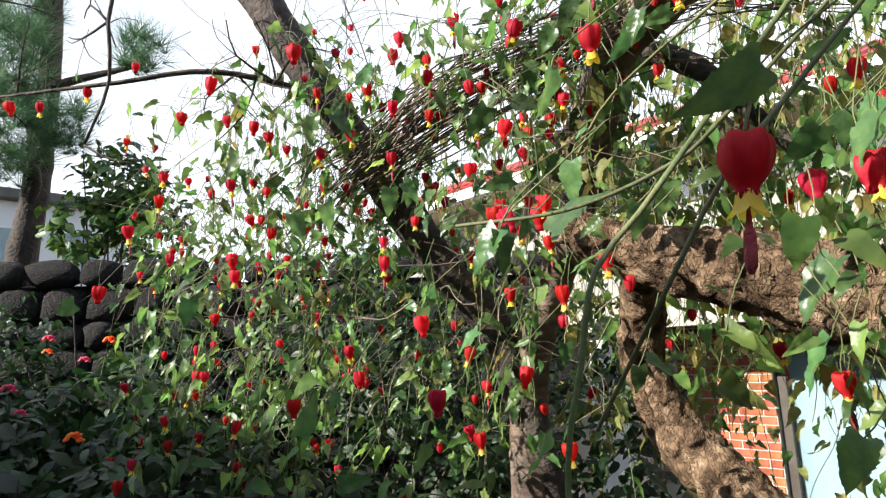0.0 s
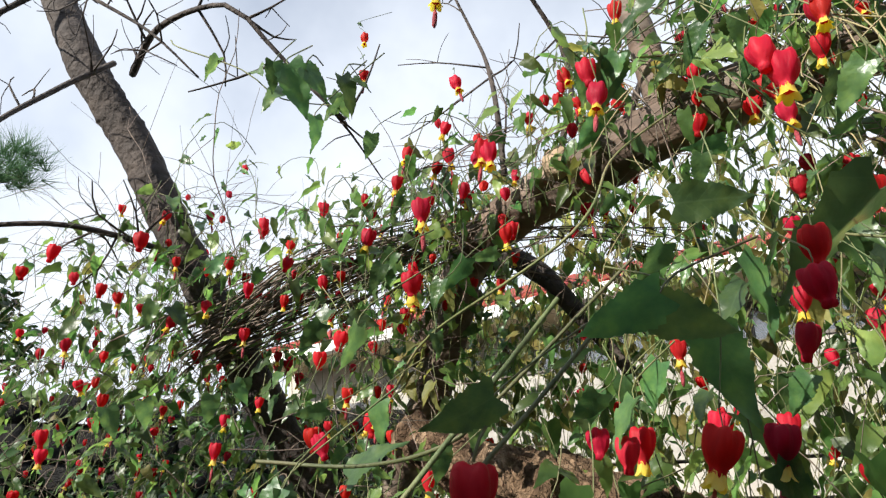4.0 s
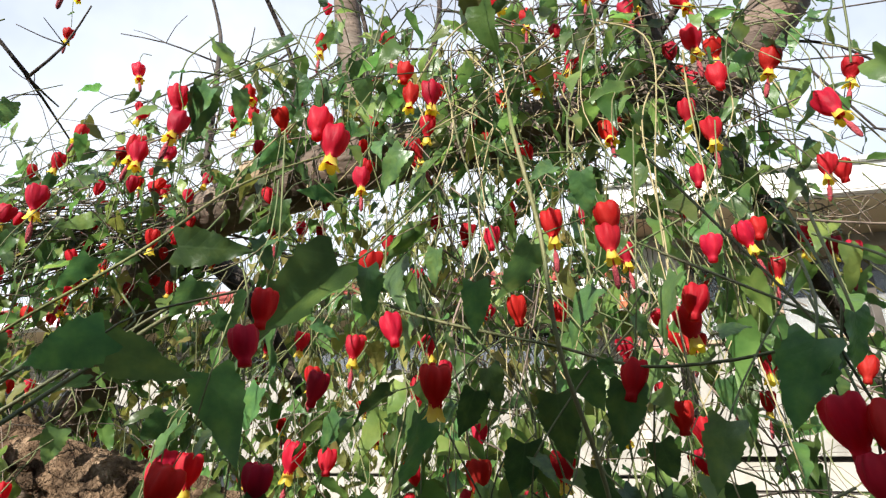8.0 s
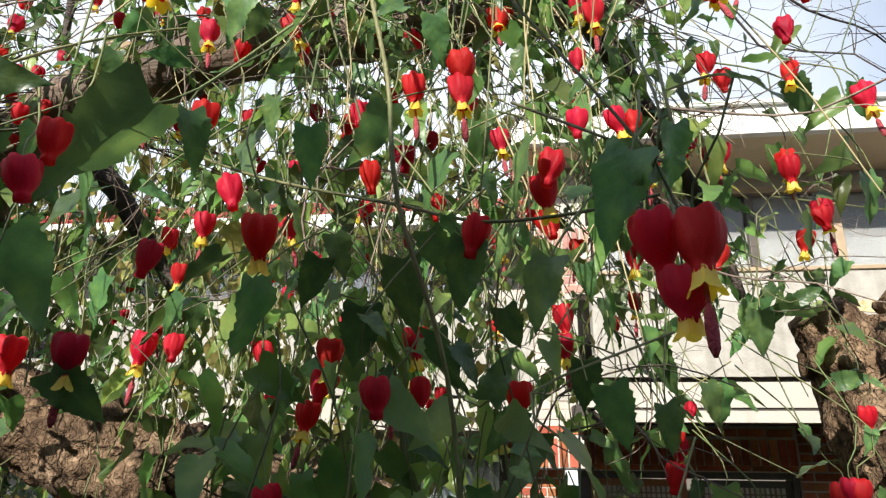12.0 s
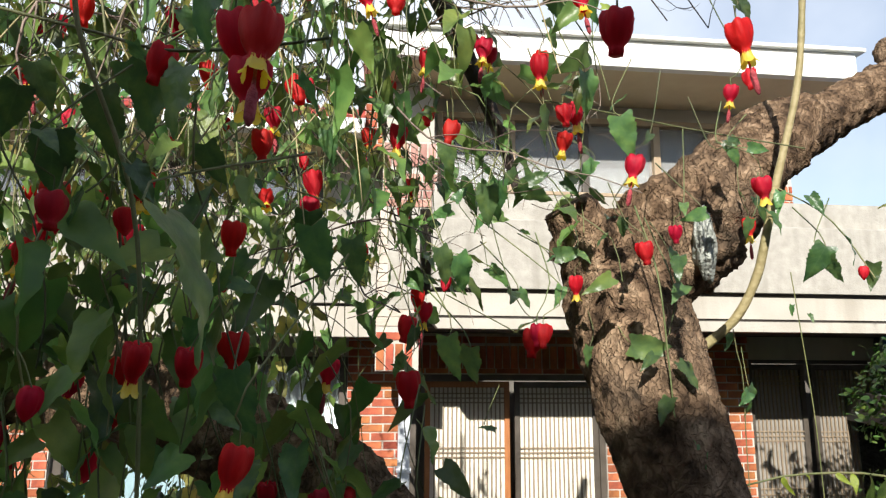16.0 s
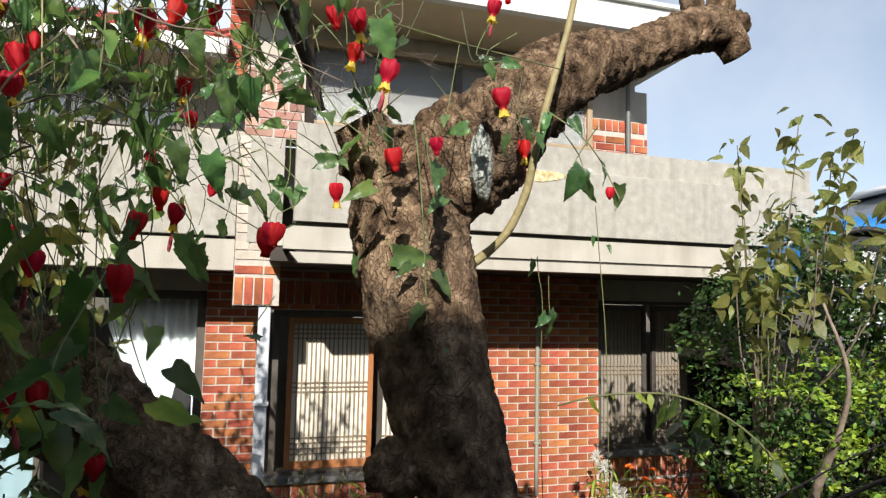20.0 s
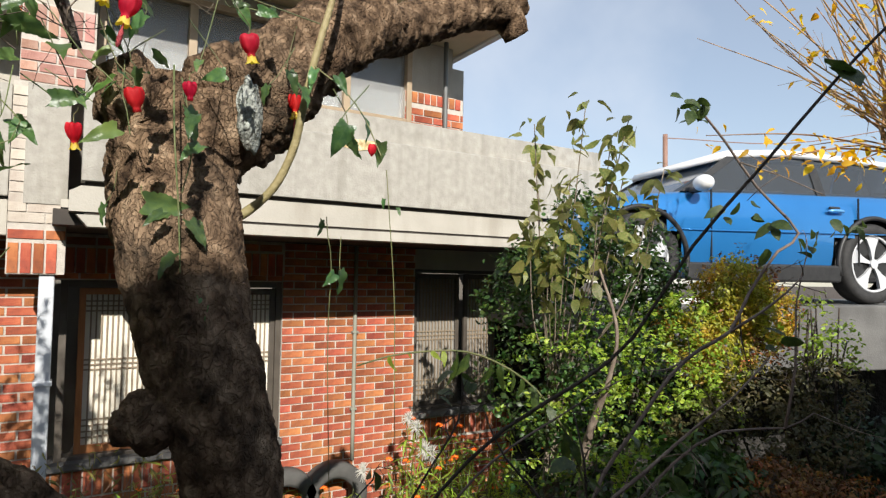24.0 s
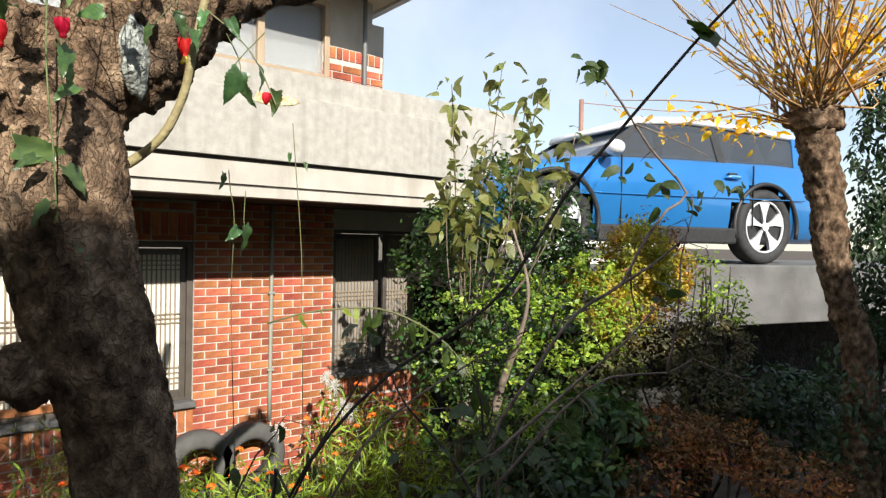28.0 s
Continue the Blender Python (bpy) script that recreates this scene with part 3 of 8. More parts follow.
sill("sill_b", 0.66, 2.38, 0.83, YW)
sill("sill_c", 3.69, 5.4, 0.91, YW)


def lattice_sash(name, x0, x1, z0, z1, y, frame_mat, label, dark=False):
    """A sliding sash with paper behind a wooden lattice of close uprights and three bands of cross bars."""
    t = thing(name, label, "window", (x0, y, z0))
    w = 0.045
    part("stile", box_bm((x0, y, z0), (x0 + w, y + 0.035, z1), 0.004), frame_mat, t)
    part("stile", box_bm((x1 - w, y, z0), (x1, y + 0.035, z1), 0.004), frame_mat, t)
    part("rail", box_bm((x0 + w, y + 0.002, z0), (x1 - w, y + 0.033, z0 + 0.07), 0.004), frame_mat, t)
    part("rail", box_bm((x0 + w, y + 0.002, z1 - 0.05), (x1 - w, y + 0.033, z1), 0.004), frame_mat, t)
    part("paper", box_bm((x0 + w - 0.004, y + 0.024, z0 + 0.06), (x1 - w + 0.004, y + 0.028, z1 - 0.04), 0), M_PAPER_DIM if dark else M_PAPER, t)
    n = int((x1 - x0 - 2 * w) / 0.036)
    up = mesh_of(box_bm((-0.0055, 0, 0), (0.0055, 0.012, z1 - z0 - 0.12), 0), "slat", M_LATTICE)
    for i in range(1, n):
        o = part("slat", up, None, t)
        o.location = Vector((x0 + w + (x1 - x0 - 2 * w) * i / n, y + 0.010, z0 + 0.07)) - base_of(t)
    cross = mesh_of(box_bm((0, 0, -0.005), (x1 - x0 - 2 * w, 0.011, 0.005), 0), "cross_bar", M_LATTICE)
    h = z1 - z0
    for c in (0.10, 0.135, 0.17, 0.205, 0.505, 0.535, 0.565, 0.86, 0.89, 0.92):
        o = part("cross_bar", cross, None, t)
        o.location = Vector((x0 + w, y + 0.008, z0 + h * c)) - base_of(t)
    return t


lattice_sash("lattice_window_sash", 0.845, 1.565, 0.85, 2.10, YW + 0.09, M_FRAME, "orange-brown wooden sliding sash with paper behind a fine lattice")
lattice_sash("lattice_window_sash", 1.60, 2.32, 0.85, 2.10, YW + 0.05, M_DARKFRAME, "dark-framed sliding sash with paper behind a fine lattice")
lattice_sash("lattice_window_sash", 3.72, 4.26, 0.92, 2.26, YW + 0.10, M_DARKFRAME, "dark-framed sliding sash, its paper coloured dim, behind a fine lattice", dark=True)
lattice_sash("lattice_window_sash", 4.29, 5.2, 0.92, 2.26, YW + 0.05, M_DARKFRAME, "dark-framed sliding sash, its paper coloured dim, behind a fine lattice", dark=True)
lattice_sash("lattice_window_sash", -3.36, -2.90, 1.1, 1.53, YW + 0.06, M_DARKFRAME, "small dark lattice window beside the porch column")


def window_frame(name, x0, x1, z0, z1, y, mat, label, depth=0.14, w=0.06):
    t = thing(name, label, "window frame", (x0, y, z0), kind="structure")
    part("jamb", box_bm((x0, y, z0), (x0 + w, y + depth, z1), 0.004), mat, t)
    part("jamb", box_bm((x1 - w, y, z0), (x1, y + depth, z1), 0.004), mat, t)
    part("head", box_bm((x0 + w, y + 0.002, z1 - w), (x1 - w, y + depth, z1), 0.004), mat, t)
    part("track", box_bm((x0 + w, y + 0.002, z0), (x1 - w, y + depth, z0 + 0.03), 0.004), mat, t)
    return t


window_frame("window_b", 0.72, 2.37, 0.83, 2.16, YW + 0.03, M_DARKFRAME, "dark wooden frame of the lattice window", w=0.05)
window_frame("window_c", 3.685, 5.3, 0.91, 2.3, YW + 0.03, M_DARKFRAME, "dark frame of the shaded lattice window", w=0.035)
wa = window_frame("window_a", -2.05, 0.2, 0.5, 2.3, YW + 0.06, M_DARKFRAME, "dark-framed wide window with hazy bluish glass", w=0.07)
part("mullion", box_bm((-0.95, YW + 0.07, 0.53), (-0.90, YW + 0.15, 2.24), 0.004), M_DARKFRAME, wa)
pane = part("pane", box_bm((-1.98, YW + 0.12, 0.53), (-0.95, YW + 0.128, 2.24), 0), M_BLUEGLASS, wa)
pane.visible_shadow = False
pane = part("pane", box_bm((-0.90, YW + 0.10, 0.53), (0.13, YW + 0.108, 2.24), 0), M_GLASS, wa)
pane.visible_shadow = False


def curtain(name, x0, x1, z0, z1, y, label, gather=0.0, mat=M_CURTAIN):
    """Sheer folds, tied in at the side when gathered."""
    bm = bmesh.new()
    nx, nz = 60, 14
    grid = []
    for j in range(nz + 1):
        zz = z0 + (z1 - z0) * j / nz
        k = 1 - gather * max(0.0, 1 - abs(j / nz - 0.45) * 2.4)
        rowv = []
        for i in range(nx + 1):
            u = i / nx
            rowv.append(bm.verts.new((x1 - (x1 - x0) * (1 - u) * k, y + 0.03 * math.sin(u * 55 + 0.6 * math.sin(j * 0.7)), zz)))
        grid.append(rowv)
    for j in range(nz):
        for i in range(nx):
            bm.faces.new((grid[j][i], grid[j][i + 1], grid[j + 1][i + 1], grid[j + 1][i]))
    ob = solo(name, bm, mat, label, "curtain", smooth=True)
    md = ob.modifiers.new("thickness", "SOLIDIFY")
    md.thickness = 0.002
    return ob


curtain("curtain", -0.55, 0.12, 0.5, 2.25, YW + 0.24, "white sheer curtain tied back behind the glass", gather=0.45)
curtain("curtain", -2.0, -1.0, 0.5, 2.25, YW + 0.26, "grey-blue sheer curtain hanging behind hazy glass", mat=M_HAZE)
solo("garden_umbrella", prism(bmesh.new(), [(0.02, 0.5), (0.16, 0.5), (0.13, 1.55), (0.06, 1.75), (0.0, 1.5)], YW - 0.16, YW - 0.1), M_CARBLACK, "furled dark garden umbrella leaning on the brick wall", "umbrella")

# balcony: parapet, fascia, soffit
balcony = thing("balcony", "weathered cream concrete balcony with a stepped fascia", "balcony", (0.75, YB, 2.49), kind="structure")
outline = [(YB, 2.765), (YB + 0.16, 2.765), (YB + 0.16, 3.44), (YB + 0.045, 3.44), (YB + 0.045, 3.262), (YB, 3.24)]
for xa, xb in ((0.80, 5.11),):
    bm = bmesh.new()
    a = [bm.verts.new((xa, y, z)) for y, z in outline]
    b = [bm.verts.new((xb, y, z)) for y, z in outline]
    bm.faces.new(a[::-1])
    bm.faces.new(b)
    for i in range(6):
        j = (i + 1) % 6
        bm.faces.new((a[i], a[j], b[j], b[i]))
    bmesh.ops.recalc_face_normals(bm, faces=bm.faces[:])
    part("parapet_panel", bm, M_CONCRETE, balcony)
part("parapet_return", box_bm((4.95, YB + 0.165, 2.765), (5.105, 7.2, 3.43), 0.004), M_CONCRETE, balcony)
bm = bmesh.new()
prism(bm, [(0.74, 2.58), (5.08, 2.58), (5.08, 2.735), (0.80, 2.735), (0.74, 2.70)], YB + 0.035, YB + 0.2)
part("fascia", bm, M_CREAM, balcony)
bm = bmesh.new()
prism(bm, [(0.84, 2.49), (5.05, 2.49), (5.05, 2.56), (0.78, 2.56)], YB + 0.012, YB + 0.16)
part("drip_strip", bm, M_CREAM, balcony)
# Groove and soffit take the colour that carries their shade.
part("groove", box_bm((0.82, YB + 0.05, 2.55), (5.05, YB + 0.2, 2.768), 0), M_SOFFIT_SHADE, balcony)
part("soffit", box_bm((0.66, YB + 0.165, 2.505), (5.10, 6.3, 2.60), 0), M_SOFFIT_SHADE, balcony, "soffit with its deep shade put into the colour")
part("balcony_floor", box_bm((0.70, YB + 0.17, 2.61), (4.94, 5.6, 2.66), 0), M_CREAM, balcony, "pale balcony floor")
part("broken_plaster", prism(bmesh.new(), [(2.42, 3.17), (2.56, 3.15), (2.72, 3.18), (2.78, 3.21), (2.70, 3.236), (2.45, 3.236)], YB - 0.006, YB + 0.012), M_PLASTER, balcony, "patch of broken yellowish plaster")

left_balcony = thing("balcony", "weathered concrete balcony set back beside the brick pilaster", "balcony", (-6.0, 5.3, 2.44), kind="structure")
part("parapet", box_bm((-6.0, 5.3, 2.68), (0.42, 5.46, 3.38), 0.006), M_CONCRETE, left_balcony)
part("fascia", box_bm((-6.0, 5.33, 2.44), (0.42, 5.5, 2.66), 0.004), M_CREAM, left_balcony)
part("soffit", box_bm((-6.0, 5.46, 2.47), (0.42, 6.3, 2.6), 0), M_SOFFIT_SHADE, left_balcony)

pil = thing("wall_pilaster", "painted brick pilaster ending over the downpipe", "pilaster", (0.425, 5.27, 2.2), kind="structure")
part("core", box_bm((0.425, 5.278, 2.2), (0.735, 5.55, 3.398), 0), M_MORTAR, pil)
part("cement_coat", box_bm((0.50, 5.264, 2.64), (0.735, 5.276, 3.396), 0.002), M_CONCRETE, pil, "smooth cement coat over the brick")
brick_field(pil, 0.427, 0.733, 2.42, 2.51, 5.27, 9)
brick_field(pil, 0.427, 0.733, 2.52, 2.64, 5.27, 9, mesh=brick_painted)
brick_field(pil, 0.427, 0.50, 2.64, 3.39, 5.27, 9, mesh=brick_painted)
soldier_row(pil, 0.43, 0.73, 2.205, 5.27)
lint = thing("wall_lintel", "brick lintel in the shade over the lattice window", "lintel", (0.74, 5.93, 2.2), kind="structure")
part("core", box_bm((0.74, 5.938, 2.21), (2.36, 6.01, 2.5), 0), M_MORTAR, lint)
soldier_row(lint, 0.742, 2.36, 2.21, 5.93)
brick_field(lint, 0.742, 2.36, 2.42, 2.49, 5.93, 11)

pipe = thing("downpipe", "pale grey rectangular downpipe in front of the brick pier", "pipe", (0.66, 5.42, 0.0))
part("pipe", box_bm((0.60, 5.30, 0.05), (0.685, 5.38, 2.2), 0.008), M_PIPE, pipe)
part("bracket", box_bm((0.59, 5.29, 1.5), (0.695, 5.39, 1.53), 0.003), M_PIPE, pipe)
part("bracket", box_bm((0.59, 5.29, 0.5), (0.695, 5.39, 0.53), 0.003), M_PIPE, pipe)
part("stay", box_bm((0.63, 5.38, 1.505), (0.65, 6.0, 1.525), 0.0), M_PIPE, pipe)

cond = thing("conduit", "slim grey-green conduit clipped to the brick wall", "conduit", (3.05, YW, 0.6))
bm = bmesh.new()
tube(bm, [(3.045, YW - 0.016, 0.55), (3.045, YW - 0.016, 1.5), (3.045, YW - 0.016, 2.5)], [0.018, 0.018], step=0.3, seg=10)
part("tube", bm, M_COND, cond, smooth=True)
for zz in (1.0, 1.7):
    part("clip", box_bm((3.015, YW - 0.036, zz), (3.075, YW, zz + 0.02), 0.002), M_COND, cond)

# porch column far left
col = thing("porch_column", "white painted square porch column", "column", (-3.2, 5.6, 0))
part("shaft", box_bm((-3.42, 5.45, 0.12), (-3.04, 5.75, 2.44), 0.01), M_WHITE, col)
part("base", box_bm((-3.46, 5.41, 0.0), (-3.0, 5.79, 0.12), 0.01), M_WHITE, col)

# upper storey
YU = 5.6
brick_wall("wall_upper_right_pier", 3.32, 3.95, 3.3, 3.92, YU, "brick pier under the upper window with a soldier course on top", 21, soldier=3.81, tall=0.10)
brick_wall("wall_upper_left_pier", 0.45, 0.86, 3.4, 3.92, 5.28, "brick pier of the upper storey beside the windows", 22, soldier=3.71, mesh=brick_faded)
bm = bmesh.new()
box(bm, (3.40, YU + 0.06, 3.92), (3.86, YU + 0.3, 4.42), 0)
box(bm, (0.47, 5.34, 3.92), (0.84, 5.6, 4.42), 0)
box(bm, (0.88, 5.62, 3.3), (3.38, 5.82, 3.62), 0)
box(bm, (0.88, 5.62, 4.3), (3.39, 5.82, 4.425), 0)
box(bm, (0.84, 5.6, 3.92), (0.88, 6.0, 4.42), 0)
solo("wall_upper", bm, M_CREAM, "cream painted walls of the upper storey", "wall", kind="structure")
bm = bmesh.new()
box(bm, (3.94, 5.83, 2.6), (4.1, 9.5, 4.3), 0)
box(bm, (-6.3, 9.3, 2.6), (4.1, 9.5, 4.3), 0)
solo("wall_upper_far", bm, M_CREAM, "far walls of the upper storey", "wall", kind="structure")
solo("sill_upper", box_bm((3.36, YU + 0.045, 3.915), (3.90, YU + 0.3, 3.94), 0.004), M_CREAM, "cream ledge on top of the brick pier", "ledge", kind="structure")
roof = thing("roof", "flat concrete roof with a white fascia and plaster soffit", "roof", (2.0, 5.6, ROOF_Z), kind="structure")
part("slab", box_bm((0.32, 4.93, ROOF_Z - 0.02), (4.0, 9.6, ROOF_Z + 0.1), 0.004), M_SOFFIT, roof)
part("fascia", box_bm((0.30, 4.86, ROOF_Z - 0.04), (4.04, 4.93, ROOF_Z + 0.17), 0.006), M_WHITE, roof, "white fascia board")
part("fascia_side", box_bm((4.0, 4.932, ROOF_Z - 0.04), (4.07, 9.6, ROOF_Z + 0.17), 0.006), M_WHITE, roof, "white fascia board")
part("edge_lip", box_bm((0.27, 4.82, ROOF_Z + 0.17), (4.1, 9.6, ROOF_Z + 0.2), 0.004), M_WHITE, roof)
uw = window_frame("window_upper", 0.88, 3.38, 3.62, 4.3, 5.58, M_TANFRAME, "tan-framed row of upper windows", w=0.05)
for k in range(1, 4):
    xx = 0.88 + 2.5 * k / 4
    part("mullion", box_bm((xx - 0.03, 5.59, 3.65), (xx + 0.03, 5.69, 4.25), 0.004), M_TANFRAME if k != 2 else M_DARKFRAME, uw)
for k in range(4):
    xx = 0.88 + 2.5 * k / 4
    part("pane", box_bm((xx + 0.03, 5.64, 3.65), (xx + 0.6, 5.646, 4.25), 0), M_HAZYGLASS, uw).visible_shadow = False
    part("blind", box_bm((xx + 0.03, 5.72, 3.62), (xx + 0.6, 5.725, 4.3), 0), M_HAZE, uw, "pale blind")
dp = thing("downpipe", "thin dark grey downpipe beside the upper brick pier", "pipe", (3.72, YU - 0.02, 3.4))
bm = bmesh.new()
tube(bm, [(3.73, YU - 0.03, 3.35), (3.73, YU - 0.03, 3.9), (3.73, YU - 0.03, 4.44)], [0.022, 0.022], step=0.3, seg=10)
part("tube", bm, M_DARKPIPE, dp, smooth=True)

# left wing with the red roof
lw = thing("wall_left_wing", "cream upper wall of the left wing with brick and a window band", "wall", (-6.2, 5.9, 3.3), kind="structure")
part("panel", box_bm((-6.2, 5.95, 3.3), (0.45, 6.1, 3.56), 0), M_CREAM, lw)
part("panel", box_bm((-6.2, 5.95, 3.9), (0.45, 6.1, 4.1), 0), M_CREAM, lw)
part("panel", box_bm((-6.2, 5.95, 3.56), (-3.2, 6.1, 3.9), 0), M_CREAM, lw)
part("panel", box_bm((-0.05, 5.95, 3.56), (0.45, 6.1, 3.9), 0), M_CREAM, lw)
lwf = window_frame("window_left_wing", -3.2, -0.05, 3.56, 3.9, 5.93, M_DARKFRAME, "low dark window band under the red roof", w=0.04)
for k in range(4):
    xx = -3.16 + 0.77 * k
    part("pane", box_bm((xx, 5.98, 3.59), (xx + 0.74, 5.986, 3.87), 0), M_HAZYGLASS, lwf).visible_shadow = False
    part("mullion", box_bm((xx + 0.74, 5.96, 3.58), (xx + 0.77, 6.03, 3.88), 0), M_DARKFRAME, lwf)
rr = thing("roof_red", "red sloping roof over the left wing with a white gutter", "roof", (-3, 5.4, 4.0), kind="structure")
part("gutter", box_bm((-6.4, 5.30, 3.98), (0.30, 5.42, 4.10), 0.01), M_WHITE, rr, "white gutter board")
part("soffit", box_bm((-6.4, 5.42, 3.99), (0.30, 6.1, 4.03), 0), M_SOFFIT, rr)
bm = bmesh.new()
box(bm, (0, 0, 0), (0.30, 0.06, 0.012), 0.003)
for k in range(2):
    r_ = bmesh.ops.create_cone(bm, segments=8, radius1=0.03, radius2=0.03, depth=0.26, cap_ends=True, matrix=Matrix.Translation((0.08 + 0.15 * k, 0.13, 0.012)) @ Matrix.Rotation(math.pi / 2, 4, "X"))
box(bm, (0, 0.0, -0.01), (0.30, 0.27, 0.006), 0)
tile = mesh_of(bm, "roof_tile", M_REDROOF)
slope = math.atan2(0.62, 1.4)
for j in range(6):
    for i in range(22):
        o = part("roof_tile", tile, None, rr)
        d = 0.255 * j
        o.location = Vector((-6.4 + 0.305 * i, 5.30 + d * math.cos(slope), 4.11 + d * math.sin(slope))) - base_of(rr)
        o.rotation_euler = (slope, 0, 0)
bm = bmesh.new()
for xa, xb in ((-6.4, 0.3),):
    a = [bm.verts.new((xa, y, z)) for y, z in ((5.4, 4.03), (7.0, 4.72), (7.0, 4.03))]
    b = [bm.verts.new((xb, y, z)) for y, z in ((5.4, 4.03), (7.0, 4.72), (7.0, 4.03))]
    bm.faces.new(a)
    bm.faces.new(b[::-1])
    for i in range(3):
        bm.faces.new((a[i], b[i], b[(i + 1) % 3], a[(i + 1) % 3]))
bmesh.ops.recalc_face_normals(bm, faces=bm.faces[:])
part("deck", bm, M_REDROOF, rr)
brick_wall("wall_gable_brick", 0.30, 0.44, 3.9, 4.75, 5.5, "narrow brick end of the left wing's gable", 31)

# ---------- car on its concrete deck ----------
CAR_DIR = Vector((-0.963, 0.268, 0)).normalized()
CAR_SIDE = Vector((-CAR_DIR.y, CAR_DIR.x, 0))          # points from the near side to the far side, sign set below
if CAR_SIDE.y < 0:
    CAR_SIDE = -CAR_SIDE
REAR = Vector((7.32, 3.55, 0))
DECK_Z = 2.03
car_m = Matrix.Translation(REAR + Vector((0, 0, DECK_Z))) @ Matrix(((*CAR_DIR, 0), (*CAR_SIDE, 0), (0, 0, 1, 0), (0, 0, 0, 1))).transposed()

deck = thing("parking_deck", "pale concrete parking deck with a dark void under it", "deck", (6.5, 3.9, 0), kind="structure")
bm = box_bm((-7.0, -0.22, -0.58), (3.3, 0.0, 0.0), 0.015)
bmesh.ops.transform(bm, matrix=car_m, verts=bm.verts)
part("edge_beam", bm, M_SLAB, deck)
bm = box_bm((-7.0, 0.003, -0.25), (3.3, 1.95, -0.004), 0)
bmesh.ops.transform(bm, matrix=car_m, verts=bm.verts)
part("slab", bm, M_SLAB, deck)
for xx in (2.9,):
    bm = box_bm((xx, 0.3, -2.05), (xx + 0.25, 0.55, -0.25), 0.01)
    bmesh.ops.transform(bm, matrix=car_m, verts=bm.verts)
    part("post", bm, M_SLAB, deck)
# Added near-black sheet that stands for the shade below the slab.
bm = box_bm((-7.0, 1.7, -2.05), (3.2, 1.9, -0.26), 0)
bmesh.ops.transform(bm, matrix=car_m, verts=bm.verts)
part("back_wall", bm, M_STONEWALL, deck, "near-black sheet standing for the shade under the deck")
bm = box_bm((2.0, -0.16, 0.0), (2.9, -0.06, 0.05), 0.01)
bmesh.ops.transform(bm, matrix=car_m, verts=bm.verts)
solo("kerb_strip", bm, M_WHITE, "white painted kerb strip on the deck edge", "kerb")

car = thing("car", "blue compact hatchback with a white roof parked on the deck", "car", tuple(REAR + Vector((0, 0, DECK_Z))))
W = 1.72


def car_part(name, bm, mat, parent, label="", smooth=False):
    bmesh.ops.transform(bm, matrix=car_m, verts=bm.verts)
    return part(name, bm, mat, parent, label, smooth)


def skin(bm, stations, cols):
    """A closed shell lofted over sections; each station: x, and per column (inset, z)."""
    rings = []
    for x, sec in stations:
        near = [bm.verts.new((x, 0.0 + i, z)) for i, z in sec]
        farr = [bm.verts.new((x, W - i, z)) for i, z in reversed(sec)]
        rings.append(near + farr)
    n = len(rings[0])
    for a, b in zip(rings, rings[1:]):
        for k in range(n):
            bm.faces.new((a[k], a[(k + 1) % n], b[(k + 1) % n], b[k]))
    bm.faces.new(rings[0][::-1])
    bm.faces.new(rings[-1])
    bmesh.ops.recalc_face_normals(bm, faces=bm.faces[:])


def body_section(top, belly=0.22, full=1.0):
    return [(0.16, belly), (0.05, belly + 0.06), (0.015, 0.45), (0.0, 0.62), (0.012, 0.80), (0.045, top - 0.03), (0.10, top)]


bm = bmesh.new()
st = []
for x, top, inset in ((-1.16, 0.80, 0.18), (-1.08, 0.98, 0.08), (-0.68, 1.04, 0.03), (-0.35, 1.045, 0.01), (0, 1.04, 0), (0.5, 1.03, 0), (1.0, 1.02, 0), (1.6, 1.005, 0), (2.0, 0.99, 0), (2.3, 0.96, 0.0), (2.55, 0.93, 0.01), (2.75, 0.885, 0.03), (2.92, 0.82, 0.08), (3.02, 0.71, 0.17), (3.05, 0.58, 0.25)):
    st.append((x, [(i + inset, min(z, top)) for i, z in body_section(top)]))
skin(bm, st, 7)
bmesh.ops.subdivide_edges(bm, edges=bm.edges[:], cuts=1, use_grid_fill=True, smooth=0.0)
# wheel openings cut from the near and far flanks
wheel_x = (0.0, 2.54)
drop = [f for f in bm.faces if any((f.calc_center_median().x - wx) ** 2 + (f.calc_center_median().z - 0.37) ** 2 < 0.43 ** 2 for wx in wheel_x) and (f.calc_center_median().y < 0.2 or f.calc_center_median().y > W - 0.2)]
bmesh.ops.delete(bm, geom=drop, context="FACES")
car_part("body", bm, M_CAR, car, "glossy blue body", smooth=True)
for wx in wheel_x:
    for side in (0, 1):
        bm = bmesh.new()
        pts = [(wx + 0.445 * math.cos(a), 0.004 if not side else W - 0.004, 0.375 + 0.445 * math.sin(a)) for a in [math.pi * (k / 14 * 1.16 - 0.08) for k in range(15)]]
        tube(bm, pts, [0.022, 0.022], step=0.06, seg=8)
        car_part("arch_trim", bm, M_CARBLACK, car, "black wheel-arch trim", smooth=True)
        bm = box_bm((wx - 0.43, 0.05 if not side else W - 0.3, 0.2), (wx + 0.43, 0.3 if not side else W - 0.05, 0.80), 0.05)
        car_part("wheel_well", bm, M_CARBLACK, car)
bm = bmesh.new()
box(bm, (0.43, -0.012, 0.2), (2.10, 0.05, 0.36), 0.02)
car_part("sill_trim", bm, M_CARBLACK, car, "black lower sill trim")
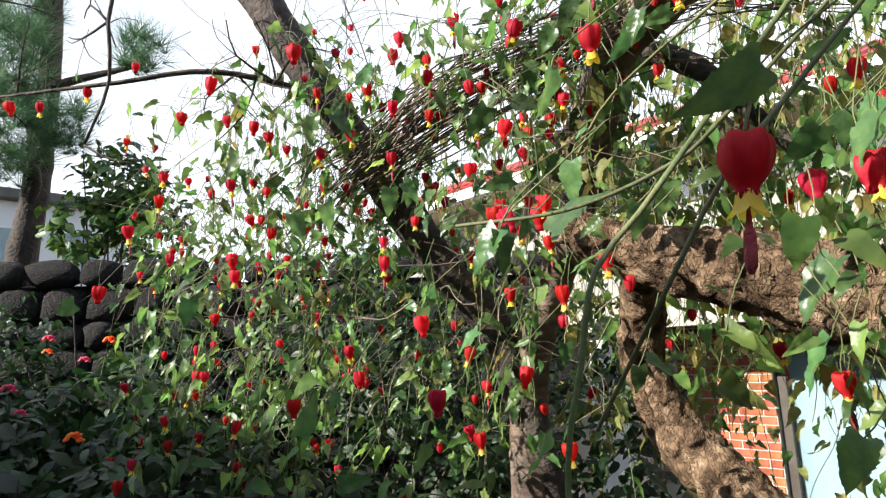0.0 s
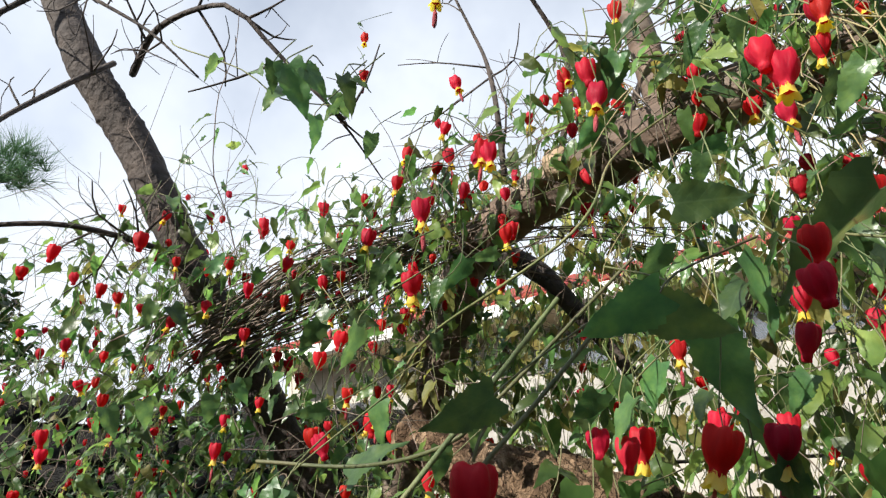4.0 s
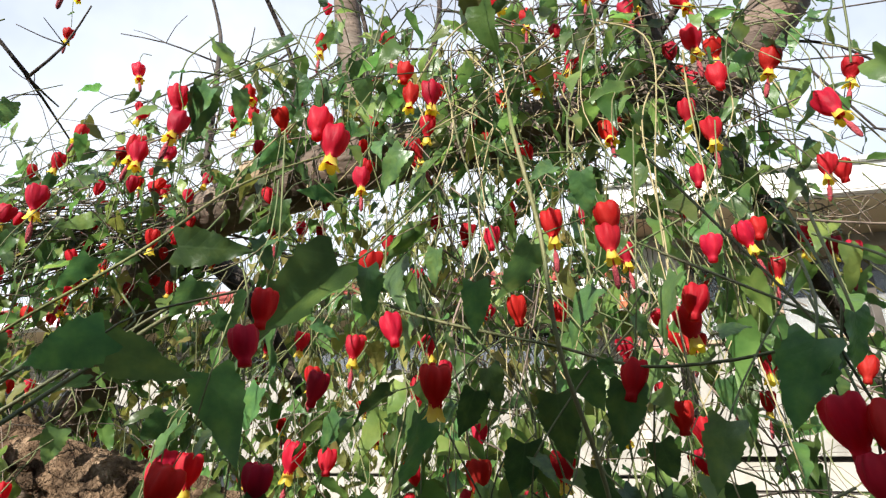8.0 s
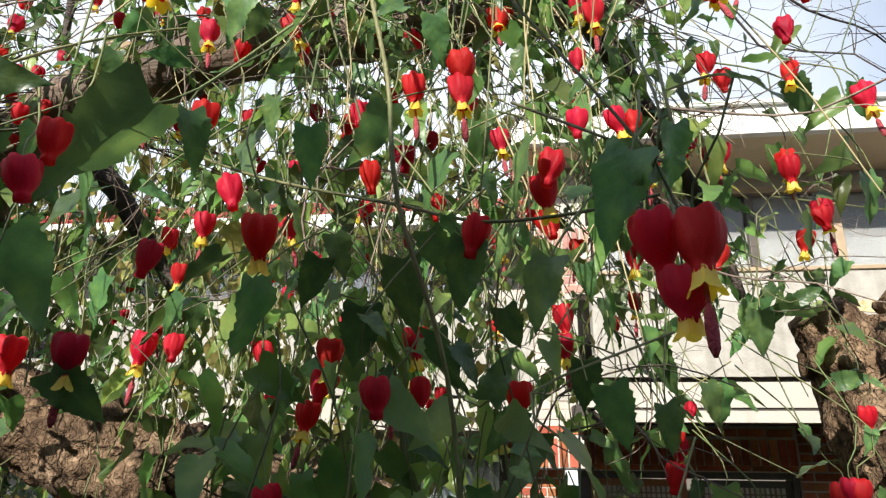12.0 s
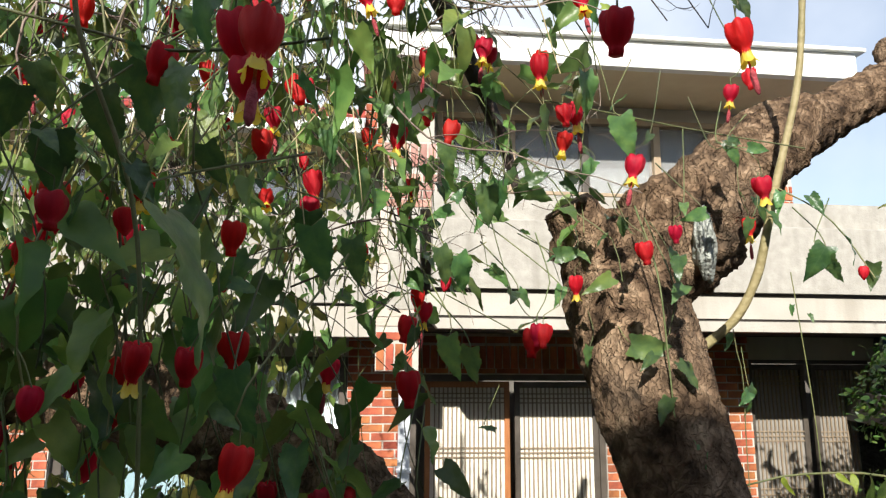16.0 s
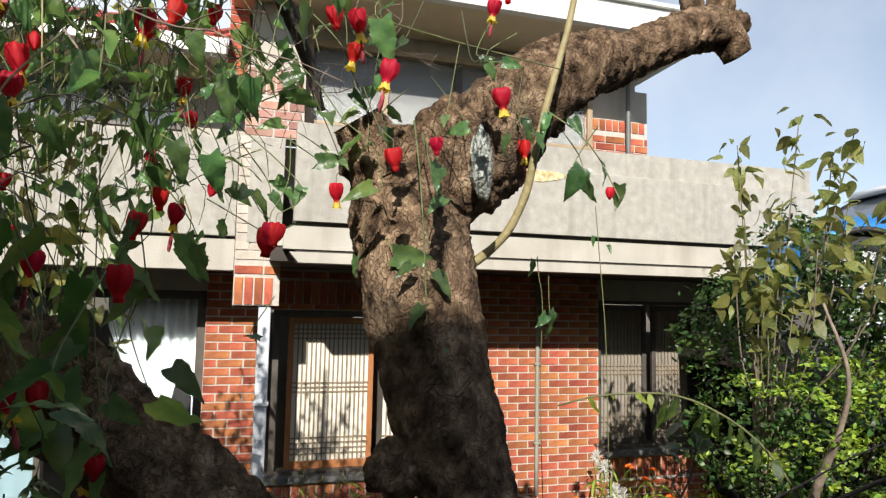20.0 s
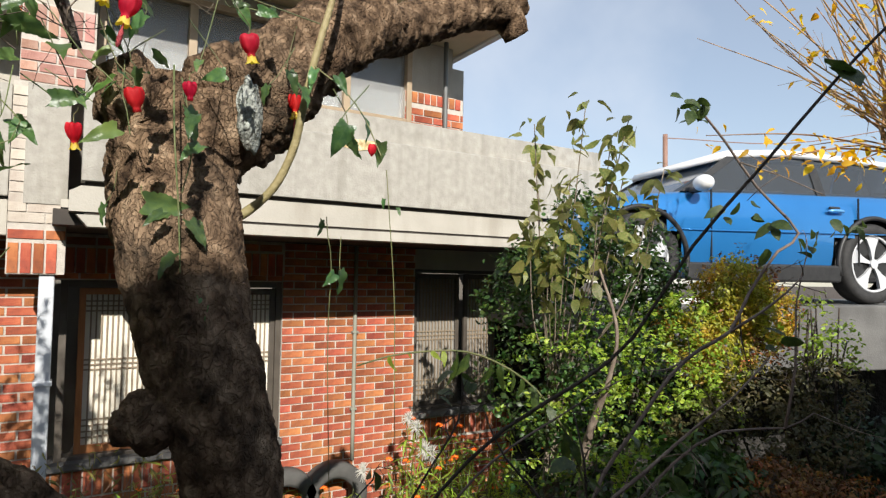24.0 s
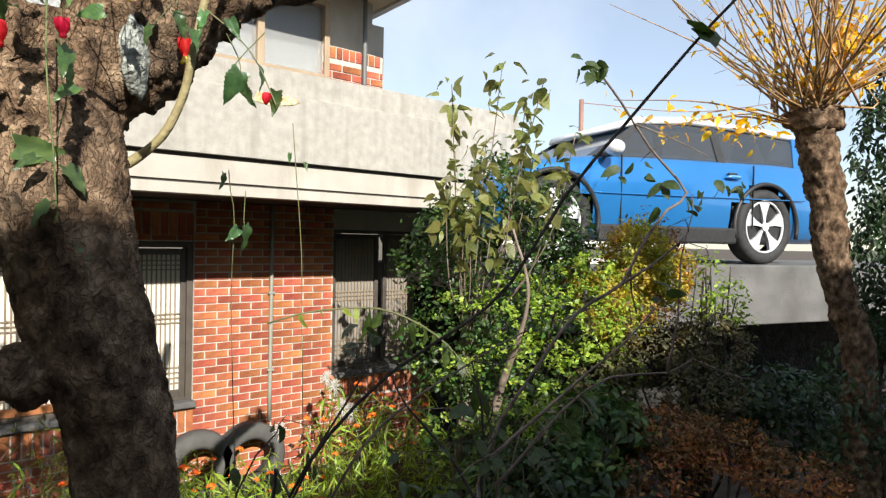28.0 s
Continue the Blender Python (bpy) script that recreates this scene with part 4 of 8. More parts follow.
# cabin: glass house, pillars and roof
bm = bmesh.new()
gl = []
for x, zt, ins in ((-1.02, 1.06, 0.10), (-0.84, 1.33, 0.16), (0.0, 1.375, 0.16), (0.9, 1.39, 0.16), (1.45, 1.37, 0.17), (2.12, 0.985, 0.12)):
    gl.append((x, [(0.075, 0.975), (ins, zt - 0.04), (ins + 0.06, zt)]))
skin(bm, gl, 3)
car_part("glasshouse", bm, M_CARGLASS, car, "dark tinted windows")
bm = bmesh.new()
rf = []
for x, zt, ins in ((-1.08, 1.36, 0.24), (-0.86, 1.395, 0.17), (0.0, 1.445, 0.155), (0.9, 1.46, 0.155), (1.5, 1.41, 0.17), (1.66, 1.365, 0.2)):
    rf.append((x, [(ins, zt - 0.075), (ins - 0.012, zt - 0.035), (ins + 0.05, zt)]))
skin(bm, rf, 3)
car_part("roof", bm, M_CARWHITE, car, "white roof", smooth=True)
for x0, x1, ins0, ins1, z0, z1, wd, nm in ((0.56, 0.62, 0.065, 0.155, 0.99, 1.37, 0.05, "door_pillar"), (-0.62, -0.68, 0.065, 0.155, 0.99, 1.35, 0.16, "rear_pillar"), (2.06, 1.5, 0.065, 0.16, 0.98, 1.34, 0.05, "front_pillar")):
    for side in (0, 1):
        bm = bmesh.new()
        f = (lambda i: i) if not side else (lambda i: W - i)
        v = [bm.verts.new(p) for p in ((x0 - wd, f(ins0), z0), (x0 + wd, f(ins0), z0), (x1 + wd, f(ins1), z1), (x1 - wd, f(ins1), z1), (x0 - wd, f(ins0 + 0.04), z0), (x0 + wd, f(ins0 + 0.04), z0), (x1 + wd, f(ins1 + 0.04), z1), (x1 - wd, f(ins1 + 0.04), z1))]
        for q in ((0, 1, 2, 3), (4, 5, 6, 7), (0, 1, 5, 4), (1, 2, 6, 5), (2, 3, 7, 6), (3, 0, 4, 7)):
            bm.faces.new([v[k] for k in q])
        bmesh.ops.recalc_face_normals(bm, faces=bm.faces[:])
        car_part(nm, bm, M_CARBLACK if nm != "rear_pillar" else M_CAR, car)
for wx in wheel_x:
    for side in (0, 1):
        y0 = 0.03 if not side else W - 0.03
        sg = 1 if not side else -1
        wl = car_part("wheel", (lambda b: (bmesh.ops.create_cone(b, segments=28, radius1=0.1, radius2=0.1, depth=0.16, cap_ends=True, matrix=Matrix.Translation((wx, y0 + sg * 0.1, 0.385)) @ Matrix.Rotation(math.pi / 2, 4, "X")), b)[1])(bmesh.new()), M_CARBLACK, car)
        bm = bmesh.new()
        prof = [(0.272, 0.02), (0.282, 0.0), (0.355, -0.004), (0.382, 0.025), (0.386, 0.1), (0.378, 0.18), (0.30, 0.2), (0.272, 0.18)]
        seg = 36
        rg = [[bm.verts.new((wx + r * math.cos(2 * math.pi * k / seg), y0 + sg * (d - 0.02), 0.385 + r * math.sin(2 * math.pi * k / seg))) for r, d in prof] for k in range(seg)]
        for k in range(seg):
            a, b = rg[k], rg[(k + 1) % seg]
            for i in range(len(prof)):
                j = (i + 1) % len(prof)
                bm.faces.new((a[i], a[j], b[j], b[i]))
        bmesh.ops.recalc_face_normals(bm, faces=bm.faces[:])
        car_part("tyre", bm, M_TYRE, wl, "black tyre", smooth=True)
        bm = bmesh.new()
        tube(bm, [(wx + 0.262 * math.cos(2 * math.pi * k / 24), y0 + sg * 0.0, 0.385 + 0.262 * math.sin(2 * math.pi * k / 24)) for k in range(25)], [0.014, 0.014], step=0.1, seg=6, cap=False)
        for k in range(5):
            a = 2 * math.pi * k / 5 + 0.3
            blade = [(0.03, -0.30), (0.14, -0.20), (0.262, -0.30), (0.268, 0.0), (0.262, 0.30), (0.14, 0.20), (0.03, 0.30)]
            lo = [bm.verts.new((wx + r * math.cos(a + d), y0 - sg * 0.004, 0.385 + r * math.sin(a + d))) for r, d in blade]
            hi = [bm.verts.new((wx + r * math.cos(a + d), y0 + sg * 0.03, 0.385 + r * math.sin(a + d))) for r, d in blade]
            bm.faces.new(lo)
            bm.faces.new(hi[::-1])
            for q in range(7):
                bm.faces.new((lo[q], hi[q], hi[(q + 1) % 7], lo[(q + 1) % 7]))
        bmesh.ops.create_cone(bm, segments=16, radius1=0.045, radius2=0.045, depth=0.02, cap_ends=True, matrix=Matrix.Translation((wx, y0 - sg * 0.008, 0.385)) @ Matrix.Rotation(math.pi / 2, 4, "X"))
        bmesh.ops.recalc_face_normals(bm, faces=bm.faces[:])
        car_part("rim", bm, M_RIM, wl, "silver rim with five broad spokes", smooth=False)
for hx in (0.48,):
    hd = bmesh.new()
    tube(hd, [(hx - 0.09, -0.005, 0.862), (hx - 0.05, -0.028, 0.868), (hx + 0.05, -0.028, 0.868), (hx + 0.09, -0.005, 0.862)], [0.014, 0.016, 0.014], step=0.03, seg=8)
    car_part("door_handle", hd, M_CHROME, car, "blue door handle", smooth=True)
    car_part("handle_recess", box_bm((hx - 0.06, -0.004, 0.885), (hx + 0.06, 0.02, 0.91), 0.008), M_CARBLACK, car)
bm = bmesh.new()
bmesh.ops.create_icosphere(bm, subdivisions=3, radius=0.1, matrix=Matrix.Translation((2.02, -0.11, 1.03)) @ Matrix.Diagonal((0.75, 1.05, 0.72, 1)))
mir = car_part("mirror", bm, M_CARWHITE, car, "white door mirror", smooth=True)
car_part("mirror_stalk", box_bm((1.99, -0.06, 0.96), (2.05, 0.05, 1.0), 0.01), M_CARBLACK, mir)
bm = bmesh.new()
tube(bm, [(-0.55, -0.002, 0.67), (0.6, -0.014, 0.655), (1.8, -0.014, 0.64), (2.15, -0.008, 0.64)], [0.006, 0.006], step=0.2, seg=6)
car_part("crease", bm, M_CAR, car, smooth=True)
for dx in (0.2, 1.85):
    car_part("door_seam", box_bm((dx - 0.004, -0.0045, 0.36), (dx + 0.004, 0.012, 1.0), 0), M_CARBLACK, car)
bm = bmesh.new()
bmesh.ops.create_icosphere(bm, subdivisions=3, radius=0.16, matrix=Matrix.Translation((2.84, 0.22, 0.72)) @ Matrix.Diagonal((1.1, 1.0, 0.55, 1)))
car_part("headlight", bm, M_GLASS, car, "clear headlight", smooth=True)

pole = thing("utility_pole", "slim reddish-brown pole with a thin wire", "pole", (6.56, 5.36, 0))
bm = bmesh.new()
tube(bm, [(6.56, 5.36, 0), (6.56, 5.36, 2), (6.56, 5.36, 3.9)], [0.035, 0.03, 0.028], step=0.5, seg=10)
part("shaft", bm, M_POLE, pole, smooth=True)
bm = bmesh.new()
tube(bm, [(6.56, 5.36, 3.86), (8.6, 5.0, 4.0), (11.0, 4.4, 4.5)], [0.006, 0.006], step=0.3, seg=5)
part("wire", bm, M_POLE, pole)


# ---------- leaves, flowers and foliage ----------
def leaf_shape(kind, fold=0.25, curl=0.25, seed=0):
    """Vertices and faces of one leaf of length 1 along +Y, its upper side to +Z: a midrib and two toothed, folded halves."""
    r = random.Random(seed)
    prof = {
        "long": [(0.0, 0.02), (0.12, 0.12), (0.28, 0.18), (0.45, 0.20), (0.6, 0.18), (0.75, 0.13), (0.9, 0.06)],
        "round": [(0.0, 0.04), (0.12, 0.20), (0.3, 0.28), (0.5, 0.29), (0.7, 0.22), (0.88, 0.10)],
        "tiny": [(0.0, 0.04), (0.35, 0.24), (0.75, 0.15)],
        "strap": [(0.0, 0.02), (0.2, 0.06), (0.45, 0.075), (0.7, 0.055), (0.9, 0.02)],
    }[kind]
    v, f = [], []
    n = len(prof)
    for i, (y, w) in enumerate(prof):
        yy = max(y, 0.0)
        zc = -curl * yy * yy
        w *= 1 + 0.09 * r.uniform(-1, 1)
        lift = fold * w
        wave = 0.05 * r.uniform(-1, 1)
        v.append((0.0, yy, zc))
        v.append((-w * 0.55, y * 0.5 + yy * 0.5, zc + lift * 0.6))
        v.append((-w, y, zc + lift * 0.7 + wave))
        v.append((w * 0.55, y * 0.5 + yy * 0.5, zc + lift * 0.6))
        v.append((w, y, zc + lift * 0.7 - wave))
    tip = len(v)
    v.append((0.0, 1.0, -curl))
    for i in range(n - 1):
        a, b = 5 * i, 5 * (i + 1)
        f += [(a + 1, a, b, b + 1), (a + 2, a + 1, b + 1, b + 2), (a, a + 3, b + 3, b), (a + 3, a + 4, b + 4, b + 3)]
    a = 5 * (n - 1)
    f += [(a + 1, a, tip), (a + 2, a + 1, tip), (a, a + 3, tip), (a + 3, a + 4, tip)]
    return np.array(v), f


def fine_leaf(fold, curl, seed, wide=0.36, teeth=9):
    """One ovate, heart-based leaf of length 1 with a toothed edge, a drawn-out tip and a softly waved blade."""
    r = random.Random(seed)
    v, f = [], []
    rows = 2 * teeth + 1
    ph = r.uniform(0, 6.3)
    for i in range(rows):
        u = i / rows
        w = wide * (1.9 * (u + 0.16) ** 0.55 * (1 - u) ** 1.15) * (1 + 0.05 * r.uniform(-1, 1))
        w *= 1.07 if i % 2 else 0.95
        back = -0.10 * max(0.0, 1 - u / 0.13)
        zc = -curl * u * u + 0.012 * math.sin(9 * u + ph)
        for s in (-1, -0.5, 0, 0.5, 1):
            k = abs(s)
            edge = 0.035 * math.sin(14 * u + ph + 2 * s) * k * k
            v.append((s * w, u + back * k - (0.03 if i % 2 else 0.0) * k * k, zc + fold * w * k * (0.85 - 0.3 * k) + edge))
    tip = len(v)
    v.append((0.0, 1.0, -curl))
    for i in range(rows - 1):
        for k in range(4):
            a, b = 5 * i + k, 5 * (i + 1) + k
            f.append((a, a + 1, b + 1, b))
    a = 5 * (rows - 1)
    f += [(a + k, a + k + 1, tip) for k in range(4)]
    return np.array(v), f


MASS_SHAPES = [fine_leaf(0.35, 0.30, 11, 0.36, 5), fine_leaf(0.5, 0.45, 12, 0.33, 5), fine_leaf(0.8, 0.2, 13, 0.37, 5), fine_leaf(0.2, 0.6, 14, 0.38, 5)]
FINE_SHAPES = [fine_leaf(0.30, 0.28, 1), fine_leaf(0.45, 0.40, 2, 0.33), fine_leaf(0.65, 0.18, 3), fine_leaf(0.18, 0.5, 4, 0.38)]


def leaf_mesh(name, shape, mat):
    me = bpy.data.meshes.new(name)
    me.from_pydata([tuple(p) for p in shape[0]], [], shape[1])
    me.polygons.foreach_set("use_smooth", [True] * len(me.polygons))
    me.materials.append(mat)
    return me


def joined(name, shapes, places, mat, parent, label):
    """Many leaves in one mesh; places: 4 x 4 matrices. Given as one part of kind stuff."""
    vs, fs, base = [], [], 0
    off = np.array(base_of(parent))
    for i, m in enumerate(places):
        sv, sf = shapes[i % len(shapes)]
        a = np.array(m)
        vs.append(sv @ a[:3, :3].T + a[:3, 3] - off)
        fs += [tuple(k + base for k in q) for q in sf]
        base += len(sv)
    me = bpy.data.meshes.new(name)
    me.from_pydata(np.concatenate(vs).tolist() if vs else [], [], fs)
    me.polygons.foreach_set("use_smooth", [True] * len(me.polygons))
    me.materials.append(mat)
    ob = new(name, me)
    ob.parent = parent
    return tagged(ob, label, kind="stuff")


def leaf_pose(r, p, size, out=(0, -1, 0), hang=0.75, spread=0.8, width=1.0):
    """A hanging leaf: tip downwards and outwards, upper side turned out and up."""
    o = Vector(out)
    d = Vector((r.gauss(0, spread) + 0.35 * o.x, r.gauss(0, spread) + 0.35 * o.y, -hang + r.gauss(0, 0.35))).normalized()
    n = (o * 0.8 + Vector((r.gauss(0, 0.5), r.gauss(0, 0.5), 0.75 + r.gauss(0, 0.3))))
    n = n - d * n.dot(d)
    if n.length < 1e-3:
        n = d.orthogonal()
    n.normalize()
    x = d.cross(n)
    m = Matrix((x, d, n)).transposed().to_4x4()
    return Matrix.Translation(p) @ m @ Matrix.Diagonal((size * width, size, size, 1))


def lathe(bm, prof, seg, ribs=0, depth=0.0, twist=0.0):
    """A closed skin turned about z; ribs: number of lobes; depth: how deep the grooves between them are."""
    rings = []
    for r, z in prof:
        ring = []
        for k in range(seg):
            a = 2 * math.pi * k / seg + twist * z
            rr = r * (1 - depth * (0.5 + 0.5 * math.cos(ribs * a)) ** 3) if ribs else r
            ring.append(bm.verts.new((rr * math.cos(a), rr * math.sin(a), z)))
        rings.append(ring)
    for a, b in zip(rings, rings[1:]):
        for k in range(seg):
            bm.faces.new((a[k], a[(k + 1) % seg], b[(k + 1) % seg], b[k]))
    bm.faces.new(rings[0])
    bm.faces.new(rings[-1][::-1])
    bmesh.ops.recalc_face_normals(bm, faces=bm.faces[:])
    return bm


# one lantern flower: hung at its top, 24 mm wide calyx
def lantern(seed):
    """An inflated five-winged calyx with a dimple at its stalk, softly rumpled."""
    prof = [(0.0011, -0.0037), (0.0038, -0.0013), (0.0074, 0.0013), (0.0104, 0.0002), (0.0121, -0.0037), (0.0124, -0.0088), (0.0118, -0.0138), (0.0103, -0.0185), (0.0079, -0.0226), (0.0058, -0.0251), (0.0052, -0.0275), (0.0056, -0.0303)]
    bm = bmesh.new()
    seg, rings = 40, []
    for n, (r, z) in enumerate(prof):
        k = math.sin(math.pi * min(1.0, (n + 0.5) / 8.0))
        ring = []
        for i in range(seg):
            a = 2 * math.pi * i / seg
            wing = math.cos(5 * a)
            v = Vector((math.cos(a), math.sin(a), z * 60))
            rr = r * (1 + 0.10 * k * wing + 0.10 * k * noise.noise(v * 1.1 + Vector((seed * 7.1, 0, 0))) + 0.03 * noise.noise(v * 3.0 + Vector((seed * 3.3, 0, 0))))
            tip = 0.0022 * wing if n == len(prof) - 1 else 0.0
            ring.append(bm.verts.new((rr * math.cos(a), rr * math.sin(a), z + 0.0011 * wing * k - tip)))
        rings.append(ring)
    for a, b in zip(rings, rings[1:]):
        for k in range(seg):
            bm.faces.new((a[k], a[(k + 1) % seg], b[(k + 1) % seg], b[k]))
    bm.faces.new(rings[0])
    bm.faces.new(rings[-1][::-1])
    bmesh.ops.recalc_face_normals(bm, faces=bm.faces[:])
    return mesh_of(bm, "flower", M_CALYX, True)


CALYXES = [lantern(k) for k in range(5)]
BUD = mesh_of(lathe(bmesh.new(), [(0.0015, 0.0005), (0.0055, 0.0015), (0.0092, -0.002), (0.0104, -0.008), (0.0090, -0.015), (0.0055, -0.021), (0.001, -0.026)], 30, 5, 0.22), "flower", M_CALYX, True)
bm = bmesh.new()
for k in range(5):
    a0 = 2 * math.pi * k / 5
    rows = []
    for (rad, z, wid) in ((0.0045, -0.0242, 0.55), (0.0054, -0.0287, 0.66), (0.0060, -0.0327, 0.66), (0.0070, -0.0362, 0.56), (0.0085, -0.0387, 0.36), (0.0097, -0.0400, 0.10)):
        rows.append([bm.verts.new((rad * (1.0 + (0.06 if abs(s) > 0.5 else 0.0)) * math.cos(a0 + s * wid * 1.15), rad * math.sin(a0 + s * wid * 1.15), z + 0.0012 * abs(s) * (rad > 0.01))) for s in (-1, -0.4, 0.4, 1)])
    for a, b in zip(rows, rows[1:]):
        for i in range(3):
            bm.faces.new((a[i], a[i + 1], b[i + 1], b[i]))
PETALS = mesh_of(bm, "petals", M_PETAL, True)
bm = lathe(bmesh.new(), [(0.0012, -0.028), (0.0016, -0.045), (0.0030, -0.048), (0.0034, -0.056), (0.0030, -0.064), (0.0012, -0.068)], 8, 4, 0.3, 90)
STAMEN = mesh_of(bm, "stamen", M_STAMEN, True)


class Vine:
    """Collects the stems, leaves and flowers of one climbing plant, then links them."""

    def __init__(self, name, label, at):
        self.ob = thing(name, label, "vine", at)
        self.near, self.rest, self.dry = [], [], []
        self.stems = bmesh.new()
        self.flowers = 0
        self.twigs = bmesh.new()
        self.canes = bmesh.new()

    def twig(self, r, p, length, slope, w=0.0016):
        """A thin woody side shoot with two forks."""
        p = Vector(p)
        a = r.uniform(0, 6.3)
        d = Vector((math.cos(a), 0.6 * math.sin(a), slope)).normalized()
        q = [p]
        for k in range(6):
            d = (d + Vector((r.gauss(0, 0.38), r.gauss(0, 0.38), r.gauss(-0.08, 0.34)))).normalized()
            q.append(q[-1] + d * length / 6)
        tube(self.twigs, q, [w, w * 0.5], step=0.05, seg=4, cap=False)
        for k in (1, 2, 3, 4):
            e = (d + Vector((r.gauss(0, 0.8), r.gauss(0, 0.8), r.gauss(-0.2, 0.6)))).normalized() * length * r.uniform(0.2, 0.45)
            tube(self.twigs, [q[k], q[k] + e * 0.5 + Vector((0, 0, 0.01)), q[k] + e], [w * 0.6, w * 0.35], step=0.06, seg=3, cap=False)
        return q

    def stem(self, pts, r0, r1, seg=5, step=0.05):
        tube(self.stems, pts, [r0, r1], step=step, seg=seg, cap=False)

    def leaf(self, r, p, size, out=(0, -1, 0), near=False, **k):
        (self.near if near else self.rest).append(leaf_pose(r, p, size, out, width=r.uniform(0.66, 0.98), **k))

    def flower(self, r, p, scale=1.0, bud=False, petals=True, stamen=False, tilt=0.18):
        f = part("flower", BUD if bud else CALYXES[self.flowers % 5], None, self.ob)
        f.location = Vector(p) - base_of(self.ob)
        f.rotation_euler = (r.gauss(0, tilt), r.gauss(0, tilt), r.uniform(0, 6.3))
        f.scale = (scale * r.uniform(0.9, 1.06), scale * r.uniform(0.9, 1.06), scale * r.uniform(0.94, 1.12))
        self.flowers += 1
        if petals and not bud:
            o = new("petals", PETALS)
            o.parent = f
            if stamen:
                o = new("stamen", STAMEN)
                o.parent = f
        return f

    def strand(self, r, start, length, lean=(0, 0), leaf=0.05, gap=0.06, bloom=0.12, near=False, thick=0.0012, sway=0.05, out=(0, -1, 0), dry=0.0, rise=0.0, fscale=1.0):
        """A hanging shoot with a leaf at each node and lanterns from some of them."""
        p = Vector(start)
        n = max(3, int(length / gap))
        ph = r.uniform(0, 6.3)
        pts = [p.copy()]
        for i in range(n):
            u = i / n
            d = Vector((lean[0] * (1 - u) + sway * math.sin(ph + 3.1 * u) * 2 + r.gauss(0, 0.15), lean[1] * (1 - u) + sway * math.cos(ph + 2.3 * u) * 2 + r.gauss(0, 0.15), rise * (1 - 2.2 * u) - 0.75))
            p = p + d.normalized() * gap
            pts.append(p.copy())
        self.stem(pts, thick, thick * 0.7, 4, gap)
        for i, q in enumerate(pts[1:]):
            if q.x > 0.62 and r.random() < 0.12:
                continue
            if r.random() < 0.9:
                side = Vector((r.gauss(0, 0.02), r.gauss(0, 0.02), r.gauss(0, 0.01)))
                s = leaf * r.uniform(0.55, 1.25)
                if dry and r.random() < dry:
                    self.dry.append(leaf_pose(r, q + side, s, out))
                else:
                    self.leaf(r, q + side, s, out, near)
            if r.random() < bloom and self.flowers < 292:
                side = Vector((r.gauss(0, 0.014), r.gauss(0, 0.014), -r.uniform(0.015, 0.04)))
                self.stem([q, q + side * 0.5 + Vector((0, 0, 0.003)), q + side], 0.0006, 0.0006, 3, 0.02)
                kind = r.random()
                self.flower(r, q + side, fscale * r.uniform(0.8, 1.15), bud=kind < 0.3, petals=kind > 0.42, stamen=kind > 0.7)

    def finish(self, limit=298):
        st = part("stem_tangle", self.stems, M_STEM, self.ob, "thin green and tan trailing stems", smooth=True, kind="stuff")
        if len(self.twigs.verts):
            part("twig_tangle", self.twigs, M_TWIG, self.ob, "dry woody twigs", smooth=True, kind="stuff")
        if len(self.canes.verts):
            part("cane_tangle", self.canes, M_CANE, self.ob, "pale tan arching stems", smooth=True, kind="stuff")
        shapes = [leaf_mesh("leaf", s, M_LEAF) for s in FINE_SHAPES]
        for i, m in enumerate(self.near[:limit]):
            o = part("leaf", shapes[i % 4], None, self.ob)
            o.matrix_basis = Matrix.Translation(-base_of(self.ob)) @ m
        joined("foliage", MASS_SHAPES, self.rest + self.near[limit:], M_LEAF_I, self.ob, "dense heart-shaped green leaves")
        if self.dry:
            joined("yellowing_foliage", MASS_SHAPES, self.dry, M_LEAF_Y, self.ob, "older yellowish olive leaves")


# ---------- trees ----------
def limb(name, pts, radii, mat, parent, label="", seg=20, step=0.02, rough=0.18, freq=14.0, seed=0.0, plates=0.0):
    bm = bmesh.new()
    tube(bm, pts, radii, step=step, seg=seg, rough=rough, freq=freq, seed=seed, plates=plates)
    return part(name, bm, mat, parent, label, smooth=True)


def knob(parent, p, r, mat, seed=0, squash=(1, 1, 1)):
    bm = bmesh.new()
    bmesh.ops.create_icosphere(bm, subdivisions=4, radius=r)
    for v in bm.verts:
        v.co = Vector((v.co.x * squash[0], v.co.y * squash[1], v.co.z * squash[2])) * (1 + 0.28 * noise.noise(v.co * (1.6 / r) + Vector((seed, 0, 0))) + 0.14 * noise.noise(v.co * (5 / r)))
    bmesh.ops.translate(bm, verts=bm.verts, vec=p)
    return part("burl", bm, mat, parent, smooth=True)


pollard = thing("pollarded_tree", "old pollarded fruit tree with thick peeling brown bark", "tree", (0.95, 1.62, 0.45))
limb("trunk", [(0.980, 1.560, 0.300), (0.980, 1.565, 1.200), (0.937, 1.570, 1.843), (0.910, 1.571, 2.005), (0.873, 1.603, 2.157), (0.859, 1.665, 2.298), (0.858, 1.751, 2.418), (0.861, 1.764, 2.481), (0.860, 1.769, 2.528)],
     [0.12, 0.115, 0.11, 0.105, 0.10, 0.095, 0.09, 0.085, 0.08, 0.074, 0.069, 0.068, 0.070, 0.080, 0.091, 0.099, 0.078], M_BARK, pollard, seg=96, step=0.005, rough=0.07, freq=22.0, plates=0.022)
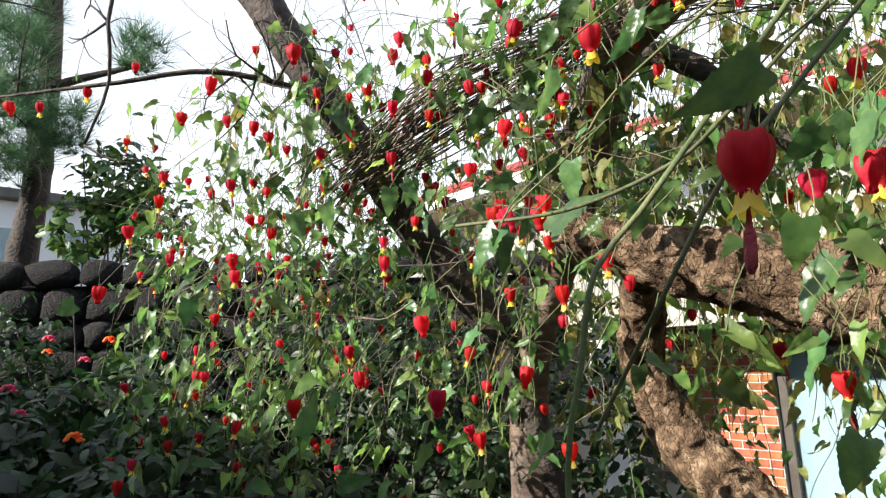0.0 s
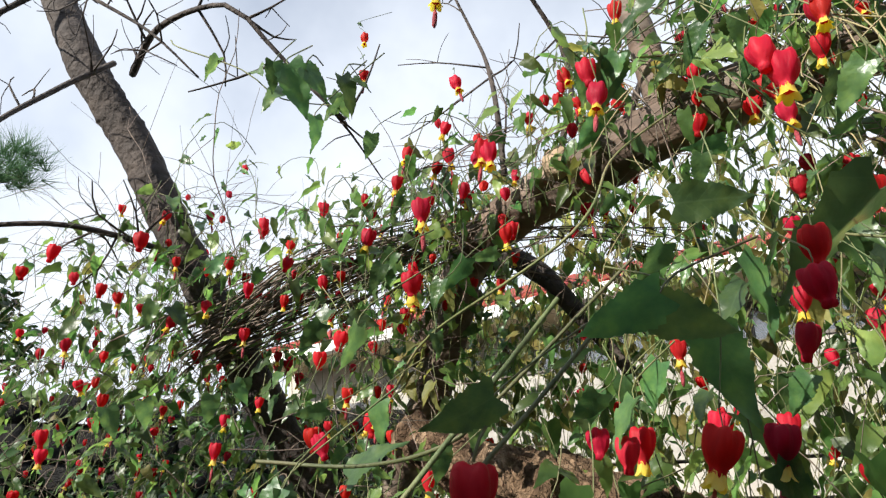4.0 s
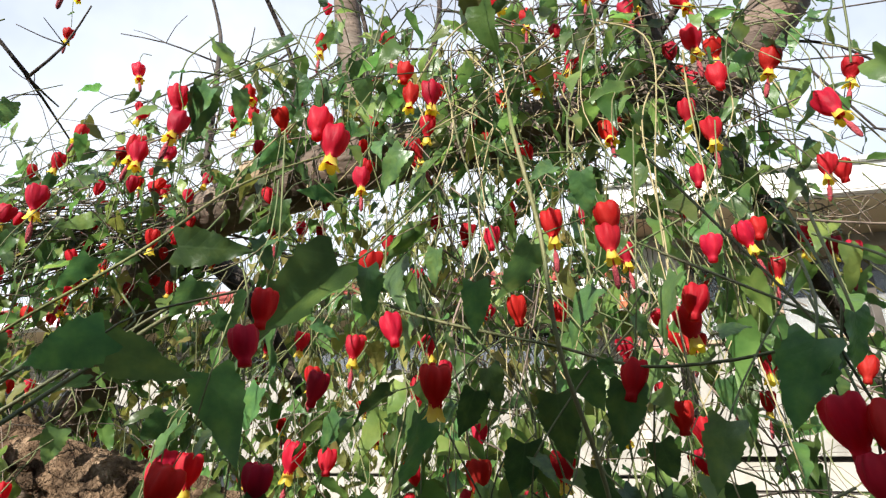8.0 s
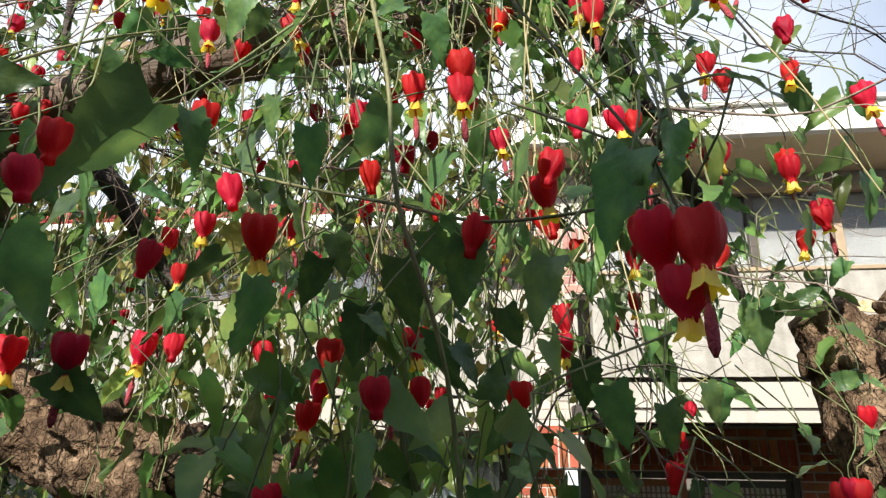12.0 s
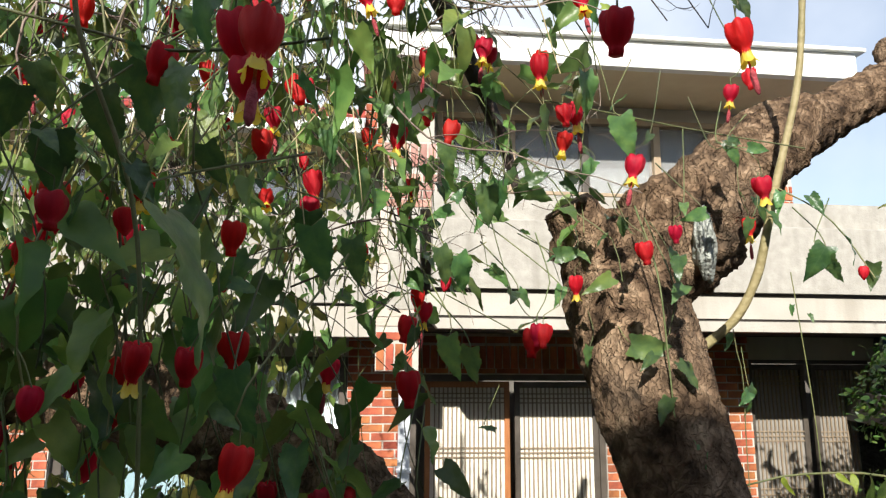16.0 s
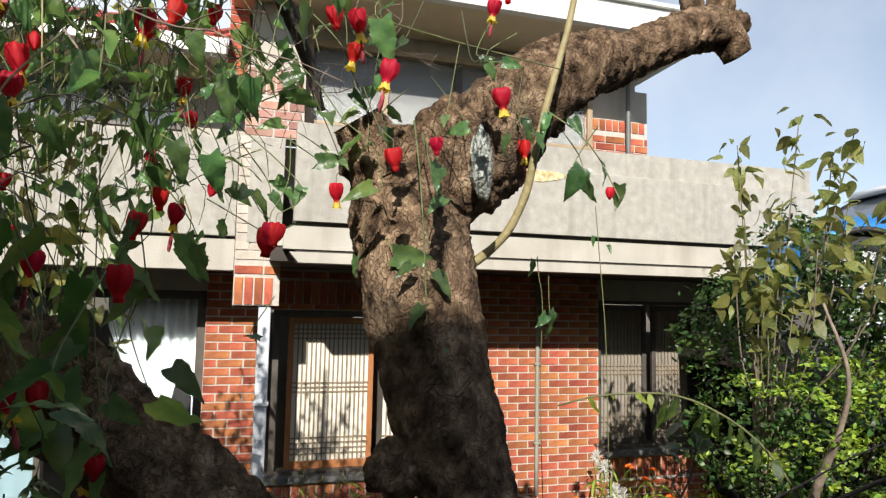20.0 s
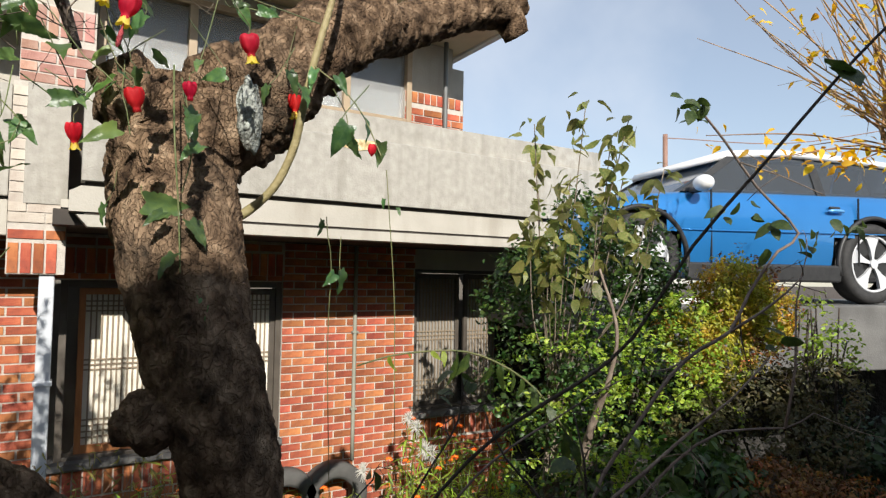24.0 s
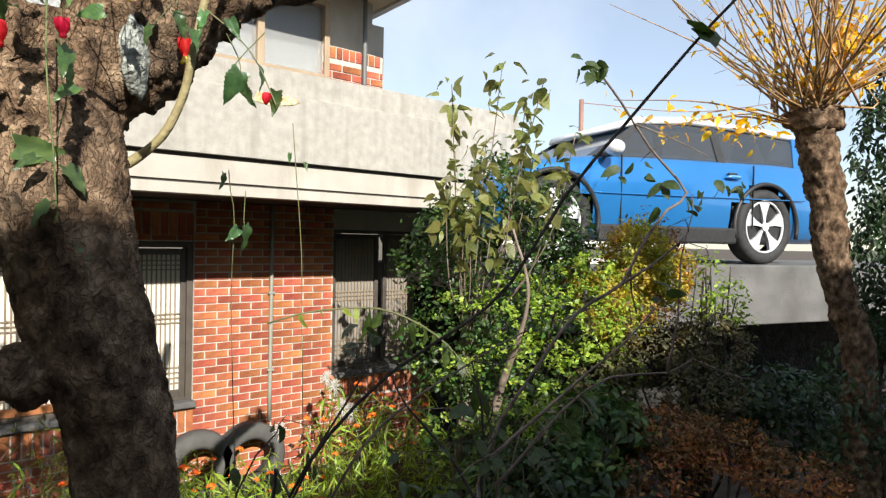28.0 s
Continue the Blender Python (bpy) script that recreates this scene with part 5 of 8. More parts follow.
limb("limb", [(0.903, 1.727, 2.426), (0.974, 1.712, 2.499), (1.040, 1.717, 2.580), (1.114, 1.733, 2.650), (1.229, 1.779, 2.723), (1.30, 1.85, 2.75), (1.48, 1.91, 2.85), (1.62, 1.95, 2.92), (1.70, 1.965, 2.93), (1.745, 1.97, 2.875)],
     [0.080, 0.085, 0.080, 0.070, 0.060, 0.054, 0.050, 0.052, 0.056, 0.036], M_BARK, pollard, seg=64, step=0.006, rough=0.12, freq=20.0, seed=3, plates=0.06)
limb("stub", [(0.82, 1.735, 2.45), (0.785, 1.735, 2.515), (0.765, 1.73, 2.545)], [0.072, 0.062, 0.045], M_BARK, pollard, seg=48, step=0.007, rough=0.16, seed=5, plates=0.09)
knob(pollard, (0.815, 1.699, 2.415), 0.045, M_BARK, 2, (1, 0.9, 1.3))
knob(pollard, (0.813, 1.564, 2.016), 0.037, M_BARK, 4, (1.1, 0.9, 1.05))
knob(pollard, (0.935, 1.736, 2.545), 0.062, M_BARK, 3, (1.1, 1, 0.9))
knob(pollard, (1.60, 1.95, 2.985), 0.028, M_BARK, 6, (1, 1, 1.3))
knob(pollard, (1.70, 1.97, 3.00), 0.034, M_BARK, 7, (0.9, 1, 1.4))
knob(pollard, (1.74, 1.965, 2.955), 0.034, M_BARK, 8)
bm = bmesh.new()
bmesh.ops.create_icosphere(bm, subdivisions=4, radius=0.045)
for v in bm.verts:
    v.co = Vector((v.co.x * 0.85, v.co.y * 0.36, v.co.z * 1.25)) * (1 + 0.3 * noise.noise(v.co * 45))
bmesh.ops.transform(bm, matrix=Matrix.Translation((0.954, 1.632, 2.465)) @ Matrix.Rotation(1.05, 4, "Z") @ Matrix.Rotation(-0.35, 4, "Y"), verts=bm.verts)
part("lichen", bm, M_LICHEN, pollard, "pale grey-green crust of lichen", smooth=True)
limb("low_limb", [(-0.66, 1.55, 2.49), (-0.56, 1.57, 2.44), (-0.40, 1.62, 2.385), (-0.25, 1.66, 2.33), (-0.1, 1.68, 2.285), (0.1, 1.69, 2.235), (0.30, 1.65, 2.165), (0.40, 1.61, 2.112), (0.60, 1.565, 1.955), (0.78, 1.58, 1.78), (0.93, 1.62, 1.55)],
     [0.040, 0.060, 0.074, 0.078, 0.078, 0.073, 0.068, 0.066, 0.065, 0.072, 0.085], M_BARK, pollard, "horizontal limb with scaling bark, sunlit towards its end", seg=64, step=0.008, rough=0.14, seed=9, plates=0.10)
knob(pollard, (-0.665, 1.55, 2.495), 0.040, M_BARK, 11)
limb("low_limb", [(-0.60, 1.66, 2.46), (-0.70, 1.80, 2.36), (-0.735, 1.845, 2.24), (-0.69, 1.86, 2.11), (-0.58, 1.85, 2.01), (-0.40, 1.84, 1.88), (0.1, 1.78, 1.6), (0.7, 1.68, 1.2), (0.95, 1.65, 0.9)],
     [0.04, 0.05, 0.058, 0.062, 0.064, 0.066, 0.07, 0.08, 0.09], M_BARK, pollard, "bent lower limb", seg=52, step=0.009, rough=0.16, seed=13, plates=0.10)

cherry = thing("cherry_tree", "cherry tree with smooth banded bark under the vine", "tree", (-1.2, 1.97, 0.4))
limb("trunk", [(-1.20, 1.97, 0.3), (-1.195, 1.975, 1.5), (-1.19, 1.985, 2.08), (-1.15, 1.98, 2.29), (-1.04, 1.97, 2.5), (-0.90, 1.95, 2.74), (-0.80, 1.90, 2.91)], [0.085, 0.072, 0.068, 0.062, 0.054, 0.048, 0.046], M_BARK_C, cherry, seg=20, step=0.02, rough=0.12)
limb("limb", [(-1.02, 1.985, 2.76), (-0.865, 1.93, 2.885), (-0.72, 1.84, 2.97), (-0.56, 1.78, 3.01), (-0.41, 1.75, 3.03), (-0.16, 1.70, 3.05), (0.14, 1.705, 3.075), (0.38, 1.745, 3.13), (0.52, 1.77, 3.17), (0.60, 1.765, 3.24), (0.68, 1.735, 3.36), (0.74, 1.70, 3.55), (0.82, 1.68, 3.9)],
     [0.044, 0.048, 0.054, 0.058, 0.058, 0.055, 0.052, 0.050, 0.050, 0.050, 0.048, 0.044, 0.03], M_BARK_C, cherry, "arching limb with a pale cut stub", seg=22, step=0.016, rough=0.12, seed=2)
bm = bmesh.new()
tube(bm, [(-0.41, 1.735, 3.03), (-0.395, 1.675, 3.045)], [0.040, 0.034], step=0.01, seg=18, rough=0.06)
part("cut_stub", bm, M_CUT, cherry, "pale sawn stub", smooth=True)
limb("upright", [(-0.17, 1.70, 3.07), (-0.19, 1.69, 3.25), (-0.215, 1.66, 3.45), (-0.24, 1.64, 3.8), (-0.23, 1.66, 4.3)], [0.032, 0.029, 0.026, 0.02, 0.012], M_BARK_C, cherry, seg=16, rough=0.1, seed=6)
limb("side_limb", [(-0.93, 1.97, 2.89), (-0.77, 2.01, 3.02), (-0.64, 2.03, 2.95), (-0.54, 2.04, 2.82), (-0.43, 2.06, 2.66)], [0.03, 0.033, 0.028, 0.022, 0.014], M_BARK_D, cherry, seg=14, rough=0.12, seed=7)
limb("side_limb", [(0.385, 1.62, 3.34), (0.42, 1.66, 3.14), (0.515, 1.718, 2.976), (0.60, 1.772, 2.83), (0.675, 1.842, 2.715), (0.72, 1.88, 2.6)], [0.024, 0.022, 0.020, 0.018, 0.014, 0.008], M_BARK_D, cherry, "dark drooping branch", seg=12, rough=0.12, seed=8)

dark_tree = thing("leaning_tree", "leaning dark tree trunk beside the vine", "tree", (-1.2, 1.9, 0.4))
limb("trunk", [(-1.10, 2.1, 0.3), (-1.14, 2.05, 1.6), (-1.21, 1.93, 2.28), (-1.285, 1.776, 2.517), (-1.332, 1.681, 2.679), (-1.387, 1.574, 2.858), (-1.441, 1.467, 3.037), (-1.505, 1.40, 3.2), (-1.60, 1.335, 3.39), (-1.73, 1.21, 3.65), (-1.98, 1.1, 4.1)],
     [0.07, 0.06, 0.05, 0.048, 0.050, 0.052, 0.050, 0.052, 0.054, 0.054, 0.045], M_BARK_D, dark_tree, seg=20, step=0.018, rough=0.12, seed=4)
knob(dark_tree, (-1.535, 1.345, 3.35), 0.014, M_BARK_D, 3)


def bare_branch(parent, pts, r0, rnd, twigs=8, reach=0.3, mat=M_BARK_D, up=0.2):
    bm = bmesh.new()
    tube(bm, pts, [r0, r0 * 0.35], step=0.05, seg=6)
    line = resample(pts, 0.05)
    for k in range(twigs):
        i = rnd.randrange(1, len(line))
        p = line[i]
        d = Vector((rnd.gauss(0, 1), rnd.gauss(0, 0.6), rnd.gauss(up, 0.7))).normalized() * rnd.uniform(0.4, 1) * reach
        kink = Vector((rnd.gauss(0, 0.02), rnd.gauss(0, 0.02), rnd.gauss(0, 0.02)))
        q = [p, p + d * 0.5 + kink, p + d]
        tube(bm, q, [r0 * 0.35, r0 * 0.16], step=0.05, seg=4)
        for s in range(2):
            e = d.length * 0.45
            w = Vector((rnd.gauss(0, 1), rnd.gauss(0, 0.6), rnd.gauss(up, 0.7))).normalized() * e
            tube(bm, [q[1], q[1] + w * 0.5 + kink * 0.4, q[1] + w], [r0 * 0.18, r0 * 0.1], step=0.05, seg=3)
    return part("branch", bm, mat, parent, smooth=True)


rb = random.Random(12)
bare_branch(dark_tree, [(-1.60, 1.3, 3.6), (-1.3, 1.22, 3.56), (-1.04, 1.25, 3.51), (-0.97, 1.33, 3.42), (-0.92, 1.41, 3.33), (-0.86, 1.5, 3.24)], 0.011, rb, 12, 0.3)
bare_branch(dark_tree, [(-1.62, 1.25, 3.62), (-1.55, 1.1, 3.4), (-1.42, 0.94, 3.11), (-1.46, 0.95, 2.92), (-1.52, 0.92, 2.78)], 0.009, rb, 8, 0.25)
bare_branch(dark_tree, [(-1.40, 1.50, 3.0), (-1.48, 1.2, 3.02), (-1.6, 1.0, 2.98), (-1.86, 0.79, 2.98)], 0.010, rb, 10, 0.28)
bare_branch(dark_tree, [(-1.7, 1.2, 3.9), (-1.5, 1.1, 3.7), (-1.31, 1.2, 3.54), (-1.2, 1.3, 3.4)], 0.008, rb, 10, 0.3)
bare_branch(dark_tree, [(-1.75, 1.15, 4.0), (-1.9, 0.9, 3.6), (-2.1, 0.75, 3.3), (-2.3, 0.7, 2.9)], 0.010, rb, 12, 0.3)
for k in range(7):
    x = -0.75 + 0.24 * k
    bare_branch(cherry, [(x * 0.6 - 0.1, 1.72, 3.08), (x * 0.8, 1.7 + rb.uniform(-0.1, 0.15), 3.4), (x, 1.68 + rb.uniform(-0.2, 0.2), 3.75), (x * 1.15, 1.66, 4.2)], 0.008, rb, 11, 0.32, up=0.5)
bare_branch(cherry, [(0.62, 1.76, 3.25), (0.78, 1.84, 3.27), (0.9, 1.85, 3.16), (1.06, 1.93, 3.15), (1.2, 2.0, 3.05)], 0.0035, rb, 12, 0.22)
bare_branch(cherry, [(0.55, 1.76, 3.2), (0.68, 1.73, 3.14), (0.76, 1.75, 3.02), (0.88, 1.7, 2.96), (0.95, 1.7, 2.88)], 0.003, rb, 10, 0.2)

# bundle of dry twigs lying along the limb
bundle = thing("twig_bundle", "bundle of dry grey-brown twigs caught along the limb", "twigs", (-0.9, 1.75, 2.9))
rt = random.Random(3)


def twig(a, b, sag, r0, r1):
    bm = bmesh.new()
    tube(bm, [a, (a + b) / 2 + sag, b], [r0, r1], step=0.1, seg=4)
    part("twig", bm, M_TWIG, bundle, smooth=True)


for k in range(80):
    a = Vector((-1.32, 1.52, 2.76)) + Vector((rt.gauss(0, 0.08), rt.gauss(0, 0.05), rt.gauss(0, 0.035)))
    b = Vector((-0.70, 1.74, 2.985)) + Vector((rt.gauss(0, 0.08), rt.gauss(0, 0.05), rt.gauss(0, 0.03)))
    twig(a, b, Vector((rt.gauss(0, 0.05), rt.gauss(0, 0.04), rt.gauss(0.03, 0.04))), 0.0022, 0.0014)
for k in range(14):
    a = Vector((-0.70, 1.80, 2.98)) + Vector((rt.gauss(0, 0.06), rt.gauss(0, 0.05), rt.gauss(0, 0.03)))
    b = Vector((-0.25, 1.95, 2.88)) + Vector((rt.gauss(0, 0.1), rt.gauss(0, 0.06), rt.gauss(0, 0.05)))
    twig(a, b, Vector((0, 0, rt.gauss(0.03, 0.03))), 0.002, 0.0012)
for k in range(118):
    a = Vector((rt.uniform(-0.1, 0.5), 1.66 + rt.gauss(0, 0.05), 3.10 + rt.gauss(0, 0.03)))
    b = a + Vector((rt.gauss(0, 0.16), rt.gauss(-0.05, 0.08), rt.gauss(-0.06, 0.10)))
    twig(a, b, Vector((rt.gauss(0, 0.03), rt.gauss(0, 0.02), 0.03)), 0.0018, 0.001)

# ---------- the flowering vine ----------
rv = random.Random(21)
vine = Vine("flowering_vine", "climbing vine with red and yellow lantern flowers trailing from the trees", (-0.4, 1.7, 2.2))
LIMB_LINE = [(-1.02, 1.98, 2.76), (-0.865, 1.93, 2.90), (-0.72, 1.84, 2.98), (-0.41, 1.75, 3.05), (-0.16, 1.70, 3.07), (0.14, 1.70, 3.09), (0.38, 1.74, 3.14), (0.55, 1.77, 3.20)]
limb_line = resample(LIMB_LINE, 0.02)
lean_line = resample([(-1.21, 1.93, 2.40), (-1.33, 1.68, 2.70), (-1.44, 1.47, 3.04), (-1.52, 1.40, 3.22)], 0.02)
drop_line = resample([(0.42, 1.66, 3.14), (0.515, 1.718, 2.976), (0.60, 1.772, 2.83), (0.675, 1.842, 2.715)], 0.02)

# lanterns and leaves that stand out singly: x, y, z and size; or stalk end, tip and turn about the midrib
CLOSED_1 = [(0.388, 1.004, 2.436, 0.80), (0.034, 1.217, 2.502, 0.866), (-0.017, 1.356, 2.448, 0.863), (0.066, 1.057, 2.526, 0.752), (0.062, 1.043, 2.495, 0.818), (-0.222, 1.354, 2.443, 1.051),
    (0.109, 1.189, 2.544, 0.830), (0.103, 1.153, 2.591, 0.804), (0.094, 1.557, 2.803, 1.035), (0.218, 1.205, 2.561, 0.740), (0.153, 1.321, 2.405, 0.936), (0.243, 1.147, 2.384, 0.762),
    (0.332, 1.264, 2.391, 0.872), (0.348, 1.278, 2.480, 0.826), (0.362, 1.188, 2.553, 0.803), (0.404, 1.352, 2.751, 0.756), (0.388, 1.249, 2.622, 0.768), (0.469, 1.420, 2.710, 0.851),
    (0.442, 1.364, 2.889, 1.030), (0.661, 1.446, 2.839, 0.951), (0.647, 1.626, 2.886, 1.040), (0.625, 1.318, 2.795, 0.840), (0.533, 1.378, 2.536, 0.792), (-0.906, 1.520, 2.666, 1.150)]
CLOSED_2 = [(-0.088, 1.101, 2.759, 0.778), (-0.424, 1.528, 2.837, 1.006), (-1.201, 1.553, 3.058, 1.150), (-0.661, 1.432, 2.507, 1.150), (-0.530, 1.193, 2.446, 0.913), (0.044, 1.344, 2.697, 0.798),
    (0.176, 1.315, 2.680, 0.791), (-1.236, 1.579, 2.892, 1.150), (0.773, 1.442, 2.418, 0.884), (0.633, 1.430, 2.309, 1.035), (0.534, 1.766, 2.709, 1.030), (0.844, 1.503, 2.455, 0.740),
    (0.310, 1.136, 2.485, 0.773), (0.363, 1.372, 2.570, 1.008), (0.355, 1.504, 2.632, 0.869), (0.506, 1.520, 2.365, 0.805), (0.489, 1.402, 2.261, 1.050), (0.704, 1.530, 2.626, 0.886),
    (0.912, 1.420, 2.638, 0.740), (0.331, 1.298, 2.296, 1.096), (0.584, 1.030, 2.467, 0.769), (0.056, 1.121, 2.719, 0.915), (0.298, 1.124, 2.602, 0.740), (0.101, 1.213, 2.841, 0.749)]
CLOSED_3 = [(0.492, 1.467, 2.326, 0.907), (0.634, 1.417, 2.318, 0.745), (0.641, 1.415, 2.317, 0.745), (-0.604, 1.293, 2.614, 0.959), (-0.557, 1.206, 2.458, 0.959), (-0.608, 1.137, 2.224, 0.959),
    (-0.690, 1.405, 2.242, 0.959), (-1.131, 1.051, 2.815, 0.959), (-1.274, 1.157, 2.501, 0.959), (-1.330, 1.232, 2.832, 0.959), (-0.861, 1.078, 2.776, 0.959), (-0.736, 1.222, 2.327, 0.959),
    (-0.146, 1.250, 2.423, 0.959), (-0.965, 1.382, 2.946, 0.959), (-0.995, 1.385, 2.805, 0.959), (-1.573, 1.034, 3.020, 0.785), (-1.710, 0.797, 2.904, 0.959), (-1.443, 1.102, 2.860, 0.959),
    (-1.445, 1.212, 2.879, 0.898), (-1.229, 0.896, 2.415, 0.959), (-1.031, 1.169, 2.203, 0.959), (-1.031, 1.308, 2.245, 0.959), (-0.996, 1.562, 2.119, 0.959), (-1.541, 1.231, 2.397, 0.898)]
CLOSED_4 = [(-1.405, 1.301, 2.701, 0.785), (-1.592, 1.136, 2.547, 0.898)]
OPEN_5 = [(0.403, 0.993, 2.431, 0.80), (0.397, 0.999, 2.412, 0.74), (0.178, 1.101, 2.477, 0.939), (0.250, 1.215, 2.643, 0.847), (0.378, 1.421, 2.485, 0.924), (-0.147, 1.297, 2.435, 1.129),
    (0.024, 1.312, 2.562, 0.901), (0.106, 1.223, 2.817, 0.796), (0.099, 1.310, 2.838, 0.853), (0.057, 1.216, 2.715, 0.755), (0.354, 1.215, 2.545, 0.880), (0.673, 1.476, 2.798, 0.937),
    (0.592, 1.511, 2.707, 0.954), (-0.382, 1.197, 2.633, 1.095), (-0.852, 1.545, 3.512, 0.952), (-0.971, 1.552, 3.053, 1.102), (-0.337, 1.317, 2.864, 1.044), (-0.374, 1.419, 2.780, 0.891),
    (-0.923, 1.623, 2.606, 1.096), (0.477, 1.518, 2.579, 1.012), (0.716, 1.532, 2.388, 0.819), (0.382, 1.100, 2.230, 0.773), (0.886, 1.374, 2.484, 0.871)]
OPEN_6 = [(0.519, 1.566, 2.352, 0.850), (0.665, 1.500, 2.680, 1.044), (0.314, 1.125, 2.287, 0.740), (0.631, 1.679, 2.784, 0.974), (0.758, 1.695, 2.645, 1.135), (0.069, 1.129, 2.703, 1.029),
    (0.298, 1.130, 2.586, 0.750), (0.103, 1.300, 2.878, 0.970), (-1.230, 1.528, 2.564, 0.954), (-0.228, 1.376, 2.230, 0.959), (-1.491, 1.083, 2.724, 0.959), (-1.276, 1.165, 2.466, 0.959),
    (-0.630, 1.436, 2.371, 0.959), (-0.820, 1.419, 2.130, 0.959), (-0.878, 1.466, 2.283, 0.959), (-0.626, 1.404, 2.517, 0.959), (-1.663, 0.950, 2.963, 0.898), (-1.748, 0.865, 2.934, 0.841),
    (-1.413, 0.987, 2.570, 0.959), (-0.616, 1.405, 2.128, 0.959), (-1.446, 1.273, 2.634, 0.898)]
TASSELLED_7 = [(0.421, 1.336, 2.797, 0.956), (0.682, 1.582, 3.033, 1.150), (-0.353, 1.328, 2.879, 1.150), (0.431, 1.332, 2.667, 0.840), (0.511, 1.380, 2.914, 0.993), (0.571, 1.460, 2.805, 0.942),
    (0.746, 1.613, 2.664, 1.150), (0.663, 1.327, 2.674, 0.921), (0.674, 1.529, 2.700, 1.042), (-0.408, 1.245, 2.763, 1.105), (-0.443, 1.377, 3.075, 0.910), (-0.255, 1.084, 2.954, 0.955),
    (-0.842, 1.541, 3.387, 0.976), (-0.079, 1.101, 2.726, 0.801), (0.767, 1.438, 2.524, 0.956), (0.904, 1.447, 2.630, 0.774), (0.739, 1.167, 2.547, 0.851), (1.022, 1.621, 2.495, 0.857),
    (-1.509, 1.078, 2.672, 0.959), (-1.059, 1.398, 2.481, 0.959), (-1.468, 1.260, 2.139, 0.959), (-0.441, 1.799, 2.263, 0.959)]
LANTERNS = [(CLOSED_1, 0), (CLOSED_2, 0), (CLOSED_3, 0), (CLOSED_4, 0), (OPEN_5, 1), (OPEN_6, 1), (TASSELLED_7, 2)]
LEAVES_1 = [(0.381, 0.993, 2.469, 0.362, 1.003, 2.432, 28), (0.399, 0.996, 2.481, 0.402, 1.007, 2.453, 0), (0.205, 1.100, 2.547, 0.204, 1.115, 2.509, 0),
    (0.106, 1.084, 2.561, 0.025, 1.089, 2.510, 62), (0.236, 1.176, 2.606, 0.216, 1.192, 2.554, 35), (0.283, 1.109, 2.632, 0.285, 1.122, 2.598, 30),
    (0.123, 1.162, 2.706, 0.091, 1.170, 2.671, 30), (-0.222, 1.361, 2.507, -0.241, 1.375, 2.463, 0), (-0.195, 1.307, 2.492, -0.233, 1.316, 2.451, 43),
    (-0.185, 1.363, 2.519, -0.196, 1.378, 2.476, 37), (0.119, 1.106, 2.567, 0.125, 1.121, 2.527, 0), (0.168, 1.128, 2.587, 0.161, 1.138, 2.558, 0),
    (0.286, 1.188, 2.567, 0.249, 1.195, 2.533, 0), (0.347, 1.167, 2.566, 0.321, 1.179, 2.520, 42)]
LEAVES_2 = [(0.383, 1.285, 2.640, 0.421, 1.311, 2.589, 54), (0.348, 1.342, 2.762, 0.327, 1.351, 2.729, 0), (-0.060, 1.107, 2.770, -0.082, 1.120, 2.725, 0),
    (0.017, 1.302, 2.487, -0.011, 1.310, 2.451, 24), (0.312, 1.152, 2.532, 0.325, 1.161, 2.513, 0), (0.304, 1.138, 2.479, 0.293, 1.153, 2.434, 0),
    (0.227, 1.170, 2.445, 0.220, 1.186, 2.398, 28), (0.251, 1.182, 2.482, 0.254, 1.202, 2.427, 19), (0.146, 1.169, 2.467, 0.140, 1.192, 2.403, 45),
    (0.183, 1.199, 2.490, 0.168, 1.211, 2.451, 0), (0.607, 1.500, 2.517, 0.597, 1.517, 2.466, 0), (0.648, 1.537, 2.523, 0.694, 1.555, 2.497, 51),
    (0.557, 1.527, 2.422, 0.577, 1.550, 2.370, 14), (0.389, 1.313, 2.425, 0.388, 1.330, 2.379, 0)]
LEAVES_3 = [(0.422, 1.377, 2.413, 0.427, 1.393, 2.373, 0), (-0.014, 1.057, 2.577, 0.039, 1.068, 2.573, 62), (-0.047, 1.127, 2.577, -0.074, 1.137, 2.540, 47),
    (0.331, 1.216, 2.513, 0.312, 1.224, 2.483, 0), (0.272, 1.168, 2.498, 0.286, 1.184, 2.463, 0), (0.195, 1.195, 2.507, 0.206, 1.210, 2.473, 17),
    (0.161, 1.180, 2.532, 0.177, 1.192, 2.506, 20), (0.121, 1.169, 2.485, 0.086, 1.170, 2.465, 54), (0.104, 1.221, 2.743, 0.091, 1.231, 2.710, 35),
    (-0.019, 1.198, 2.689, -0.030, 1.208, 2.657, 0), (-0.048, 1.208, 2.651, -0.029, 1.222, 2.621, 0), (0.008, 1.176, 2.818, -0.014, 1.184, 2.788, 0),
    (0.037, 1.232, 2.799, 0.023, 1.237, 2.779, 0), (0.314, 1.270, 2.650, 0.300, 1.276, 2.628, 0)]
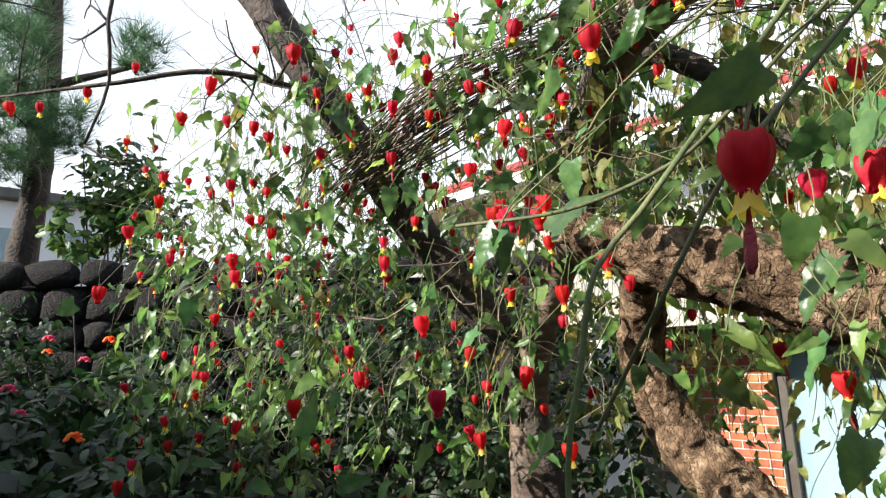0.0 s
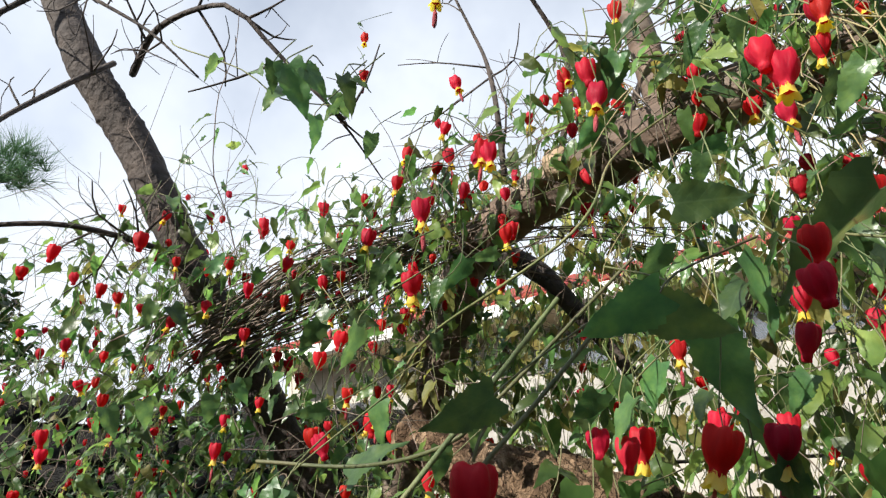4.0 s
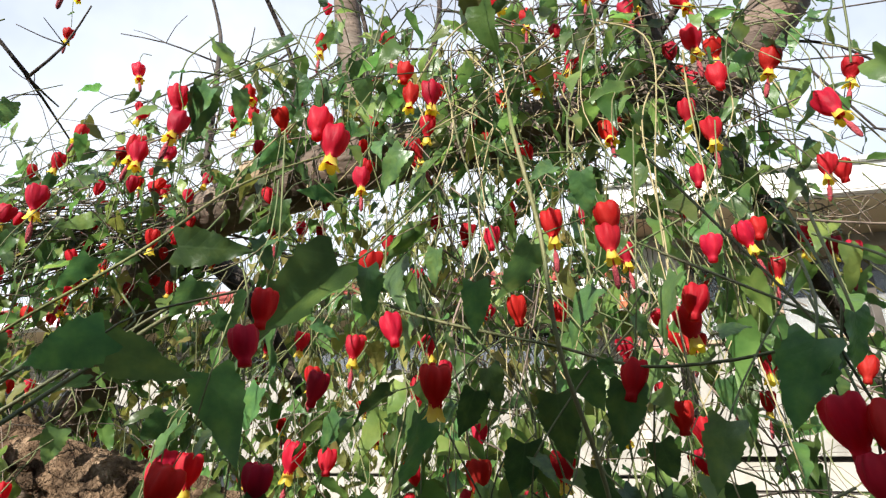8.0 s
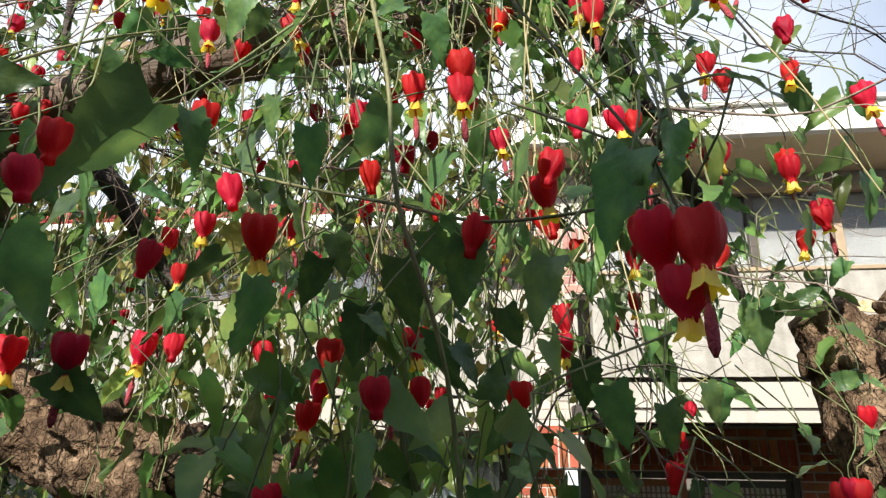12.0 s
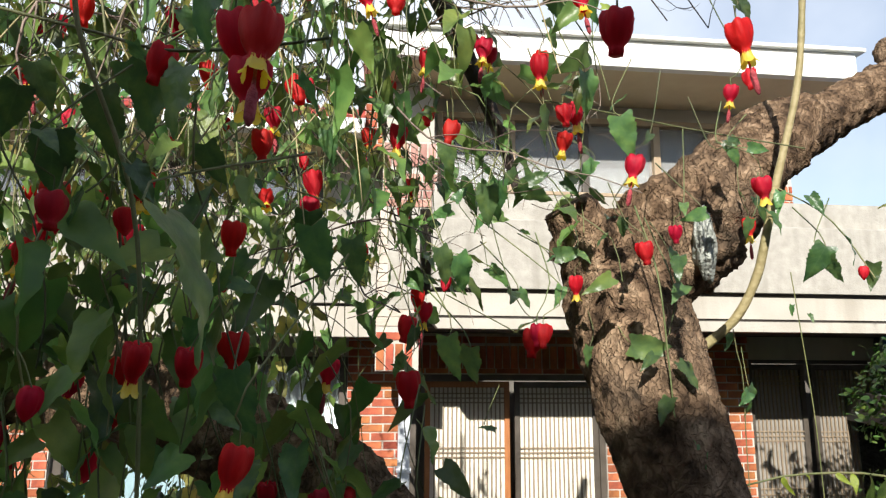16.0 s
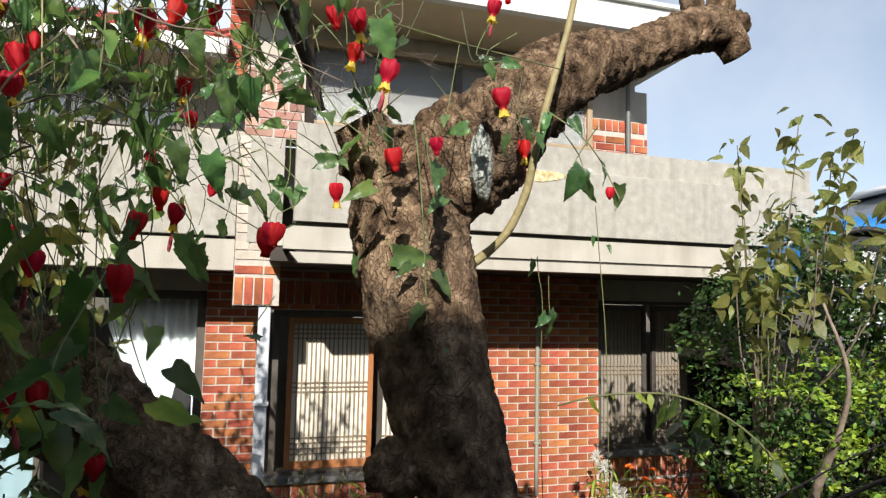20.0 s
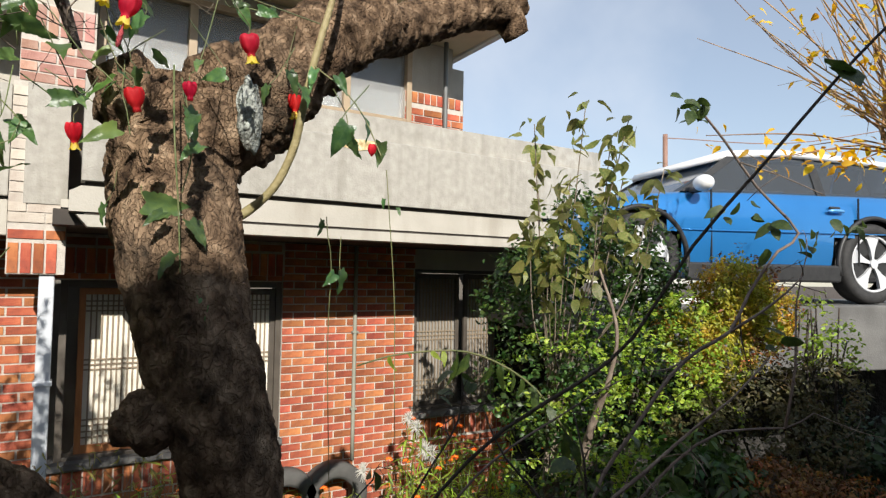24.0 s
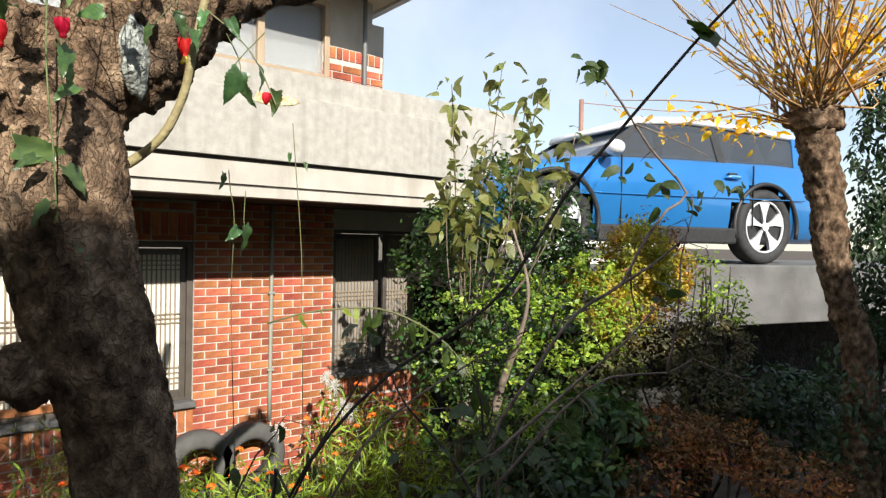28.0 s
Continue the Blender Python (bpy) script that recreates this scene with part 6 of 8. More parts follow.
LEAVES_4 = [(0.347, 1.363, 2.850, 0.369, 1.376, 2.826, 0), (0.397, 1.042, 2.489, 0.380, 1.035, 2.500, 43), (0.323, 1.196, 2.448, 0.334, 1.209, 2.416, 0),
    (0.278, 1.174, 2.428, 0.289, 1.193, 2.381, 20), (0.413, 1.043, 2.434, 0.427, 1.050, 2.422, 38), (0.711, 1.412, 2.740, 0.716, 1.429, 2.699, 40),
    (0.805, 1.693, 2.613, 0.775, 1.699, 2.582, 0), (0.682, 1.494, 2.797, 0.708, 1.517, 2.748, 0), (0.484, 1.444, 2.842, 0.466, 1.447, 2.825, 0),
    (0.249, 1.178, 2.403, 0.230, 1.186, 2.373, 0), (0.159, 1.227, 2.404, 0.135, 1.236, 2.370, 0), (0.311, 1.206, 2.385, 0.326, 1.196, 2.420, 12),
    (-0.022, 1.016, 2.499, -0.074, 1.000, 2.469, 62), (-0.373, 0.970, 2.822, -0.370, 1.000, 2.767, 36)]
LEAVES_5 = [(-0.359, 0.980, 2.818, -0.340, 1.006, 2.791, 0), (-0.386, 0.960, 2.826, -0.396, 0.970, 2.794, 17), (-0.332, 1.012, 2.813, -0.326, 1.036, 2.774, 0),
    (-0.323, 1.020, 2.809, -0.307, 1.035, 2.798, 0), (-0.404, 1.037, 2.804, -0.406, 1.055, 2.767, 12), (-0.379, 1.343, 2.485, -0.403, 1.353, 2.436, 0),
    (-0.014, 1.388, 2.505, -0.030, 1.400, 2.463, 0), (-0.163, 1.442, 2.546, -0.196, 1.454, 2.484, 41), (0.029, 1.260, 2.881, 0.030, 1.279, 2.845, 0),
    (-0.012, 1.320, 2.965, -0.014, 1.338, 2.928, 0), (-0.175, 1.302, 2.932, -0.177, 1.323, 2.889, 0), (0.131, 1.267, 2.763, 0.085, 1.260, 2.723, 49),
    (-0.832, 1.114, 2.521, -0.832, 1.135, 2.479, 0), (-0.570, 1.275, 2.641, -0.533, 1.303, 2.630, 30)]
LEAVES_6 = [(-0.572, 1.221, 2.620, -0.615, 1.216, 2.579, 36), (-0.781, 1.248, 2.569, -0.801, 1.259, 2.524, 0), (-0.405, 1.128, 2.402, -0.359, 1.131, 2.449, 43),
    (-0.056, 1.282, 2.862, -0.075, 1.278, 2.847, 0), (-0.399, 1.340, 2.717, -0.440, 1.344, 2.661, 48), (0.160, 1.224, 2.483, 0.144, 1.225, 2.461, 0),
    (-0.015, 1.299, 2.752, -0.052, 1.283, 2.740, 56), (-0.117, 1.256, 2.591, -0.100, 1.278, 2.569, 44), (-0.381, 1.401, 2.744, -0.423, 1.384, 2.727, 41),
    (-0.519, 1.315, 2.748, -0.553, 1.313, 2.713, 18), (-0.704, 1.319, 2.521, -0.685, 1.341, 2.501, 0), (0.101, 1.298, 2.517, 0.115, 1.317, 2.497, 17),
    (0.089, 1.262, 2.573, 0.107, 1.286, 2.546, 25), (-0.057, 1.107, 2.767, -0.081, 1.114, 2.736, 0)]
LEAVES_7 = [(-0.007, 1.245, 2.869, -0.036, 1.251, 2.838, 0), (-0.036, 1.030, 2.497, 0.014, 1.056, 2.471, 62), (0.507, 1.478, 3.051, 0.477, 1.491, 3.004, 0),
    (0.059, 1.285, 2.820, 0.033, 1.290, 2.795, 0), (-0.512, 1.245, 2.930, -0.531, 1.257, 2.893, 0), (-0.386, 1.023, 2.389, -0.412, 1.005, 2.351, 37),
    (-0.385, 1.024, 2.388, -0.384, 1.036, 2.345, 0), (-0.224, 1.403, 2.364, -0.267, 1.372, 2.300, 30), (-0.137, 0.995, 2.443, -0.171, 0.967, 2.411, 61),
    (-0.133, 1.248, 2.472, -0.163, 1.229, 2.422, 32), (-0.484, 1.161, 2.485, -0.513, 1.134, 2.470, 50), (-0.887, 1.089, 2.513, -0.880, 1.109, 2.466, 8),
    (-0.699, 1.142, 2.520, -0.706, 1.146, 2.477, 0), (-0.579, 1.241, 2.646, -0.606, 1.223, 2.604, 41)]
LEAVES_8 = [(-0.347, 1.070, 2.546, -0.356, 1.074, 2.495, 45), (-0.354, 1.208, 2.566, -0.352, 1.218, 2.536, 0), (-0.362, 1.232, 2.438, -0.367, 1.239, 2.392, 0),
    (-0.405, 1.173, 2.487, -0.415, 1.176, 2.433, 51), (-0.200, 1.305, 2.262, -0.180, 1.335, 2.230, 31), (-0.215, 1.315, 2.279, -0.245, 1.294, 2.228, 56),
    (-0.163, 1.180, 2.201, -0.184, 1.168, 2.159, 0), (-0.423, 1.253, 2.392, -0.456, 1.219, 2.382, 52), (-0.406, 1.095, 2.200, -0.418, 1.095, 2.150, 47),
    (-0.566, 1.348, 2.289, -0.571, 1.353, 2.251, 0), (-0.968, 0.959, 2.381, -0.979, 0.960, 2.334, 0), (-1.060, 0.998, 2.422, -1.104, 0.957, 2.398, 48),
    (-1.067, 0.990, 2.424, -1.050, 1.004, 2.442, 0), (-0.818, 1.125, 2.667, -0.801, 1.153, 2.631, 0)]
LEAVES_9 = [(-0.759, 1.218, 2.555, -0.744, 1.242, 2.525, 0), (-0.683, 1.290, 2.313, -0.714, 1.263, 2.286, 32), (-0.724, 1.210, 2.154, -0.736, 1.210, 2.103, 28),
    (-0.815, 1.123, 2.105, -0.781, 1.160, 2.107, 39), (-1.256, 0.865, 2.399, -1.292, 0.831, 2.378, 25), (-0.119, 1.109, 2.488, -0.147, 1.080, 2.481, 59),
    (-0.324, 1.079, 2.609, -0.336, 1.073, 2.578, 0), (-0.282, 1.128, 2.596, -0.294, 1.124, 2.564, 30), (-0.446, 1.339, 2.254, -0.449, 1.345, 2.215, 0),
    (-0.723, 1.267, 2.228, -0.750, 1.244, 2.204, 36), (-0.511, 1.218, 2.445, -0.522, 1.213, 2.417, 18), (-0.883, 1.168, 2.225, -0.900, 1.156, 2.201, 0),
    (-1.196, 0.973, 2.235, -1.194, 0.982, 2.207, 0), (-0.935, 1.126, 2.165, -0.901, 1.148, 2.226, 48)]
LEAVES_10 = [(-0.858, 1.209, 2.757, -0.840, 1.216, 2.805, 28), (-0.924, 1.151, 2.702, -0.938, 1.148, 2.653, 26), (0.352, 1.038, 2.357, 0.398, 1.040, 2.305, 55),
    (0.365, 1.151, 2.281, 0.374, 1.158, 2.232, 25), (0.526, 1.453, 2.418, 0.543, 1.458, 2.372, 8), (0.582, 1.433, 2.490, 0.581, 1.441, 2.441, 0),
    (0.428, 1.462, 2.511, 0.448, 1.467, 2.462, 27), (0.400, 1.249, 2.398, 0.412, 1.256, 2.347, 0), (0.434, 1.227, 2.383, 0.443, 1.231, 2.345, 12),
    (0.439, 1.537, 2.359, 0.456, 1.546, 2.292, 50), (0.560, 1.427, 2.301, 0.558, 1.434, 2.257, 0), (0.755, 1.452, 2.593, 0.771, 1.459, 2.537, 0),
    (0.694, 1.404, 2.626, 0.708, 1.411, 2.573, 41), (0.692, 1.540, 2.427, 0.732, 1.533, 2.433, 29)]
LEAVES_11 = [(1.078, 1.532, 2.448, 1.055, 1.543, 2.400, 37), (1.082, 1.534, 2.434, 1.097, 1.538, 2.394, 29), (0.424, 1.401, 2.572, 0.459, 1.394, 2.583, 6),
    (0.399, 1.362, 2.525, 0.404, 1.367, 2.489, 4), (0.366, 1.302, 2.605, 0.378, 1.304, 2.579, 0), (0.486, 1.464, 2.450, 0.494, 1.471, 2.402, 31),
    (1.322, 2.147, 2.229, 1.341, 2.157, 2.157, 54), (0.478, 1.253, 2.187, 0.432, 1.263, 2.163, 55), (0.351, 1.353, 2.310, 0.335, 1.359, 2.288, 0),
    (0.550, 1.499, 2.488, 0.565, 1.494, 2.510, 0), (0.633, 1.506, 2.375, 0.654, 1.507, 2.354, 9), (0.488, 1.438, 2.292, 0.471, 1.445, 2.267, 0),
    (0.369, 1.162, 2.519, 0.389, 1.158, 2.528, 0), (0.350, 1.055, 2.443, 0.337, 1.062, 2.407, 21)]
LEAVES_12 = [(0.294, 1.139, 2.413, 0.313, 1.140, 2.391, 0), (0.642, 1.482, 2.511, 0.670, 1.476, 2.526, 25), (0.888, 1.502, 2.484, 0.858, 1.508, 2.474, 39),
    (0.540, 1.479, 2.315, 0.549, 1.481, 2.259, 15), (0.590, 1.479, 2.508, 0.576, 1.486, 2.469, 0), (0.635, 1.515, 2.534, 0.606, 1.526, 2.505, 25),
    (0.536, 1.489, 2.561, 0.543, 1.491, 2.521, 0), (0.722, 1.552, 2.437, 0.682, 1.563, 2.432, 26), (0.845, 1.527, 2.436, 0.869, 1.524, 2.390, 36),
    (0.805, 1.571, 2.311, 0.866, 1.554, 2.300, 62), (0.444, 1.291, 2.153, 0.498, 1.274, 2.173, 47), (0.503, 1.327, 2.151, 0.531, 1.321, 2.129, 42),
    (0.884, 1.443, 2.555, 0.904, 1.436, 2.562, 0), (0.912, 1.435, 2.552, 0.938, 1.428, 2.548, 24)]
LEAVES_13 = [(0.892, 1.441, 2.553, 0.906, 1.439, 2.531, 22), (0.483, 1.521, 2.369, 0.445, 1.533, 2.360, 49), (0.595, 1.532, 2.478, 0.576, 1.539, 2.458, 0),
    (0.408, 1.491, 2.365, 0.433, 1.485, 2.352, 0), (0.785, 1.530, 2.479, 0.781, 1.533, 2.453, 0), (0.757, 1.605, 2.307, 0.749, 1.610, 2.279, 18),
    (0.901, 1.571, 2.235, 0.861, 1.584, 2.216, 55), (0.894, 1.577, 2.193, 0.933, 1.566, 2.184, 55), (0.941, 1.486, 2.473, 0.929, 1.492, 2.450, 0),
    (0.628, 1.653, 2.187, 0.605, 1.659, 2.196, 27), (0.636, 1.534, 2.323, 0.663, 1.524, 2.353, 44)]
LEAF_SETS = [LEAVES_1, LEAVES_2, LEAVES_3, LEAVES_4, LEAVES_5, LEAVES_6, LEAVES_7, LEAVES_8, LEAVES_9, LEAVES_10, LEAVES_11, LEAVES_12, LEAVES_13]
for group, form in LANTERNS:
    for i, (x, y, z, size) in enumerate(group):
        q = Vector((x, y, z + 0.012 * size))
        vine.flower(rv, q, size * 0.98, petals=form > 0, stamen=form == 2 or (form == 1 and i % 3 == 0), tilt=0.13)
        up = q + Vector((rv.gauss(0, 0.012), rv.gauss(0, 0.012), rv.uniform(0.025, 0.05)))
        top = up + Vector((rv.gauss(0, 0.05), 0.05 + rv.gauss(0, 0.04), rv.uniform(0.04, 0.14)))
        vine.stem([q, q + Vector((0, 0, 0.012)), up, top], 0.0006, 0.0009, 4, 0.02)
        if rv.random() < 0.5:
            vine.leaf(rv, up, rv.uniform(0.018, 0.034), near=True)
VIEW_SIDE = Vector((0.3, 0.72, 2.42))
for group in LEAF_SETS:
    for i, (x, y, z, tx, ty, tz, turn) in enumerate(group):
        p, d = Vector((x, y, z)), Vector((tx - x, ty - y, tz - z))
        size = d.length
        d.normalize()
        n = VIEW_SIDE + Vector((rv.gauss(0, 0.12), 0, rv.uniform(0.25, 0.8))) - p
        n = (n - d * n.dot(d)).normalized()
        n = Matrix.Rotation(radians(turn if i % 2 else -turn), 3, d) @ n
        vine.near.append(Matrix.Translation(p) @ Matrix((d.cross(n), d, n)).transposed().to_4x4() @ Matrix.Diagonal((size * 0.92, size, size, 1)))
        up = p - d * 0.012 + Vector((rv.gauss(0, 0.01), 0.015, 0.012))
        vine.stem([p, up, up + Vector((rv.gauss(0, 0.04), 0.05, rv.uniform(0.03, 0.09)))], 0.0007, 0.001, 4, 0.02)
vine.flower(rv, (-0.147, 0.983, 2.397), 1.22, stamen=True, tilt=0.04)
vine.stem([(-0.147, 0.983, 2.40), (-0.144, 0.987, 2.415), (-0.15, 1.01, 2.43)], 0.0012, 0.0014, 5, 0.01)

# long green canes near the path
for pts, w in (([(-0.15, 1.13, 2.55), (-0.20, 1.04, 2.43), (-0.23, 1.0, 2.37), (-0.25, 0.97, 2.33), (-0.26, 0.96, 2.27), (-0.28, 0.96, 2.17), (-0.29, 0.98, 1.9)], 0.0024),
               ([(-0.08, 1.15, 2.56), (-0.14, 1.05, 2.44), (-0.17, 1.0, 2.38), (-0.20, 0.98, 2.32), (-0.24, 0.99, 2.27), (-0.28, 1.0, 2.22)], 0.002),
               ([(-0.50, 1.08, 2.42), (-0.36, 1.09, 2.41), (-0.24, 1.07, 2.42), (-0.20, 1.1, 2.46), (-0.1, 1.2, 2.6)], 0.0022),
               ([(0.2, 1.3, 2.85), (0.23, 1.13, 2.69), (0.25, 1.12, 2.59), (0.26, 1.12, 2.5), (0.29, 1.17, 2.37), (0.30, 1.2, 2.1)], 0.0019),
               ([(0.03, 1.24, 2.61), (0.14, 1.18, 2.55), (0.26, 1.15, 2.51), (0.31, 1.13, 2.49), (0.37, 1.12, 2.49), (0.42, 1.12, 2.5)], 0.0014),
               ([(-0.45, 1.25, 2.52), (-0.37, 1.22, 2.57), (-0.14, 1.15, 2.62), (-0.14, 1.3, 2.78), (-0.1, 1.5, 2.95)], 0.0018),
               ([(0.05, 1.7, 3.12), (0.10, 1.4, 2.98), (0.14, 1.3, 2.8), (0.2, 1.28, 2.6), (0.24, 1.3, 2.3)], 0.0016),
               ([(0.3, 1.72, 3.1), (0.27, 1.5, 3.0), (0.26, 1.42, 2.8), (0.3, 1.4, 2.5), (0.33, 1.42, 2.2)], 0.0016)):
    vine.stem(pts, w, w * 0.8, 7, 0.02)
    for q in resample(pts, 0.05)[1::2]:
        if rv.random() < 0.16:
            vine.leaf(rv, q + Vector((rv.gauss(0, 0.015), rv.gauss(0, 0.015), 0)), rv.uniform(0.018, 0.032), near=True)

# leaves and lanterns that hang before the shaded low limb
for p in ((0.438, 1.505, 2.06), (0.455, 1.51, 2.062), (0.40, 1.46, 2.12)):
    vine.flower(rv, p, 0.85, petals=False, tilt=0.1)
    vine.stem([p, (p[0], p[1] + 0.01, p[2] + 0.05), (p[0] - 0.02, p[1] + 0.04, p[2] + 0.16), (p[0] - 0.03, p[1] + 0.06, p[2] + 0.4)], 0.0008, 0.001, 4, 0.03)
for p in ((0.42, 1.36, 2.17), (0.38, 1.38, 2.20), (0.46, 1.35, 2.14), (0.33, 1.42, 2.22), (0.48, 1.38, 2.10), (0.36, 1.36, 2.12), (0.30, 1.40, 2.14)):
    vine.leaf(rv, Vector(p), rv.uniform(0.05, 0.075), out=(rv.gauss(0, 0.6), -0.8, 0.4), near=True)
# curtain close to the path
def any_side(r):
    a = r.uniform(0, 6.3)
    return (0.9 * math.cos(a), 0.9 * math.sin(a) - 0.35, 0.1)


for k in range(5):
    x = rv.uniform(-0.12, 0.34)
    vine.strand(rv, (x, rv.uniform(1.17, 1.5), rv.uniform(2.54, 2.92) - 0.12 * max(0, x)), rv.uniform(0.15, 0.36), (0, -0.1), leaf=0.060, gap=0.068, bloom=0.18, near=True, thick=0.001, out=any_side(rv))
# shaded shoots in the middle, close to the path
for k in range(3):
    vine.strand(rv, (rv.uniform(0.10, 0.34), rv.uniform(1.2, 1.34), rv.uniform(2.36, 2.60)), rv.uniform(0.14, 0.32), (rv.gauss(0, 0.15), -0.1), leaf=0.054, gap=0.062, bloom=0.30, near=True, thick=0.001, out=any_side(rv))
for k in range(17):
    vine.strand(rv, (rv.uniform(0.0, 0.45), rv.uniform(1.34, 1.6), rv.uniform(2.45, 2.85)), rv.uniform(0.2, 0.45), (0, -0.1), leaf=0.058, gap=0.062, bloom=0.14, out=any_side(rv), dry=0.06)
for k in range(4):
    vine.strand(rv, (rv.uniform(-0.08, 0.22), rv.uniform(1.2, 1.35), rv.uniform(2.22, 2.40)), rv.uniform(0.15, 0.3), (rv.gauss(0, 0.15), 0), leaf=0.058, gap=0.06, bloom=0.2, near=True, thick=0.001, out=any_side(rv))
for k in range(7):
    vine.strand(rv, (rv.uniform(0.24, 0.42), rv.uniform(1.38, 1.46), rv.uniform(2.28, 2.45)), rv.uniform(0.15, 0.32), (rv.gauss(0, 0.15), 0), leaf=0.058, gap=0.06, bloom=0.16, near=True, thick=0.001, out=any_side(rv))
for k in range(2):
    vine.strand(rv, (rv.uniform(0.22, 0.34), rv.uniform(1.12, 1.22), rv.uniform(2.42, 2.52)), rv.uniform(0.12, 0.26), (rv.gauss(0, 0.1), 0), leaf=0.052, gap=0.052, bloom=0.2, near=True, thick=0.001, out=any_side(rv))
for k in range(10):
    vine.strand(rv, (rv.uniform(-0.06, 0.30), rv.uniform(1.16, 1.42), rv.uniform(2.34, 2.58)), rv.uniform(0.16, 0.34), (rv.gauss(0, 0.15), 0), leaf=0.056, gap=0.040, bloom=0.05, thick=0.001, out=any_side(rv))
for k in range(8):
    vine.strand(rv, (rv.uniform(0.20, 0.52), rv.uniform(1.30, 1.52), rv.uniform(2.12, 2.34)), rv.uniform(0.12, 0.28), (rv.gauss(0, 0.2), 0), leaf=0.054, gap=0.042, bloom=0.07, thick=0.001, out=any_side(rv))
# dense shaded shoots under the flowering edge
for k in range(22):
    vine.strand(rv, (rv.uniform(-0.22, 0.24), rv.uniform(1.18, 1.5), rv.uniform(2.30, 2.50)), rv.uniform(0.18, 0.34), (rv.gauss(0, 0.15), 0), leaf=0.050, gap=0.036, bloom=0.05, thick=0.001, out=any_side(rv))
# shoots over the end of the low limb
for k in range(16):
    vine.strand(rv, (rv.uniform(-0.75, 0.1), rv.uniform(1.45, 1.7), rv.uniform(2.42, 2.62)), rv.uniform(0.12, 0.3), (rv.gauss(0, 0.3), -0.3), leaf=0.056, gap=0.062, bloom=0.08, out=any_side(rv))
# drooping edge towards the pollard, thinner and smaller
for k in range(64):
    p = rv.choice(drop_line)
    vine.strand(rv, p + Vector((rv.gauss(-0.12, 0.13), rv.gauss(-0.1, 0.12), rv.gauss(0, 0.08))), rv.uniform(0.2, 0.6), (rv.gauss(0.0, 0.4), -0.3 + rv.gauss(0, 0.3)), leaf=0.05, gap=0.06, bloom=0.05, rise=rv.uniform(0, 0.8), out=any_side(rv))
for k in range(15):
    vine.strand(rv, (rv.uniform(0.3, 0.7), rv.uniform(1.5, 1.9), rv.uniform(2.45, 2.75)), rv.uniform(0.15, 0.35), (rv.gauss(0.1, 0.4), -0.2), leaf=0.046, gap=0.058, bloom=0.02, out=any_side(rv))
for k in range(60):
    p = rv.choice(drop_line)
    vine.twig(rv, p + Vector((rv.gauss(-0.1, 0.15), rv.gauss(-0.1, 0.12), rv.gauss(-0.08, 0.12))), rv.uniform(0.12, 0.32), rv.uniform(-1.0, 0.1), rv.uniform(0.0008, 0.0015))
for k in range(36):
    vine.twig(rv, (rv.uniform(0.0, 0.5), rv.uniform(1.3, 1.6), rv.uniform(2.35, 2.85)), rv.uniform(0.15, 0.4), rv.uniform(-1.0, 0.2), rv.uniform(0.0008, 0.0017))
# pale arching stems between the limb and the hanging edge
for k in range(48):
    a = Vector((rv.gauss(0.24, 0.17), rv.uniform(1.4, 1.7), rv.uniform(2.9, 3.12)))
    b = a + Vector((rv.gauss(0.02, 0.08), -rv.uniform(0.08, 0.3), -rv.uniform(0.2, 0.6)))
    tube(vine.canes, [a, a.lerp(b, 0.35) + Vector((rv.gauss(0, 0.04), -0.03, 0.04)), a.lerp(b, 0.7) + Vector((rv.gauss(0, 0.03), 0, 0.02)), b], [rv.uniform(0.0009, 0.0018), 0.0007], step=0.03, seg=4, cap=False)
for k in range(14):
    p = Vector((rv.gauss(-0.52, 0.025), rv.gauss(1.39, 0.02), rv.uniform(2.54, 2.62)))
    vine.dry.append(leaf_pose(rv, p, rv.uniform(0.025, 0.04)))
vine.finish()

# the growth that wraps the arching limb
rv = random.Random(24)
vine_c = Vine("flowering_vine", "dense climbing vine with scarlet lantern flowers wrapped round the arching limb", (-0.3, 1.75, 2.9))
for k in range(95):
    p = rv.choice(limb_line)
    vine_c.strand(rv, p + Vector((rv.gauss(0, 0.06), rv.gauss(-0.08, 0.09), rv.gauss(0.03, 0.05))), rv.uniform(0.15, 0.6), (rv.gauss(0, 0.4), -0.6 + rv.gauss(0, 0.4)), leaf=0.056, gap=0.06, bloom=0.15, rise=rv.uniform(0, 1.2), out=any_side(rv), dry=0.05, near=k < 34)
for k in range(85):
    p = rv.choice(limb_line)
    vine_c.strand(rv, p + Vector((rv.gauss(0, 0.06), rv.gauss(0, 0.08), 0.05)), rv.uniform(0.15, 0.6), (rv.gauss(0, 0.5), rv.gauss(-0.2, 0.5)), leaf=0.05, gap=0.058, bloom=0.16, rise=rv.uniform(1.8, 3.8), out=any_side(rv), dry=0.05)
for k in range(90):
    vine_c.twig(rv, rv.choice(limb_line) + Vector((rv.gauss(0, 0.08), rv.gauss(-0.08, 0.1), rv.gauss(0, 0.08))), rv.uniform(0.2, 0.55), rv.uniform(-0.8, 1.2), rv.uniform(0.001, 0.002))
# mass behind and below the limb
for k in range(165):
    vine_c.strand(rv, (rv.uniform(-0.95, 0.42), rv.uniform(1.9, 2.25), rv.uniform(2.5, 3.12)), rv.uniform(0.25, 0.6), (rv.gauss(0, 0.3), -0.2), leaf=0.056, gap=0.062, bloom=0.035, dry=0.22, out=any_side(rv))
